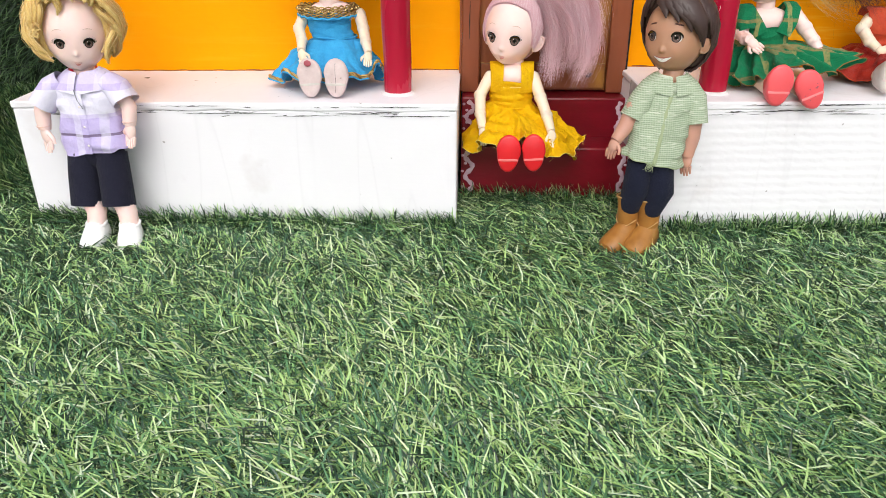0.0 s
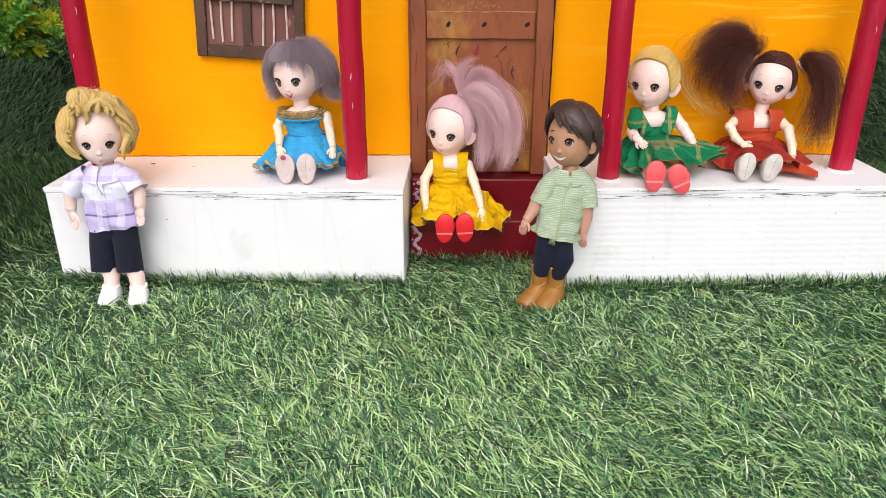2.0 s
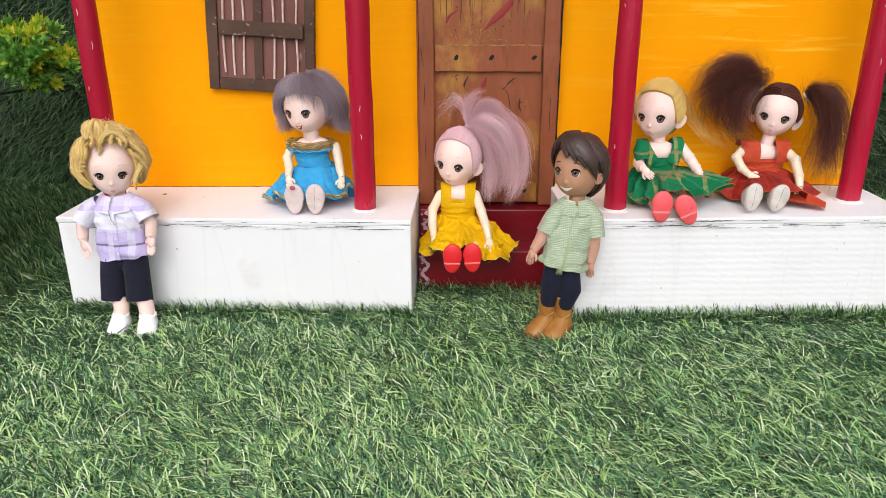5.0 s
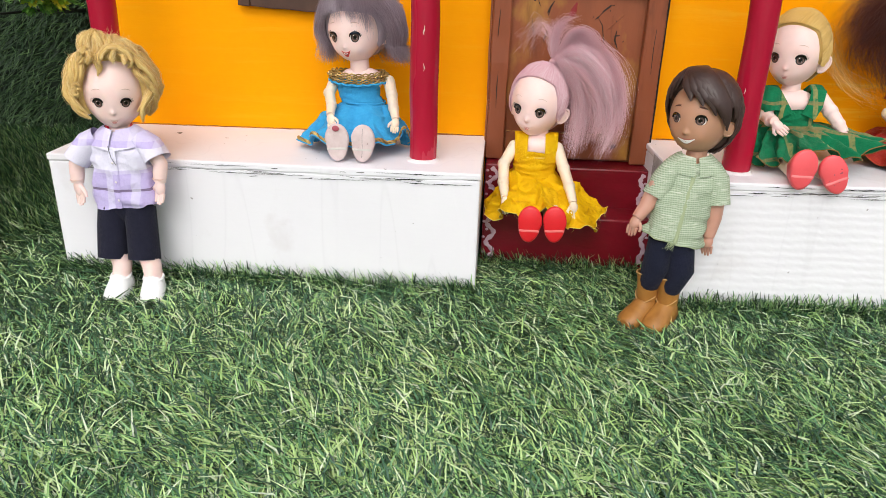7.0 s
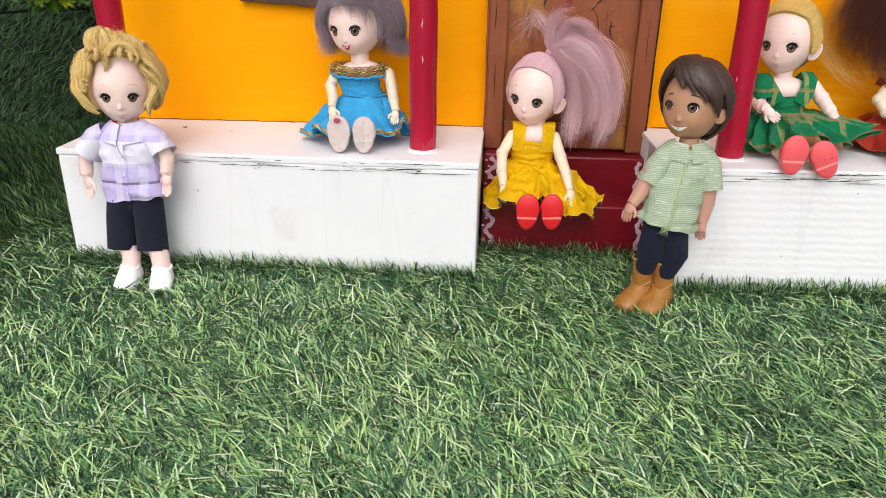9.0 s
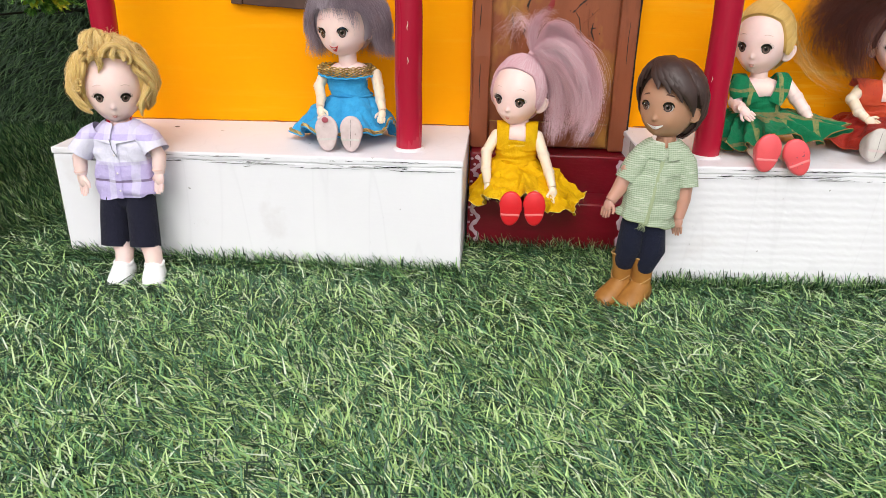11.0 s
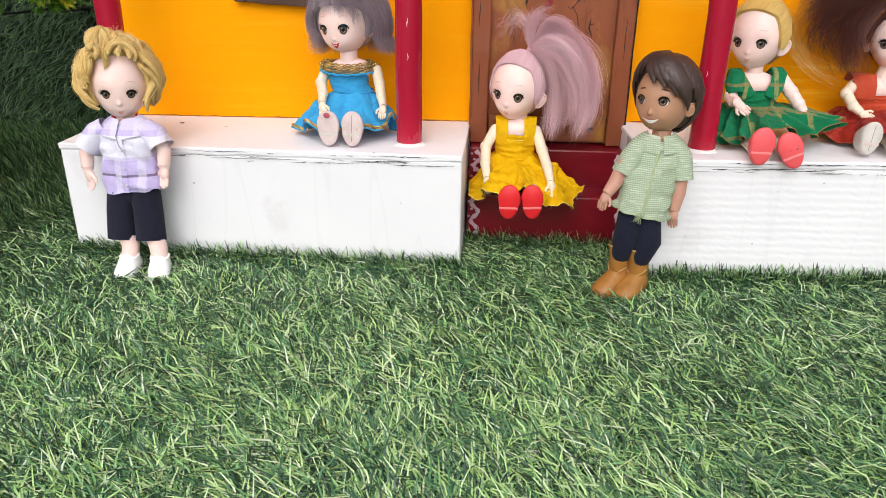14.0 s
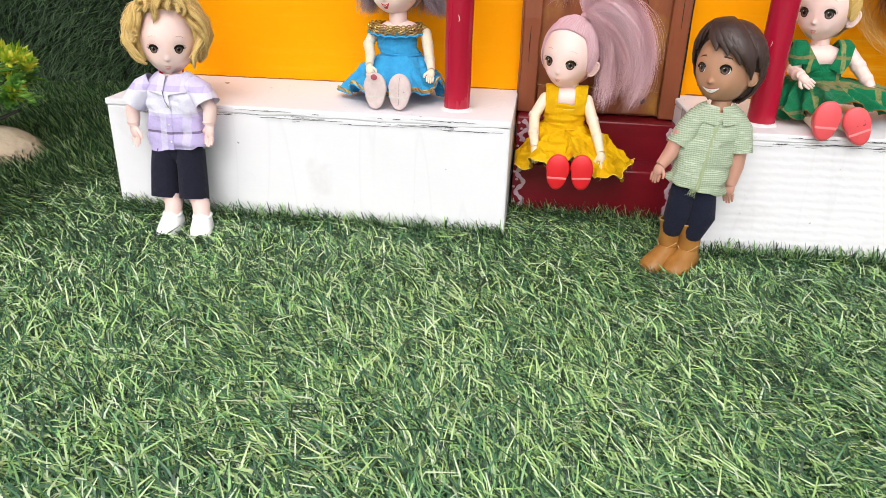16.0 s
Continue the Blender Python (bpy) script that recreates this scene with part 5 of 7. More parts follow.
    # flyaways
    for _ in range(160):
        lon, lat = rnd.uniform(-180, 180), rnd.uniform(-30, 88)
        if lat < line(lon) + 3:
            continue
        c, nrm = hd.on(lon, lat, 0.006), (hd.on(lon, lat, 0.004) - hd.at).normalized()
        bend = Vector((rnd.uniform(-1, 1), rnd.uniform(-1, 1), rnd.uniform(-0.6, 1))) * 0.004
        strand(sh, [c + nrm * (0.0036 * u) + bend * (u * u) for u in (0, 0.25, 0.5, 0.75, 1)], 0.00005, "blond")
    sh.tube([(-0.2045, -0.009, 0.088), (-0.2062, -0.007, 0.100)], [0.0058, 0.0052], "skin", 14)
    # short-sleeved shirt, boxy, hem a little askew
    rows = []
    for i, (z, rx, ry, cx, cy) in enumerate(((0.0495, 0.0195, 0.0108, -0.2062, -0.0145), (0.0520, 0.0192, 0.0108, -0.2060, -0.0145), (0.060, 0.0176, 0.0102, -0.2055, -0.0140), (0.068, 0.0164, 0.0098, -0.2050, -0.0135), (0.076, 0.0166, 0.0098, -0.2047, -0.0130), (0.083, 0.0180, 0.0094, -0.2045, -0.0122), (0.0872, 0.0165, 0.0084, -0.2044, -0.0115), (0.0905, 0.0118, 0.0068, -0.2044, -0.0108), (0.0922, 0.0068, 0.0056, -0.2044, -0.0100))):
        row = []
        for k in range(48):
            a = 2 * math.pi * k / 48
            f = 1 + 0.05 * math.sin(a * 5 + i * 0.7) * max(0, 1 - i / 7) + 0.12 * noise.noise(Vector((math.cos(a) * 2.6, math.sin(a) * 2.6, i * 0.9)))
            e = 0.8
            cxx, syy = math.copysign(abs(math.cos(a)) ** e, math.cos(a)), math.copysign(abs(math.sin(a)) ** e, math.sin(a))
            row.append((cx + rx * f * cxx, cy + ry * f * syy, z + 0.0022 * math.cos(a) * max(0, 1 - i / 3) + 0.0004 * math.sin(7 * a)))
        rows.append(row)
    sh.grid(wrinkled(rows, 0.0016, 3), "check")
    for s, tip in ((-1, (-0.2300, -0.0165, 0.0750)), (1, (-0.1818, -0.0150, 0.0775))):
        sh.tube([(-0.2045 + s * 0.0120, -0.0118, 0.0885), (-0.2045 + s * 0.0180, -0.0130, 0.0845), Vector(tip).lerp(Vector((-0.2045 + s * 0.018, -0.013, 0.0845)), 0.4), tip], [(0.0072, 0.0060), (0.0084, 0.0072), (0.0090, 0.0072), (0.0094, 0.0070)], "check", 18, False, (0, 1, 0))
        t = Vector(tip)
        # collar flap, folded down from the neck
        collar(sh, (-0.2044, -0.0105, 0.0958), s, "check")
        elbow, wrist = t + Vector((s * 0.0008, -0.0005, -0.0030)), t + Vector((s * 0.0004 - 0.001, -0.0025, -0.0130))
        limb(sh, [t + Vector((-s * 0.003, 0.001, 0.004)), elbow, elbow.lerp(wrist, 0.5), wrist], [0.0042, 0.0042, 0.0040, 0.0033], "skin", False)
        sh.tube([wrist + Vector((0, 0, 0.0026)), wrist + Vector((0, 0, 0.0020))], [0.0037, 0.0037], "blush", 14)
        palm(sh, wrist, (0.1 if s < 0 else -0.1, -0.15, -1), "skin", 0.0048, 1 if s < 0 else -1, (0.85, -0.5, 0), 0.15)
    # placket, buttons, dark woven line
    sh.tube([(-0.2044, -0.0185, 0.090), (-0.2044, -0.0232, 0.082), (-0.2046, -0.0238, 0.070), (-0.2052, -0.0250, 0.060), (-0.2058, -0.0258, 0.0500)], [(0.0019, 0.0003)] * 5, "check", 6, True, (1, 0, 0))
    sh.tube([(-0.2058, -0.0232, 0.0860), (-0.2045, -0.0246, 0.0800), (-0.2025, -0.0246, 0.0755)], [0.00016] * 3, "dark_line", 5)
    for z, y in ((0.0765, -0.0243), (0.0655, -0.0250), (0.0550, -0.0262)):
        sh.ball((-0.2046, y, z), (0.0007, 0.0003, 0.0007), "eyewhite", None, 8, 5)
    # navy shorts
    sh.ball((-0.2068, -0.0150, 0.0465), (0.0164, 0.0088, 0.0085), "navy", None, 24, 10)
    for s, x1 in ((-1, -0.2160), (1, -0.1985)):
        sh.tube([(-0.2068 + s * 0.0074, -0.0150, 0.0480), (x1, -0.0185, 0.0360), (x1 + s * 0.0006, -0.0240, 0.0182)], [(0.0092, 0.0092), (0.0088, 0.0092), (0.0090, 0.0094)], "navy", 22, False, (1, 0, 0))
        fx = x1 + (0.0035 if s < 0 else 0.0060)
        sh.tube([(x1 + s * 0.0004, -0.0225, 0.0300), (fx - s * 0.001, -0.0258, 0.0150), (fx, -0.0285, 0.0070)], [0.0056, 0.0056, 0.0050], "skin", 14)
        yaw = 3 if s < 0 else 16
        m = Matrix.Rotation(radians(yaw), 3, "Z")
        rows = []
        for y, w, h in ((0.0075, 0.55, 0.70), (0.0060, 0.85, 1.0), (0.0020, 1.0, 1.05), (-0.0030, 1.0, 0.98), (-0.0080, 1.06, 0.72), (-0.0120, 0.95, 0.55), (-0.0140, 0.55, 0.34)):
            rows.append([Vector((fx, -0.0300, -0.0040)) + m @ Vector((0.0066 * w * math.cos(a), y, max(0.0, 0.0068 * h + 0.0085 * h * math.sin(a)))) for a in (2 * math.pi * k / 18 for k in range(18))])
        sh.grid(rows, "shoe_white")
        sh.tube([Vector((fx, -0.0285, 0.0088)) + Vector((0.0056 * math.cos(a), 0.0056 * math.sin(a), 0.0006 * math.sin(3 * a))) for a in (2 * math.pi * k / 16 for k in range(17))], 0.0009, "shoe_white", 6, False)
    sh.push(lambda p: (0.0022 - 0.0062 * min(1.0, max(0.0, p[2] - 0.005) / 0.080), 0, 0))
    done(sh, "boy_doll", (-0.2045, -0.030, -0.004), "standing doll with curly sandy hair, lavender checked shirt, navy shorts", "dolls at the toy house")


# -- boy with moulded hair and boots, leaning at the porch corner --
def booted_boy():
    sh, rnd = Shape(), random.Random(4)
    hd = Head(sh, (0.1160, -0.0080, 0.1148), 0.0159, -39, -13, -3, 1.30, "tan", 0.14, 1.25, 0.0)
    hd.face(26, -10, 8.8, 6.8, "darklip", "darkbrow", -1.0, False, 7, (0, -44, 2, 0.4), 1.14)
    for q in (-1, 1):
        hd.spot(q * 26, 8.5, 8.5, 1.3, "darkbrow", 0.00012, -6 * q)
    smile = lambda lon: -43.0 + 0.0085 * lon * lon
    for key, hi, lo, off in (("darklip", 2.4, 11.0, 0.00012), ("teeth_and_glint", 0.2, 7.6, 0.00024)):
        span = [a * (1.55 if key == "darklip" else 1.4) for a in range(-16, 17)]
        arch = [math.cos(radians(a * 3.5)) for a in span]
        sh.grid([[hd.on(a, smile(a) + hi * c - (lo + hi) * c * v / 6, off) for a, c in zip(span, arch)] for v in range(7)], key, False)
    hd.ear(-1, -16, 0.85, "tan"), hd.ear(1, -16, 0.85, "tan")

    def line(lon):
        a = abs(lon)
        if a < 70:
            return 42 - 24 * (a / 70) ** 2.5
        return 18 - (a - 70) * 0.9 if a < 96 else max(-50, -5.4 - (a - 96) * 1.7)
    hd.cap("mould_hair", line, 0.0034, 0.10, 9, lambda lon, lat: 0.0007 * abs(math.sin(radians(lon * 5 + lat * 2.5))) * max(0.0, math.cos(radians(lat))))
    # moulded locks combed down the sides and the nape
    for k in range(22):
        lon = 64 + 232 * k / 21 + rnd.uniform(-2, 2)
        lon = lon - 360 if lon > 180 else lon
        lo = line(lon)
        flat_lock(hd, [(lon - 16 * u * (1 if lon > 0 else -1), 76 + (lo - 4 - 76) * (1 - u), 0.0034 + 0.0012 * math.sin(math.pi * (1 - u))) for u in (1, 0.85, 0.68, 0.5, 0.32, 0.15, 0)], 0.0046, 0.0013, "mould_hair")
    # the fringe, combed across from the parting into points
    for a1, b1, w in ((-66, 4, 0.0040), (-58, 16, 0.0042), (-48, 28, 0.0040), (-8, 25, 0.0042), (2, 14, 0.0048), (14, 20, 0.0046), (24, 9, 0.0050), (36, 10, 0.0050), (47, 0, 0.0052), (58, -2, 0.0052), (69, -10, 0.0050), (78, -16, 0.0046)):
        a0, b0 = (-30, 66) if a1 > -30 else (-38, 64)
        flat_lock(hd, [(a0 + (a1 - a0) * u ** 0.75, b0 + (b1 - b0) * u ** 1.5, 0.0046 + 0.0016 * math.sin(math.pi * u) - 0.0024 * u * u) for u in (0, 0.15, 0.3, 0.45, 0.6, 0.75, 0.88, 1)], w, 0.0014, "mould_hair")
    sh.tube([(0.1150, -0.0130, 0.084), (0.1170, -0.0095, 0.100)], [0.0060, 0.0052], "tan", 14)
    # linen shirt, wide at the hem
    rows = []
    for i, (z, rx, ry, cx, cy) in enumerate(((0.0500, 0.0165, 0.0103, 0.1072, -0.0247), (0.0520, 0.0163, 0.0103, 0.1075, -0.0244), (0.0550, 0.0156, 0.0101, 0.1082, -0.0240), (0.0640, 0.0150, 0.0097, 0.1100, -0.0218), (0.0740, 0.0152, 0.0094, 0.1118, -0.0192), (0.0820, 0.0158, 0.0088, 0.1132, -0.0165), (0.0880, 0.0138, 0.0080, 0.1142, -0.0145), (0.0915, 0.0080, 0.0066, 0.1148, -0.0130))):
        row = []
        for k in range(48):
            a = 2 * math.pi * k / 48
            f = 1 + 0.04 * math.sin(a * 5 + i * 0.6) * max(0, 1 - i / 7) + 0.10 * noise.noise(Vector((math.cos(a) * 2.4, math.sin(a) * 2.4, i * 0.9 + 7)))
            row.append((cx + rx * f * math.cos(a), cy + ry * f * math.sin(a), z - 0.0035 * math.cos(a) * max(0, 1 - i / 4) + 0.0004 * math.sin(9 * a)))
        rows.append(row)
    sh.grid(wrinkled(rows, 0.0018, 5), "olive")
    sh.tube(rows[0] + [rows[0][0]], 0.0004, "olive_edge", 5, False)
    for s, tip, wr in ((-1, (0.0945, -0.0200, 0.0715), (0.0865, -0.0245, 0.0605)), (1, (0.1290, -0.0210, 0.0690), (0.1262, -0.0240, 0.0515))):
        t, w = Vector(tip), Vector(wr)
        sh.tube([(0.1140 + s * 0.0090, -0.0150, 0.0885), (0.1138 + s * 0.0135, -0.0170, 0.0820), t], [(0.0062, 0.0060), (0.0074, 0.0068), (0.0076, 0.0066)], "olive", 20, False, (0, 1, 0))
        limb(sh, [t + Vector((-s * 0.001, 0, 0.006)), t.lerp(w, 0.4), w], [0.0047, 0.0043, 0.0032], "pinkskin", False)
        palm(sh, w, (-0.35 if s < 0 else -0.05, -0.2, -0.9), "pinkskin", 0.0038, 1 if s < 0 else -1, (0.8, -0.6, 0), -0.35)
        collar(sh, (0.1150, -0.0132, 0.0958), s, "olive", 0.88)
    sh.tube([(0.1135, -0.0236, 0.0860), (0.1105, -0.0288, 0.0740), (0.1085, -0.0318, 0.0640), (0.1068, -0.0342, 0.0550), (0.1060, -0.0350, 0.0508)], [(0.0011, 0.0007)] * 5, "olive_edge", 6, True, (1, 0, 0))
    for k in range(14):
        o = Vector((0.1038 + rnd.uniform(-0.002, 0.002), -0.0347, 0.0508 + rnd.uniform(-0.001, 0.002)))
        strand(sh, [o, o + Vector((rnd.uniform(-0.002, 0.002), -0.0006, -0.002)), o + Vector((rnd.uniform(-0.004, 0.003), -0.0004, -0.004))], 0.00018, "olive_edge")
    # trousers and boots
    sh.ball((0.1068, -0.0245, 0.0465), (0.0128, 0.0076, 0.0080), "denim", None, 22, 10)
    for s, knee, ankle, toe in ((-1, (0.1000, -0.0265, 0.0340), (0.0985, -0.0215, 0.0140), (-0.72, -0.69)), (1, (0.1128, -0.0285, 0.0330), (0.1095, -0.0245, 0.0130), (-0.62, -0.78))):
        k, a = Vector(knee), Vector(ankle)
        sh.tube([(0.1066 + s * 0.0052, -0.0250, 0.0490), k, a + Vector((0, 0, 0.006))], [(0.0072, 0.0072), (0.0076, 0.0080), (0.0060, 0.0062)], "denim", 20, True, (1, 0, 0))
        rows = []
        for z, r in ((-0.002, 0.0060), (0.005, 0.0062), (0.0100, 0.0067), (0.0135, 0.0073)):
            row = []
            for q in range(24):
                an = 2 * math.pi * q / 24
                notch = 0.0034 * max(0.0, abs(math.sin(an / 2 + 2.2)) ** 1.5 - 0.35) if z > 0.012 else 0.0
                row.append(a + Vector((r * math.cos(an), r * math.sin(an), z + notch - (0.0010 if z > 0.012 else 0))))
            rows.append(row)
        sh.grid(rows, "boot")
        sh.tube(rows[-1] + [rows[-1][0]], 0.0005, "boot_line", 5, False)
        d = Vector((toe[0], toe[1], 0)).normalized()
        p = Vector((-d.y, d.x, 0))
        rows = []
        for f, w, h in ((-0.0065, 0.50, 0.80), (-0.0050, 0.85, 1.30), (0.0, 1.0, 1.75), (0.0060, 0.98, 1.30), (0.0110, 1.10, 1.0), (0.0160, 1.02, 0.78), (0.0195, 0.66, 0.52)):
            base = Vector((a.x, a.y, -0.0030)) + d * f
            rows.append([base + p * (0.0066 * w * math.cos(t)) + Vector((0, 0, max(0.0, 0.0050 * h + 0.0062 * h * math.sin(t)))) for t in (2 * math.pi * q / 20 for q in range(20))])
        sh.grid(rows, "boot")
        c = rows[-1]
        sh.add(c + [sum(c, Vector()) / 20], [(q, (q + 1) % 20, 20) for q in range(20)], "boot")
        arch = [Vector((a.x, a.y, 0.0)) + d * 0.0050 + p * (0.0068 * math.cos(t)) + Vector((0, 0, max(0.002, 0.0116 * math.sin(t)))) for t in (math.pi * q / 12 for q in range(13))]
        sh.tube(arch, 0.00045, "boot_line", 5)
        arch = [Vector((a.x, a.y, 0.0125)) + d * 0.0058 * math.cos(t * 0.9 - 1.4) + p * (0.0064 * math.cos(t)) + Vector((0, 0, 0.0022 * math.cos(2 * t))) for t in (math.pi * q / 12 for q in range(13))]
        sh.tube(arch, 0.0003, "boot_line", 5)
    done(sh, "boy_doll", (0.105, -0.030, -0.003), "standing doll with moulded dark hair, sage linen shirt, tan boots", "dolls at the toy house")


def ring_of(c, rx, ry, z_amp=0.0, n=40, tilt=0.0):
    return [Vector((c[0] + rx * math.cos(a), c[1] + ry * math.sin(a), c[2] + z_amp * math.cos(2 * a) + tilt * math.cos(a))) for a in (2 * math.pi * k / n for k in range(n + 1))]


# -- seated doll in blue with a lilac bob --
def blue_doll():
    sh, rnd = Shape(), random.Random(6)
    hd = Head(sh, (-0.0788, 0.0485, 0.1464), 0.0168, -18, -3, -4, 1.16, "skin", 0.22, 0.8)
    hd.face(26, -12, 8.8, 8.8, "skin", "brow", 0.0, True, 12, (0, -44.5, 1, 0.3), 1.18)
    for key, half, hi, lo, off in (("redlip", 14.0, 1.6, 11.0, 0.00014), ("mouth", 10.5, 0.0, 6.2, 0.00024), ("teeth_and_glint", 8.0, 0.0, 2.4, 0.00032)):
        span = [half * k / 12 for k in range(-12, 13)]
        sh.grid([[hd.on(a, -41.5 + 0.030 * a * a + (hi - (hi + lo) * v / 5) * math.cos(0.5 * math.pi * a / half), off) for a in span] for v in range(6)], key, False)
    hd.ear(1, -12, 1.0)
    line = hairline(34, -30, -50, 70, 18)
    hd.cap("lilac_hair", line, 0.0030, 0.2, 2)
    for _ in range(5200):
        lon = rnd.uniform(-180, 180)
        front = -62 < lon < 50
        lo = line(lon)
        lift = rnd.uniform(0.0026, 0.0062) * (1 + 0.40 * min(1.0, max(0.0, lon / 70)))
        if front:
            start, end = rnd.uniform(58, 82), 33 - 0.0066 * (lon + 12) ** 2 + rnd.gauss(0, 7) + 5 * math.sin(lon * 0.23)
            part_off = 16 * (1 if lon > -8 else -0.6)
            pts = [hd.on(lon - part_off * (1 - s) * 0.6 + 3 * math.sin(s * 3 + lon), start + (end - start) * s, lift * (0.9 + 0.55 * math.sin(math.pi * s * 0.8))) for s in (0, 0.2, 0.4, 0.6, 0.8, 1)]
        else:
            start = rnd.uniform(max(lo, 26), 84)
            turn = 26 if 48 < lon < 100 else (18 if -96 < lon < -50 else 0)
            lift *= 1.0
            pts = [hd.on(lon + math.copysign(turn, lon) * s, start + (-16 - start) * s, lift * (0.95 + 0.75 * math.sin(s * 2.0))) for s in (0, 0.3, 0.6, 0.85, 1)]
            out = pts[-1] - hd.at
            out.z = 0
            out = out.normalized() if out.length else Vector((0, 1, 0))
            wind = Vector((0.0040, 0.0, 0.0002)) * (1.0 if lon > 30 else 0.1)
            drop, flick = rnd.uniform(0.002, 0.0125), rnd.uniform(-0.6, 0.9)
            sway = Vector((rnd.gauss(0, 0.0008), rnd.gauss(0, 0.0008), 0))
            for s in (0.35, 0.7, 1.0):
                pts.append(pts[4] + out * (0.0028 * math.sin(s * 2.4) * flick) + wind * s * s * rnd.uniform(0.7, 1.2) + sway * s + Vector((0, 0, -drop * s)))
        kink = Vector((rnd.uniform(-9, 9), rnd.uniform(-9, 9), rnd.uniform(-9, 9)))
        pts = [p + noise.noise_vector(kink + Vector((q * 0.35, 0, 0))) * (0.0007 + 0.0030 * q / len(pts)) for q, p in enumerate(pts)]
        strand(sh, pts, rnd.uniform(0.00006, 0.00011), "lilac_hair", 3, 0.3)
    for _ in range(130):
        o = hd.on(rnd.uniform(10, 160), rnd.uniform(35, 86), 0.004)
        r1, r2 = rnd.uniform(-1, 1), rnd.uniform(-1, 1)
        strand(sh, [o, o + Vector((0.003, 0, 0.003 + 0.001 * r1)), o + Vector((0.008, 0.001, 0.0045 + 0.002 * r2)), o + Vector((0.013 + 0.003 * r1, 0.002, 0.003 + 0.004 * r2))], 0.00009, "lilac_hair")
    sh.tube([(-0.0765, 0.0480, 0.1150), (-0.0770, 0.0475, 0.1330)], [0.0068, 0.0058], "skin", 14)
    sh.ball((-0.0755, 0.0480, 0.1165), (0.0150, 0.0088, 0.0080), "skin", None, 18, 9)
    bodice(sh, [((-0.0773, 0.0470, 0.0985), 0.0148, 0.0100), ((-0.0773, 0.0470, 0.1030), 0.0142, 0.0098), ((-0.0775, 0.0475, 0.1090), 0.0146, 0.0099), ((-0.0778, 0.0478, 0.1150), 0.0156, 0.0100), ((-0.0778, 0.0480, 0.1180), 0.0160, 0.0098)], "blue")
    sh.tube(ring_of((-0.0755, 0.0470, 0.1035), 0.0147, 0.0103), 0.0006, "blue", 6, False)
    # braided gold yoke
    for j, (rx, ry, z, w) in enumerate(((0.0194, 0.0126, 0.1166, 0.0008), (0.0182, 0.0119, 0.1180, 0.0008), (0.0168, 0.0111, 0.1194, 0.0008), (0.0152, 0.0102, 0.1207, 0.0008))):
        n = 84
        for ph in (0, math.pi):
            sh.tube([Vector((-0.0776 + (rx + 0.0008 + 0.0006 * math.cos(k * 0.9 + ph)) * math.cos(2 * math.pi * k / n), 0.0478 + (ry + 0.0006 * math.cos(k * 0.9 + ph)) * math.sin(2 * math.pi * k / n), z + 0.0008 * math.sin(k * 0.9 + ph) + 0.0014 * math.cos(2 * math.pi * k / n) ** 2)) for k in range(n + 1)], w * 0.55, "gold" if ph else "gold_dark", 5, False)
    for k in range(22):
        a = 2 * math.pi * k / 22
        sh.ball((-0.0776 + 0.0186 * math.cos(a), 0.0478 + 0.0121 * math.sin(a), 0.1192 + 0.0014 * math.cos(a) ** 2), 0.00075, "gold_light", None, 8, 6)
    sh.tube([Vector((-0.0776 + 0.0206 * math.cos(a), 0.0478 + 0.0130 * math.sin(a), 0.1150 + 0.0014 * math.cos(a) ** 2 + 0.0004 * math.sin(18 * a))) for a in (2 * math.pi * k / 80 for k in range(81))], 0.0007, "blue", 5, False)

    def hem(a):
        c, s = math.cos(a), math.sin(a)
        front = max(0.0, -s)
        z = TOP_L + 0.0020 + 0.0062 * min(1.0, front * 1.25) + 0.0100 * math.exp(-((a - 6.05) / 0.34) ** 2) + 0.0012 * math.sin(a * 11 + 0.6)
        return (-0.0806 + (0.0330 if c > 0 else 0.0352) * c, 0.0420 + (0.026 if s < 0 else 0.030) * s, z)
    skirt(sh, ((-0.0773, 0.0470, 0.1030), 0.0142, 0.0102), hem, "blue", 6, 0.0036, 1.0, "blue", 22, 220, "blue", 0.0005, 0.18, 0.0020, TOP_L + 0.0012, ("gold", "gold_dark"))
    sh.push(lambda p: (-0.0026 * min(1.0, max(0.0, (p[2] - 0.098) / 0.012)) - 0.10 * (p[0] + 0.0757) * (0.102 < p[2] < 0.1195 and p[1] < 0.06), 0, 0))
    sole(sh, (-0.0865, 0.0085, 0.0862), 0.0072, 0.0112, "sole_pink", "sole_grey", 2, -2, -4, None)
    sole(sh, (-0.0712, 0.0085, 0.0862), 0.0072, 0.0112, "sole_pink", "sole_grey", -2, 2, -4, "soot")
    sh.ball((-0.0868, 0.0082, 0.0945), (0.0021, 0.0003, 0.0018), "stain", None, 12, 6)
    for x in (-0.0865, -0.0712):
        sh.tube([(x, 0.020, 0.0845), (x, 0.040, 0.0870)], [0.0050, 0.0060], "ivory", 12)
    limb(sh, [(-0.0945, 0.0470, 0.1165), (-0.0978, 0.0425, 0.1085), (-0.0945, 0.0330, 0.1030), (-0.0935, 0.0250, 0.0985)], [0.0037, 0.0034, 0.0031, 0.0024], "ivory")
    palm(sh, (-0.0934, 0.0245, 0.0980), (0.25, -0.5, -0.85), "ivory", 0.0034, 1, (0.9, -0.3, 0), 0.2)
    limb(sh, [(-0.0610, 0.0470, 0.1165), (-0.0585, 0.0420, 0.1090), (-0.0565, 0.0360, 0.1020), (-0.0545, 0.0310, 0.0965)], [0.0037, 0.0034, 0.0031, 0.0024], "ivory")
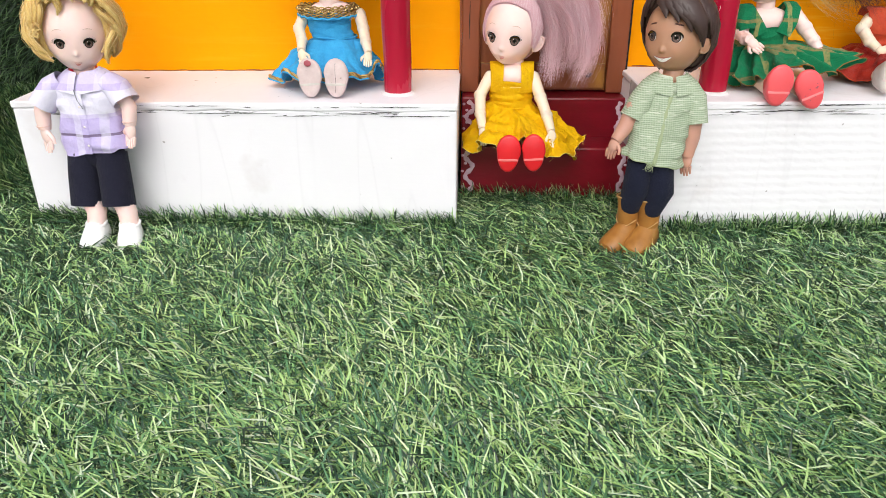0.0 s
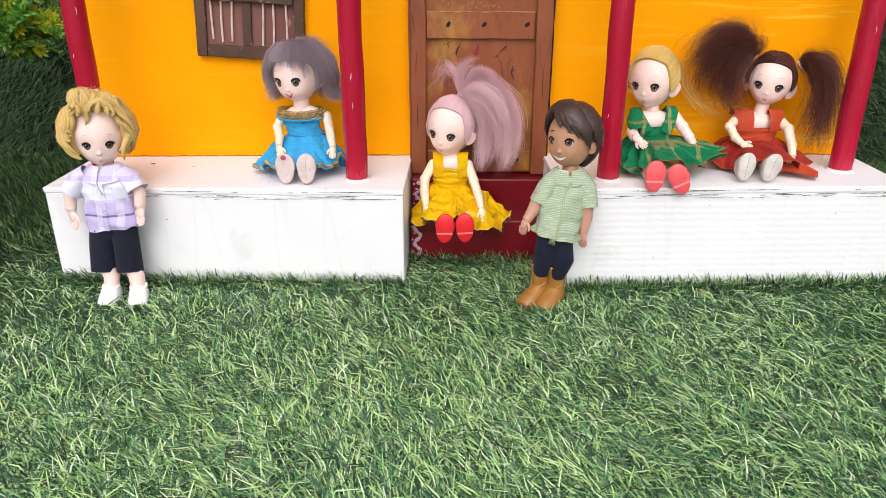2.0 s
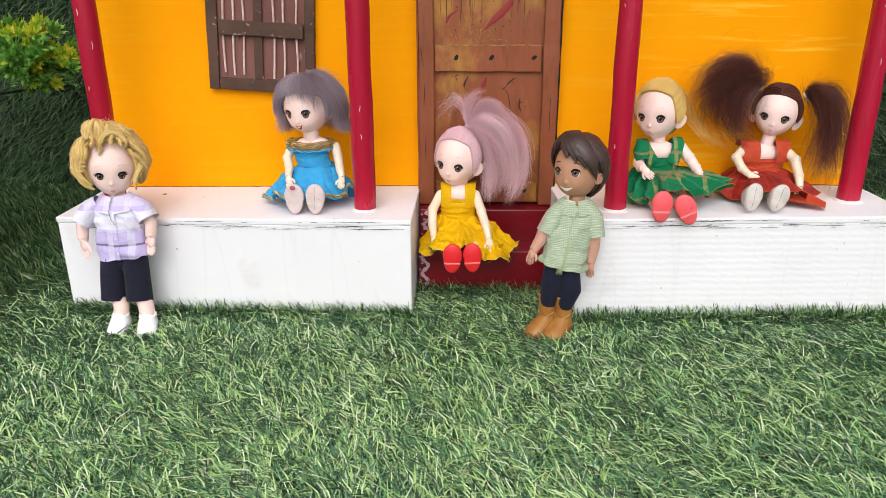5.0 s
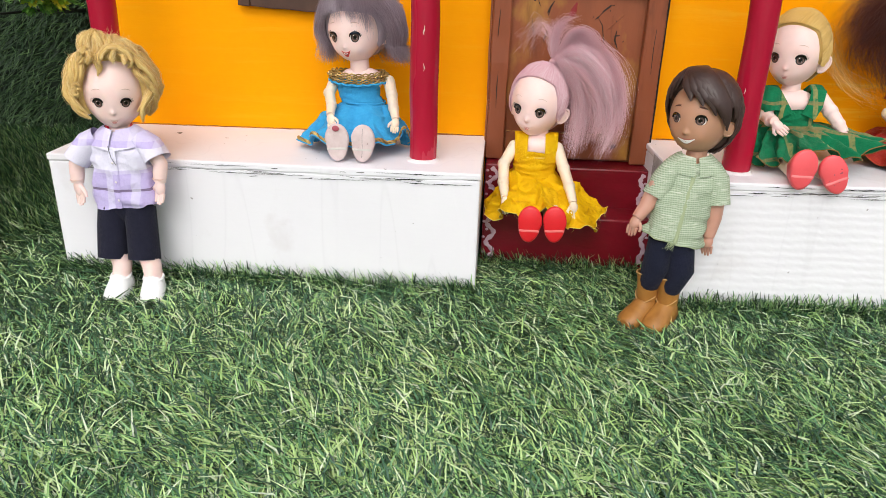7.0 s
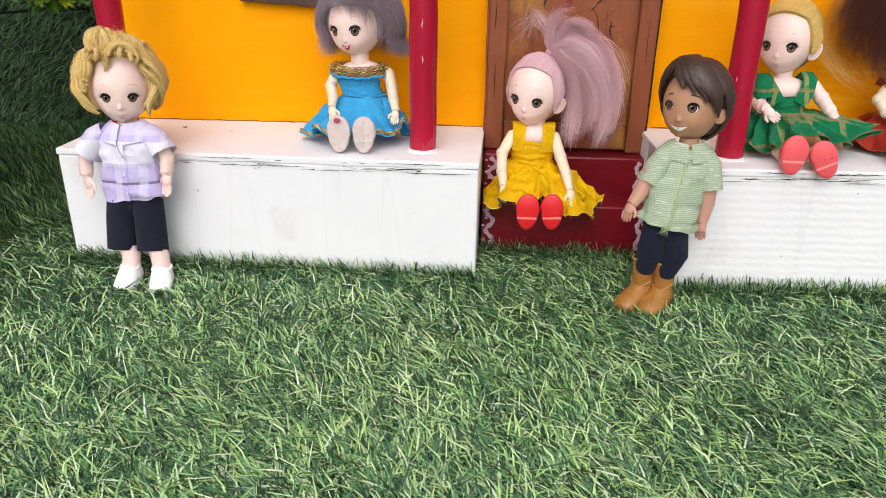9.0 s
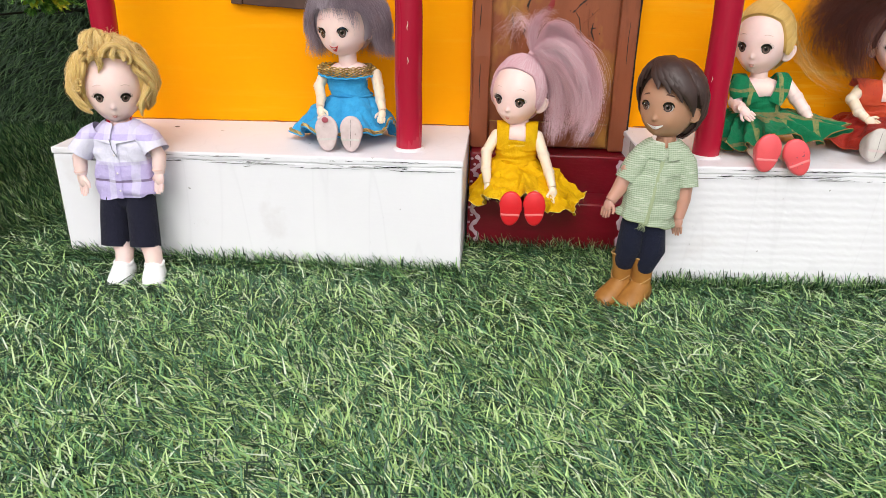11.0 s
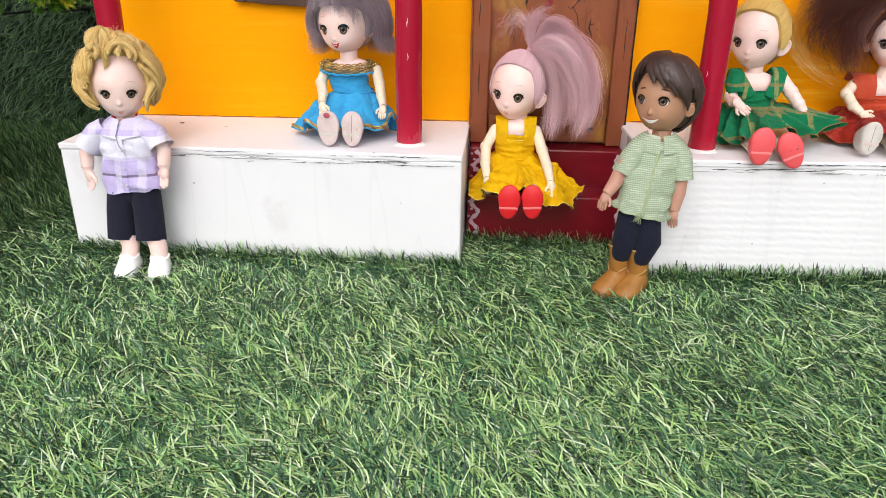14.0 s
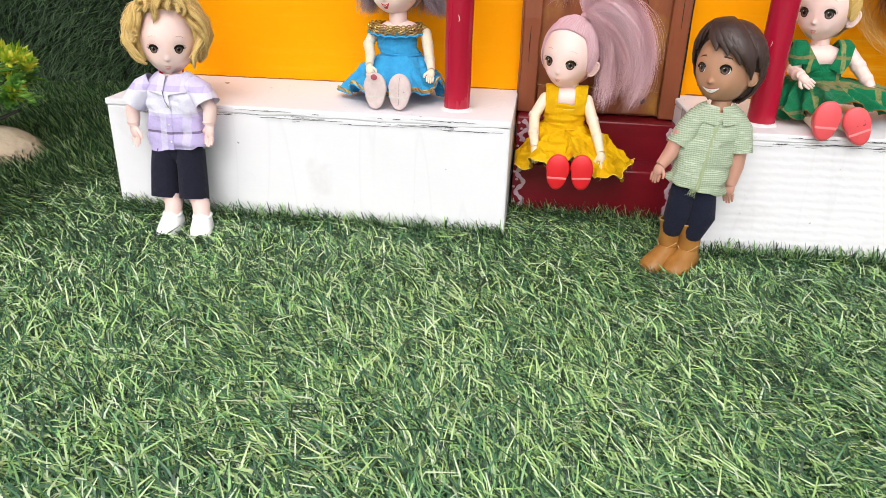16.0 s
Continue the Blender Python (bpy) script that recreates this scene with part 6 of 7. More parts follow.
    palm(sh, (-0.0545, 0.0305, 0.0960), (-0.05, -0.5, -0.85), "ivory", 0.0031, -1, (0.9, 0.3, 0), 0.2)
    done(sh, "girl_doll", (-0.076, 0.045, TOP_L), "seated doll in sky-blue dress with gold braid, grey-lilac bob", "dolls at the toy house")


def slick(hd, sh, rnd, key, line, tie, count, r=0.00028, lift=0.0022):
    """Hair combed over the skull to the tie at (lon, lat)."""
    goal = hd.on(tie[0], tie[1], lift + 0.002)
    for _ in range(count):
        lon = rnd.uniform(-180, 180)
        a = hd.on(lon, line(lon) + rnd.uniform(-1.0, 2.5), 0.0008)
        pts = []
        for s in (0, 0.16, 0.34, 0.52, 0.70, 0.86, 1.0):
            p = a.lerp(goal, s)
            q = p - hd.at
            loc = hd.turn.transposed() @ q
            lat, lo = math.degrees(math.asin(max(-1, min(1, loc.z / hd.tall / max(1e-6, Vector((loc.x, loc.y, loc.z / hd.tall)).length))))), math.degrees(math.atan2(loc.x, -loc.y))
            pts.append(hd.on(lo, lat, lift * (0.75 + 0.5 * math.sin(math.pi * s)) + rnd.uniform(0, 0.0005)))
        strand(sh, pts, r, key, 3, 0.7)
    return goal


def tail(sh, rnd, key, start, spine, spread, count, r=0.00028, frizz=0.001, ends=0.25, locks=0):
    """A tail of hair: strands follow the spine (offsets from the tie), fanning out by spread; locks: how many it falls into."""
    start = Vector(start)
    spine = [Vector(p) for p in spine]

    def gauss(k=1.0):
        return Vector((rnd.gauss(0, k), rnd.gauss(0, k), rnd.gauss(0, k)))

    def path(off, long, kink, amp, n=9):
        pts = []
        for i in range(n):
            u = i / (n - 1) * long * (len(spine) - 1)
            k = min(int(u), len(spine) - 2)
            p0, p1, p2, p3 = spine[max(k - 1, 0)], spine[k], spine[k + 1], spine[min(k + 2, len(spine) - 1)]
            t = u - k
            q = 0.5 * ((2 * p1) + (p2 - p0) * t + (2 * p0 - 5 * p1 + 4 * p2 - p3) * t * t + (3 * p1 - p0 - 3 * p2 + p3) * t ** 3)
            w = u / (len(spine) - 1)
            pts.append(start + q + off * (spread * math.sin(min(1.0, w * 2.2) * math.pi / 2)) + noise.noise_vector(kink + Vector((w * 2.6, 0, 0))) * amp * w)
        return pts
    if not locks:
        for _ in range(count):
            strand(sh, path(gauss(), 1 - ends * rnd.random() ** 2, gauss(9), frizz, 8), r, key, 3, 0.3)
        return
    for _ in range(locks):
        off, long, kink = gauss(0.85), 1 - ends * rnd.random() ** 1.5, gauss(9)
        for _ in range(max(1, count // locks)):
            strand(sh, path(off + gauss(0.42), long * (1 - 0.22 * rnd.random() ** 2), kink + gauss(0.16), frizz, 9), r * rnd.uniform(0.7, 1.3), key, 3, 0.3)


# -- seated doll in yellow with a rose ponytail --
def yellow_doll():
    sh, rnd = Shape(), random.Random(8)
    hd = Head(sh, (0.0322, 0.0540, 0.1070), 0.0166, -23, -6, 4, 1.36)
    hd.face(28, -15, 9.4, 7.2, "lip", "brow", 0.0, True, 6, (0, -45.5, 6.5, 2.2), 1.10)
    hd.ear(1, -18, 1.0), hd.ear(-1, -18, 1.0)
    line = hairline(41, -22, -46, 50, 26)
    hd.cap("rose_hair", line, 0.0013, 0.1, 4)
    tie = slick(hd, sh, rnd, "rose_hair", line, (110, 74), 2600, 0.00011, 0.0014)
    sh.ball(tie, (0.0030, 0.0030, 0.0022), "rose_hair", None, 14, 8)
    for spine, spread, count, locks in (
            (((0, 0, 0), (0.010, 0.000, 0.017), (0.022, -0.001, 0.015), (0.024, -0.002, 0.004), (0.014, -0.002, -0.003)), 0.0030, 700, 12),
            (((0, 0, 0), (0.013, 0.002, 0.008), (0.029, 0.002, -0.001), (0.038, 0.000, -0.019), (0.037, -0.002, -0.036), (0.031, -0.004, -0.050)), 0.0056, 2300, 26),
            (((0, 0, 0), (0.012, 0.001, -0.001), (0.022, 0.001, -0.013), (0.027, -0.001, -0.030), (0.025, -0.003, -0.048)), 0.0060, 2300, 26),
            (((0, 0, 0), (0.010, 0.002, -0.005), (0.016, 0.002, -0.022), (0.018, 0.000, -0.041), (0.015, -0.003, -0.062)), 0.0032, 800, 14),
            (((0, 0, 0), (0.002, 0.001, 0.012), (0.006, 0.001, 0.022), (0.014, 0.000, 0.024)), 0.0034, 240, 8)):
        tail(sh, rnd, "rose_hair", tie, spine, spread, count, 0.00008, 0.0040, 0.4, locks)
    for _ in range(90):
        side = rnd.uniform(-1, 0.4)
        tail(sh, rnd, "rose_hair", tie, ((0, 0, 0), (0.003 * side, 0.000, 0.012 + rnd.uniform(-0.003, 0.006)), (0.014 * side, -0.001, 0.020 + rnd.uniform(-0.004, 0.006)), (0.026 * side, -0.002, 0.010 + rnd.uniform(-0.008, 0.008))), 0.0010, 2, 0.00006, 0.006, 0.5)
    sh.tube([(0.0345, 0.0530, 0.0760), (0.0350, 0.0535, 0.0950)], [0.0058, 0.0048], "skin", 14)
    sh.ball((0.0330, 0.0520, 0.0790), (0.0140, 0.0090, 0.0085), "skin", None, 18, 9)
    bodice(sh, [((0.0325, 0.0520, 0.0560), 0.0132, 0.0102), ((0.0325, 0.0520, 0.0600), 0.0128, 0.0100), ((0.0325, 0.0520, 0.0660), 0.0132, 0.0101), ((0.0325, 0.0522, 0.0720), 0.0136, 0.0102), ((0.0325, 0.0522, 0.0770), 0.0139, 0.0102)], "yellow", 56, 0.0008)
    for s in (-1, 1):
        strap(sh, (0.0327, 0.0520), 0.0139, 0.0102, s * 0.0094, 0.0700, 0.0800, 0.0872, 0.0044, "yellow")
    sh.tube(ring_of((0.0325, 0.0520, 0.0605), 0.0134, 0.0104, 0.0003), 0.0007, "yellow", 5, False)
    sh.tube(ring_of((0.0325, 0.0522, 0.0735), 0.0139, 0.0105), 0.00025, "yellow_edge", 5, False)

    def hem(a):
        c, s = math.cos(a), math.sin(a)
        front = max(0.0, -s)
        z = 0.0350 + 0.0135 * front ** 2 * max(0.0, 1 - abs(c) * 1.2) + 0.0070 * math.exp(-((a - 4.00) / 0.34) ** 2) + (0.0030 * max(0.0, c) ** 4) + (0.0015 if s > 0 else 0) - 0.004 * max(0.0, 0.35 - abs(abs(c) - 0.72)) * (1 if s < 0 else 0)
        return (0.0395 + (0.0385 if c > 0 else 0.0365) * c, 0.0425 + (0.0350 if s < 0 else 0.020) * s, z)
    rim = skirt(sh, ((0.0325, 0.0520, 0.0605), 0.0132, 0.0102), hem, "yellow", 9, 0.0040, 2.0, "yellow_edge", 26, 240, "yellow", 0.0002, 0.22, 0.0034)
    for _ in range(26):
        p = rim[rnd.randrange(len(rim))]
        strand(sh, [p, p + Vector((rnd.uniform(-0.001, 0.001), -0.0005, -0.0012)), p + Vector((rnd.uniform(-0.002, 0.002), -0.0008, -0.0030))], 0.0001, "yellow_edge")
    sole(sh, (0.0297, -0.0030, 0.0452), 0.0072, 0.0112, "sole_red", "sole_red_line", 0, 2, -3)
    sole(sh, (0.0443, -0.0030, 0.0458), 0.0070, 0.0112, "sole_red", "sole_red_line", 0, -2, -3)
    for x in (0.0297, 0.0443):
        sh.tube([(x, 0.008, 0.0440), (x, 0.040, 0.0440)], [0.0050, 0.0064], "ivory", 12)
    limb(sh, [(0.0190, 0.0500, 0.0785), (0.0130, 0.0450, 0.0680), (0.0132, 0.0355, 0.0585), (0.0148, 0.0265, 0.0515)], [0.0038, 0.0036, 0.0033, 0.0025], "ivory")
    palm(sh, (0.0149, 0.0260, 0.0510), (0.15, -0.35, -0.9), "ivory", 0.0036, 1, (0.9, -0.3, 0), 0.1)
    limb(sh, [(0.0462, 0.0500, 0.0785), (0.0508, 0.0445, 0.0670), (0.0545, 0.0350, 0.0580), (0.0568, 0.0260, 0.0505)], [0.0038, 0.0036, 0.0033, 0.0025], "ivory")
    palm(sh, (0.0569, 0.0255, 0.0500), (0.2, -0.3, -0.9), "ivory", 0.0036, -1, (0.9, 0.3, 0), 0.1)
    done(sh, "girl_doll", (0.034, 0.050, 0.034), "seated doll in mustard-yellow dress, scarlet soles, dusty rose ponytail", "dolls at the toy house")


# -- seated doll in green with fair hair tied back --
def green_doll():
    sh, rnd = Shape(), random.Random(10)
    hd = Head(sh, (0.1838, 0.0600, 0.1425), 0.0163, -35, -7, -1, 1.34)
    hd.face(28, -15, 9.4, 7.2, "lip", "brow", 0.0, True, 6, (0, -45.5, 6.5, 2.2), 1.10)
    hd.ear(1, -18, 1.05), hd.ear(-1, -18, 1.0)
    line = hairline(40, -18, -46, 50, 26)
    hd.cap("gold_hair", line, 0.0020, 0.1, 4)
    slick(hd, sh, rnd, "gold_hair", line, (150, 40), 2600, 0.00011, 0.0024)
    tail(sh, rnd, "gold_hair", hd.on(150, 40, 0.003), ((0, 0, 0), (0.006, 0.006, -0.004), (0.014, 0.008, -0.020), (0.026, 0.004, -0.036), (0.044, 0.000, -0.042)), 0.0030, 60, 0.00007, 0.010, 0.4)
    sh.tube([(0.1850, 0.0580, 0.1080), (0.1848, 0.0585, 0.1300)], [0.0060, 0.0049], "skin", 14)
    sh.ball((0.1855, 0.0570, 0.1120), (0.0150, 0.0088, 0.0085), "skin", None, 18, 9)
    bodice(sh, [((0.1870, 0.0555, 0.0955), 0.0142, 0.0105), ((0.1870, 0.0555, 0.0995), 0.0136, 0.0103), ((0.1868, 0.0558, 0.1040), 0.0140, 0.0105), ((0.1866, 0.0560, 0.1095), 0.0146, 0.0106)], "green")
    for pts in (((0.1800, 0.0445, 0.1060), (0.1762, 0.0455, 0.1120), (0.1728, 0.0500, 0.1185), (0.1725, 0.0570, 0.1215), (0.1740, 0.0650, 0.1150)), ((0.1930, 0.0445, 0.1060), (0.1962, 0.0455, 0.1130), (0.1985, 0.0500, 0.1205), (0.1985, 0.0570, 0.1230), (0.1960, 0.0650, 0.1150))):
        sh.tube(pts, [(0.0042, 0.0006)] * 5, "green", 10, True, (1, -0.2, 0.1))
    # the sleeve that has slipped down the arm
    sh.tube([(0.1725, 0.0520, 0.1195), (0.1700, 0.0480, 0.1140), (0.1710, 0.0440, 0.1075)], [(0.0050, 0.0044), (0.0056, 0.0050), (0.0050, 0.0048)], "green", 16, False)

    def hem(a):
        c, s = math.cos(a), math.sin(a)
        z = 0.0800 + 0.0150 * max(0.0, -s) ** 2 * max(0.0, 1 - abs(c + 0.1) * 1.3)
        if c > 0:
            z += 0.012 * c ** 2 * (0.5 - 0.5 * s) + 0.004 * c
        return (0.1890 + (0.0450 if c > 0 else 0.0305) * c, 0.0460 + (0.037 if s < 0 else 0.034) * s, z)
    skirt(sh, ((0.1870, 0.0555, 0.0998), 0.0140, 0.0106), hem, "green", 17, 0.0068, 0.4, "gold_dark", 24, 300, "green", 0.0003, 0.35, 0.0018, TOP_R + 0.001)
    sole(sh, (0.1765, -0.0060, 0.0868), 0.0074, 0.0114, "sole_coral", "sole_coral_line", 0, 3, -3)
    sole(sh, (0.1935, -0.0060, 0.0848), 0.0074, 0.0114, "sole_coral", "sole_coral_line", 0, -24, -3)
    for k in range(9):
        sh.ball((0.1935 + rnd.uniform(-0.004, 0.005), -0.0062, 0.0848 + rnd.uniform(-0.008, 0.004)), (rnd.uniform(0.0002, 0.0006), 0.0002, rnd.uniform(0.0002, 0.0005)), "stain", None, 6, 4)
    for x, x1 in ((0.1765, 0.1800), (0.1935, 0.1925)):
        sh.tube([(x, 0.006, 0.0825), (x1, 0.045, 0.0815)], [0.0046, 0.0046], "ivory", 12)
    limb(sh, [(0.1715, 0.0530, 0.1140), (0.1688, 0.0450, 0.1060), (0.1690, 0.0380, 0.1045), (0.1698, 0.0330, 0.1050)], [0.0042, 0.0039, 0.0035, 0.0028], "skin")
    palm(sh, (0.1700, 0.0330, 0.1040), (0.55, -0.35, -0.45), "skin", 0.0036, -1, (0.2, 0.3, 0.9), 0.3)
    limb(sh, [(0.2010, 0.0540, 0.1165), (0.2070, 0.0490, 0.1090), (0.2115, 0.0445, 0.1025), (0.2145, 0.0415, 0.0980)], [0.0044, 0.0041, 0.0036, 0.0028], "skin")
    palm(sh, (0.2147, 0.0412, 0.0975), (0.45, -0.25, -0.8), "skin", 0.0034, -1, (0.8, 0.4, 0.2), 0.1)
    done(sh, "girl_doll", (0.187, 0.050, TOP_R), "seated doll in green and gold brocade, coral soles, fair tied-back hair", "dolls at the toy house")


# -- seated doll in rust red with two dark pigtails --
def red_doll():
    sh, rnd = Shape(), random.Random(12)
    hd = Head(sh, (0.2758, 0.0715, 0.1408), 0.0162, -23, -6, 7, 1.22)
    hd.face(28, -15, 9.4, 7.8, "lip", "brow", 0.0, True, 7, (0, -45.5, 6.5, 2.4), 1.10)
    hd.ear(1, -20, 1.1), hd.ear(-1, -20, 1.0)
    line = hairline(39, -16, -46, 54, 22)
    hd.cap("brown_hair", line, 0.0014, 0.1, 4)
    for side, lon in ((-1, -76), (1, 88)):
        goal = hd.on(lon, 34, 0.0035)
        for _ in range(900):
            at = rnd.uniform(0, 1)
            root = hd.on(side * rnd.uniform(0.5, 3), 40 + 130 * at if at < 0.38 else 90 - 0.1, 0.001) if at < 0.38 else hd.on(side * rnd.uniform(4, 176), line(side * rnd.uniform(4, 176)) + 1, 0.001)
            if at >= 0.38:
                lo = side * rnd.uniform(4, 176)
                root = hd.on(lo, line(lo) + rnd.uniform(-1, 2), 0.0008)
            pts = []
            for s in (0, 0.2, 0.4, 0.6, 0.8, 1.0):
                p = root.lerp(goal, s)
                loc = hd.turn.transposed() @ (p - hd.at)
                v = Vector((loc.x, loc.y, loc.z / hd.tall))
                pts.append(hd.on(math.degrees(math.atan2(loc.x, -loc.y)), math.degrees(math.asin(max(-1, min(1, v.z / max(1e-6, v.length))))), 0.0011 + 0.0010 * math.sin(math.pi * s) + rnd.uniform(0, 0.0003)))
            strand(sh, pts, 0.00014, "brown_hair", 3, 0.7)
        out = (goal - hd.at).normalized()
        t1 = out.orthogonal().normalized()
        t2 = out.cross(t1)
        sh.tube([goal + out * 0.001 + (t1 * math.cos(a) + t2 * math.sin(a)) * 0.0033 for a in (2 * math.pi * k / 18 for k in range(19))], 0.0009, "band", 6, False)
        if side < 0:
            heaps = ((((0, 0, 0), (-0.009, -0.002, 0.012), (-0.024, -0.004, 0.013), (-0.037, -0.006, -0.002), (-0.036, -0.010, -0.022)), 0.0062, 1300, 34),
                     (((0, 0, 0), (-0.009, -0.003, 0.004), (-0.018, -0.005, -0.006), (-0.020, -0.010, -0.022), (-0.012, -0.014, -0.036)), 0.0056, 900, 24),
                     (((0, 0, 0), (-0.010, -0.002, 0.017), (-0.028, -0.003, 0.018), (-0.044, -0.005, 0.006), (-0.050, -0.006, -0.006)), 0.0036, 240, 8))
        else:
            heaps = ((((0, 0, 0), (0.009, -0.004, 0.003), (0.016, -0.008, -0.008), (0.017, -0.012, -0.030), (0.009, -0.016, -0.056)), 0.0054, 1300, 30),
                     (((0, 0, 0), (0.011, -0.004, 0.003), (0.021, -0.008, -0.012), (0.024, -0.011, -0.036), (0.022, -0.014, -0.058)), 0.0038, 400, 10))
        for spine, spread, count, locks in heaps:
            tail(sh, rnd, "brown_hair", goal, spine, spread, count, 0.00010, 0.0120, 0.6, locks)
            tail(sh, rnd, "brown_hair", goal, spine, spread * 1.35, count // 3, 0.00005, 0.016, 0.6)
    sh.tube([(0.2690, 0.0690, 0.1050), (0.2735, 0.0700, 0.1280)], [0.0056, 0.0045], "skin", 14)
    sh.ball((0.2685, 0.0680, 0.1085), (0.0158, 0.0086, 0.0080), "skin", None, 18, 9)
    bodice(sh, [((0.2680, 0.0665, 0.0925), 0.0166, 0.0108), ((0.2680, 0.0665, 0.0970), 0.0160, 0.0105), ((0.2682, 0.0668, 0.1015), 0.0164, 0.0106), ((0.2684, 0.0670, 0.1065), 0.0172, 0.0107)], "rust")
    sh.tube(ring_of((0.2682, 0.0668, 0.1050), 0.0158, 0.0108, 0.0003), 0.0006, "rust", 6, False)
    for s in (-1, 1):
        strap(sh, (0.2686, 0.0670), 0.0176, 0.0110, s * 0.0122, 0.1040, 0.1120, 0.1190, 0.0068, "rust")

    def hem(a):
        c, s = math.cos(a), math.sin(a)
        z = 0.0800 + 0.0135 * max(0.0, -s) ** 2 * max(0.0, 1 - abs(c) * 1.2)
        return (0.2660 + (0.0385 if c > 0 else 0.0330) * c, 0.0560 + (0.032 if s < 0 else 0.033) * s, z)
    skirt(sh, ((0.2680, 0.0665, 0.0970), 0.0150, 0.0106), hem, "crimson", 7, 0.0042, 3.0, "rust", 22, 240, "wine", 0.0004, 0.5, 0.0014, TOP_R + 0.001)
    # the panel of skirt lying out beside her, and the rucked front edge
    rows = []
    for i in range(10):
        u = i / 9
        back, fore = Vector((0.2760, 0.0600, 0.0900)).lerp(Vector((0.3050, 0.0300, 0.0782)), u), Vector((0.2720, 0.0300, 0.0830)).lerp(Vector((0.2990, 0.0170, 0.0780)), u)
        rows.append([back.lerp(fore, v) + Vector((0, 0, 0.0022 * math.sin(v * 5 + u * 2) * (1 - 0.5 * u) + 0.0015)) for v in (k / 8 for k in range(9))])
    sh.grid(rows, "rust", False)
    sole(sh, (0.2450, 0.0110, 0.0895), 0.0064, 0.0102, "sole_grey", "sole_pink", 3, 8, -4, "soot")
    sole(sh, (0.2632, 0.0110, 0.0890), 0.0064, 0.0102, "sole_grey", "sole_pink", -3, 16, -4, "soot")
    for x, x1 in ((0.2455, 0.2580), (0.2650, 0.2720)):
        sh.tube([(x, 0.022, 0.0845), (x1, 0.055, 0.0820)], [0.0046, 0.0048], "ivory", 12)
    limb(sh, [(0.2530, 0.0670, 0.1120), (0.2455, 0.0580, 0.1075), (0.2480, 0.0510, 0.1010), (0.2520, 0.0470, 0.0975)], [0.0038, 0.0036, 0.0032, 0.0025], "ivory")
    palm(sh, (0.2523, 0.0468, 0.0972), (0.8, -0.3, -0.4), "ivory", 0.0032, 1, (0.3, 0.2, 0.9), 0.1)
    limb(sh, [(0.2850, 0.0660, 0.1110), (0.2890, 0.0560, 0.1060), (0.2895, 0.0470, 0.0965), (0.2890, 0.0410, 0.0890)], [0.0040, 0.0038, 0.0033, 0.0026], "ivory")
    palm(sh, (0.2889, 0.0405, 0.0885), (-0.1, -0.4, -0.85), "ivory", 0.0033, -1, (0.9, 0.3, 0), 0.1)
    done(sh, "girl_doll", (0.268, 0.060, TOP_R), "seated doll in rust-red satin dress with two dark brown pigtails", "dolls at the toy house")


curly_boy()
booted_boy()
blue_doll()
yellow_doll()
green_doll()
red_doll()

# ---- artificial shrubs and the stone ----


def leaf(sh, at, way, side, long, wide, key):
    """A toothed leaflet, folded along its rib and bent over."""
    at, d, s = Vector(at), Vector(way), Vector(side)
    up = d.cross(s).normalized()
    left, mid, right = [], [], []
    for k in range(8):
        u = k / 7
        w = wide * (0.10 + math.sin(math.pi * min(1.0, 0.06 + 0.94 * u ** 0.8))) * (1.28 if k % 2 else 0.72) * (0.12 if k in (0, 7) else 1.0)
        p = at + d * long * u - up * (long * 0.16 * u * u)
        tooth = d * (long * 0.07 if k % 2 else 0.0)
        left.append(p + s * w + tooth + up * w * 0.30), mid.append(p), right.append(p - s * w + tooth + up * w * 0.30)
    sh.grid([left, mid, right], key, False)


def rosette(sh, rnd, at, axis, r, key, count=22):
    """A tuft of pointed leaflets opening from one bud."""
    ax = Vector(axis).normalized()
    a = ax.orthogonal().normalized()
    b = ax.cross(a)
    for k in range(count):
        t, spread = k * 2.4 + rnd.uniform(-0.3, 0.3), 0.25 + 1.15 * (k / count)
        d = (ax * math.cos(spread) + (a * math.cos(t) + b * math.sin(t)) * math.sin(spread)).normalized()
        s = d.cross(ax)
        s = s.normalized() if s.length > 1e-5 else a
        leaf(sh, Vector(at), d, s, r * rnd.uniform(0.75, 1.1), r * 0.16, key)


def frond(sh, rnd, at, way, long, key, stem):
    """A fern-like spray with leaflets on both sides."""
    at, d = Vector(at), Vector(way).normalized()
    s = d.cross(Vector((0, 0, 1)))
    s = s.normalized() if s.length > 1e-4 else Vector((1, 0, 0))
    pts = [at + d * long * u + Vector((0, 0, -long * 0.25 * u * u)) for u in (0, 0.25, 0.5, 0.75, 1)]
    sh[1].tube(pts, [0.0006, 0.0005, 0.0004, 0.0003, 0.0002], stem, 4)
    for k in range(9):
        u = 0.2 + 0.8 * k / 8
        p = at + d * long * u + Vector((0, 0, -long * 0.25 * u * u))
        for q in (-1, 1):
            w = (d * 0.7 + s * q * 0.8 + Vector((0, 0, rnd.uniform(-0.2, 0.2)))).normalized()
            leaf(sh[0], p, w, w.cross(Vector((0, 0, 1))).normalized(), long * 0.36 * (1.1 - 0.5 * u), long * 0.075, key)


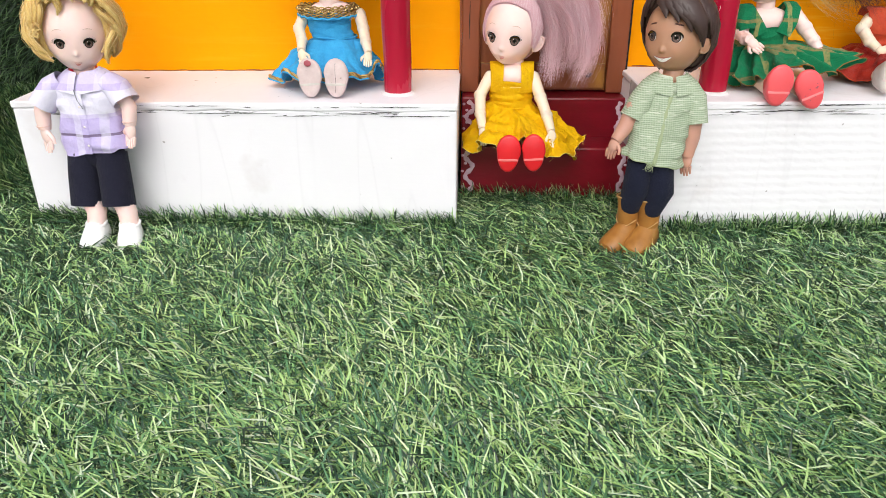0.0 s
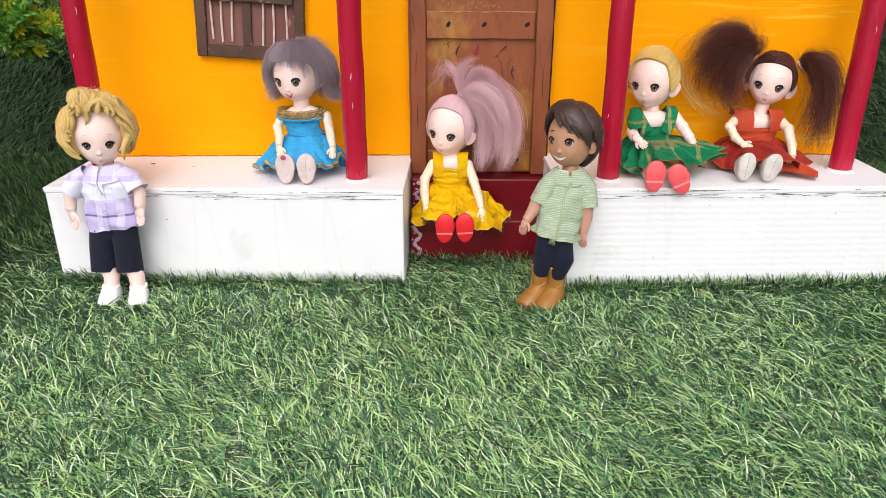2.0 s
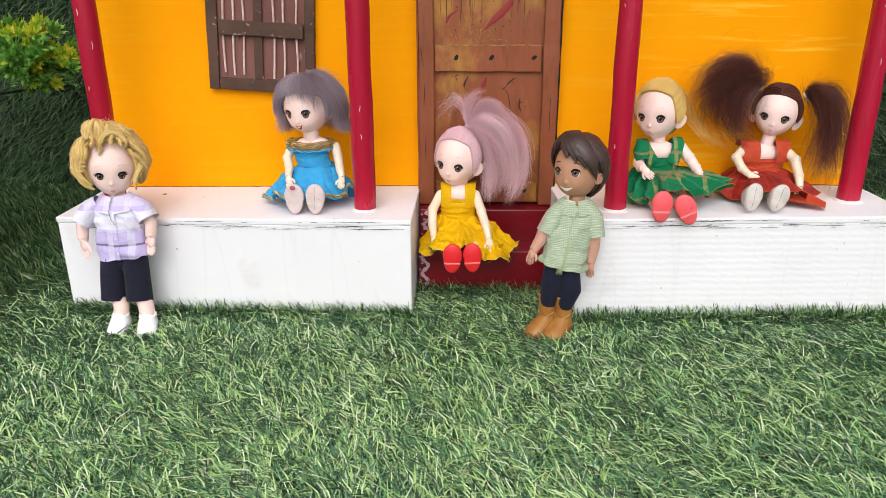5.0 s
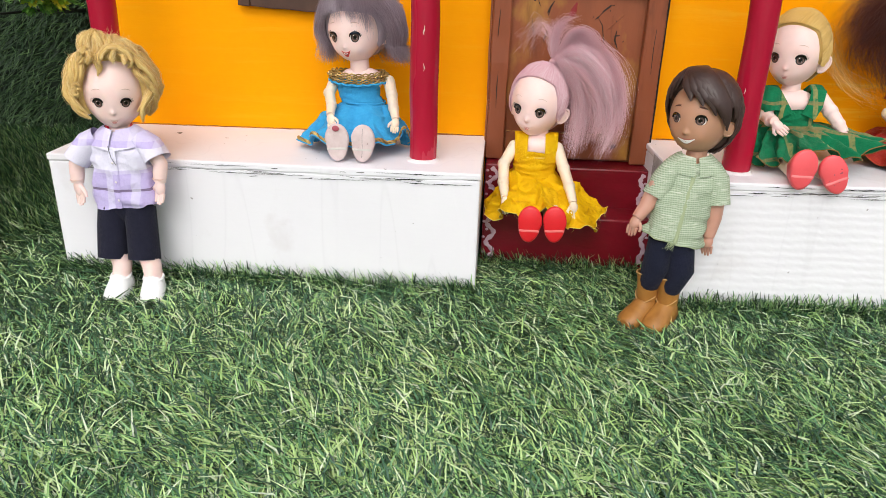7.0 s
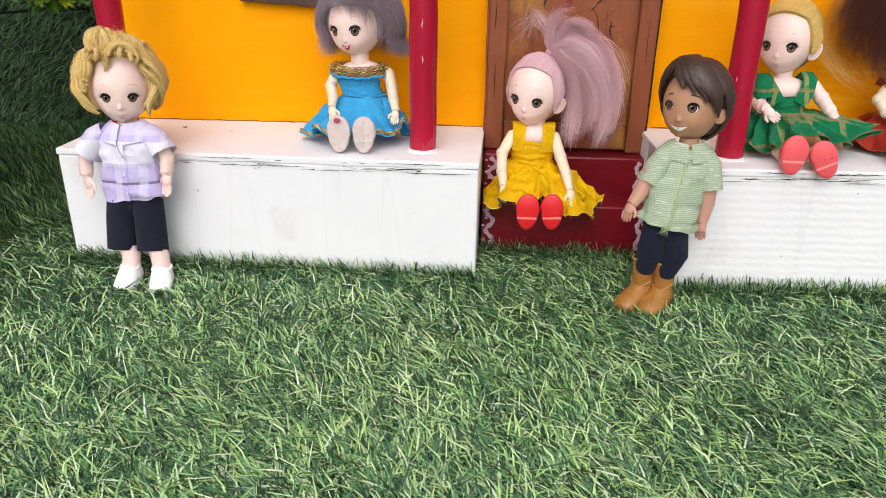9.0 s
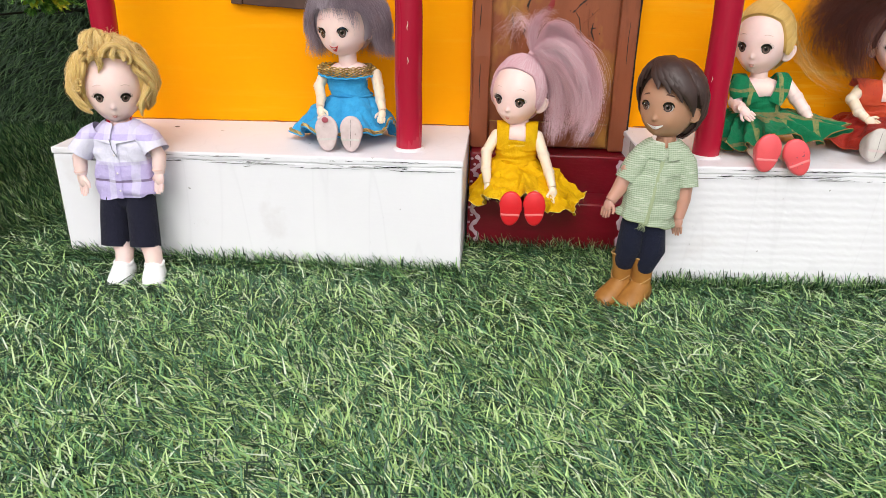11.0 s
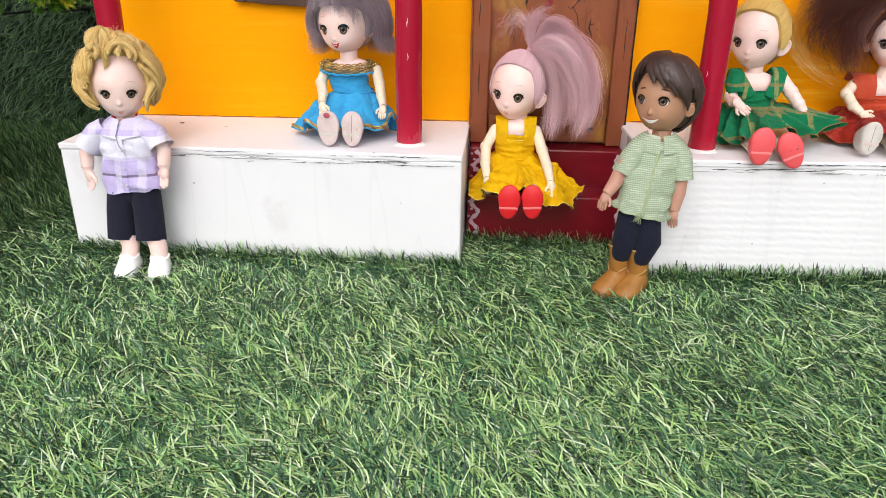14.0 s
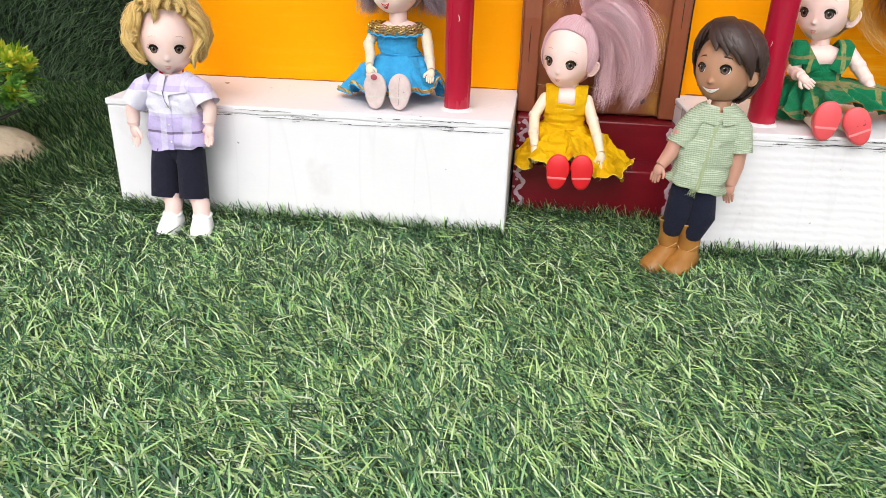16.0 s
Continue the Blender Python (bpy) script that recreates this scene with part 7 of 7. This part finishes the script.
def shrub(base, centre, radii, tufts, fronds, seed, label, branches):
    rnd = random.Random(seed)
    ob = tagged(placed(new("artificial_shrub"), base), label, "plant", "artificial shrubs")
    tips, greens, stems = Shape(), Shape(), Shape()
    c = Vector(centre)
    for pts, r in branches:
        stems.tube(pts, [r * (1 - 0.5 * k / (len(pts) - 1)) for k in range(len(pts))], "twig", 7)
    hub = Vector(branches[0][0][-1])
    for k in range(tufts):
        v = Vector((rnd.gauss(0, 1), rnd.gauss(0, 1), rnd.gauss(0, 1))).normalized() * rnd.uniform(0.45, 1.0)
        p = c + Vector((v.x * radii[0], v.y * radii[1], v.z * radii[2]))
        out = (p - c).normalized() + Vector((0, -0.5, 0.55))
        bright = rnd.random() < 0.56 + 0.45 * max(-0.6, v.z)
        rosette(tips if bright else greens, rnd, p, out, rnd.uniform(0.008, 0.0135), "leaf" if bright else "deep", 17)
        stems.tube([hub.lerp(c, 0.5) + Vector((rnd.uniform(-1, 1), rnd.uniform(-1, 1), rnd.uniform(-0.5, 0.5))) * radii[2] * 0.3, c.lerp(p, 0.5), p], [0.0009, 0.0007, 0.0005], "deep", 4)
    for k in range(fronds):
        a = rnd.uniform(0, 6.28)
        p = c + Vector((radii[0] * 0.6 * math.cos(a), radii[1] * 0.6 * math.sin(a), rnd.uniform(-0.7, 0.1) * radii[2]))
        frond((greens, stems), rnd, p, (math.cos(a), math.sin(a) - 0.3, rnd.uniform(-0.3, 0.5)), rnd.uniform(0.016, 0.026), "deep", "deep")
    for name, s in (("bright_foliage", tips), ("foliage", greens), ("stem_framework", stems)):
        o = s.build(name, base)
        o.parent = ob
        o.location = (0, 0, 0)
        tagged(o, '', '', '', 'stuff' if 'foliage' in name else '')
    return ob


shrub((-0.415, 0.334, 0.125), (-0.398, 0.205, 0.170), (0.064, 0.040, 0.036), 120, 18, 5, "yellow-green plastic shrub sprig fixed to the upright turf",
      (([(-0.415, 0.334, 0.125), (-0.405, 0.27, 0.132), (-0.392, 0.215, 0.146)], 0.0022), ([(-0.405, 0.27, 0.132), (-0.385, 0.23, 0.132), (-0.352, 0.205, 0.136), (-0.330, 0.20, 0.152)], 0.0013), ([(-0.405, 0.27, 0.132), (-0.43, 0.23, 0.130), (-0.47, 0.205, 0.128)], 0.0014)))
shrub((-0.450, 0.095, 0.018), (-0.432, 0.098, 0.060), (0.050, 0.034, 0.026), 84, 22, 9, "low yellow-green plastic shrub standing on a beige stone",
      (([(-0.450, 0.095, 0.018), (-0.450, 0.094, 0.032), (-0.446, 0.097, 0.054)], 0.0024), ([(-0.474, 0.084, 0.028), (-0.444, 0.084, 0.028), (-0.410, 0.084, 0.029), (-0.392, 0.086, 0.037)], 0.0022), ([(-0.450, 0.092, 0.028), (-0.424, 0.090, 0.042), (-0.400, 0.090, 0.060)], 0.0012)))


def stone(at, r, seed):
    """A smooth pumice with round pits."""
    rnd = random.Random(seed)
    pits = []
    for _ in range(46):
        v = Vector((rnd.gauss(0, 1), rnd.gauss(0, 1), abs(rnd.gauss(0.4, 0.6)))).normalized()
        pits.append((v, rnd.uniform(0.045, 0.085)))
    bm = bmesh.new()
    bmesh.ops.create_icosphere(bm, subdivisions=6, radius=1.0)
    for v in bm.verts:
        n = v.co.normalized()
        d = 1 + 0.05 * noise.noise(n * 2.2 + Vector((seed, 0, 0))) + 0.012 * noise.noise(n * 9)
        for p, w in pits:
            a = (n - p).length
            if a < w * 1.6:
                d -= 0.035 * max(0.0, 1 - (a / w) ** 2) - 0.006 * math.exp(-((a - w * 1.15) / (w * 0.3)) ** 2)
        z = n.z if n.z > -0.25 else -0.25 + (n.z + 0.25) * 0.1
        v.co = Vector((n.x * r[0] * d, n.y * r[1] * d, z * r[2] * d))
    for f in bm.faces:
        f.smooth = True
    me = bpy.data.meshes.new("stone")
    bm.to_mesh(me)
    bm.free()
    me.materials.append(M["stone"])
    return tagged(placed(new("stone", me), at), "beige pitted pumice stone lying on the turf", "stone")


stone((-0.432, 0.080, -0.001), (0.053, 0.040, 0.025), 3)
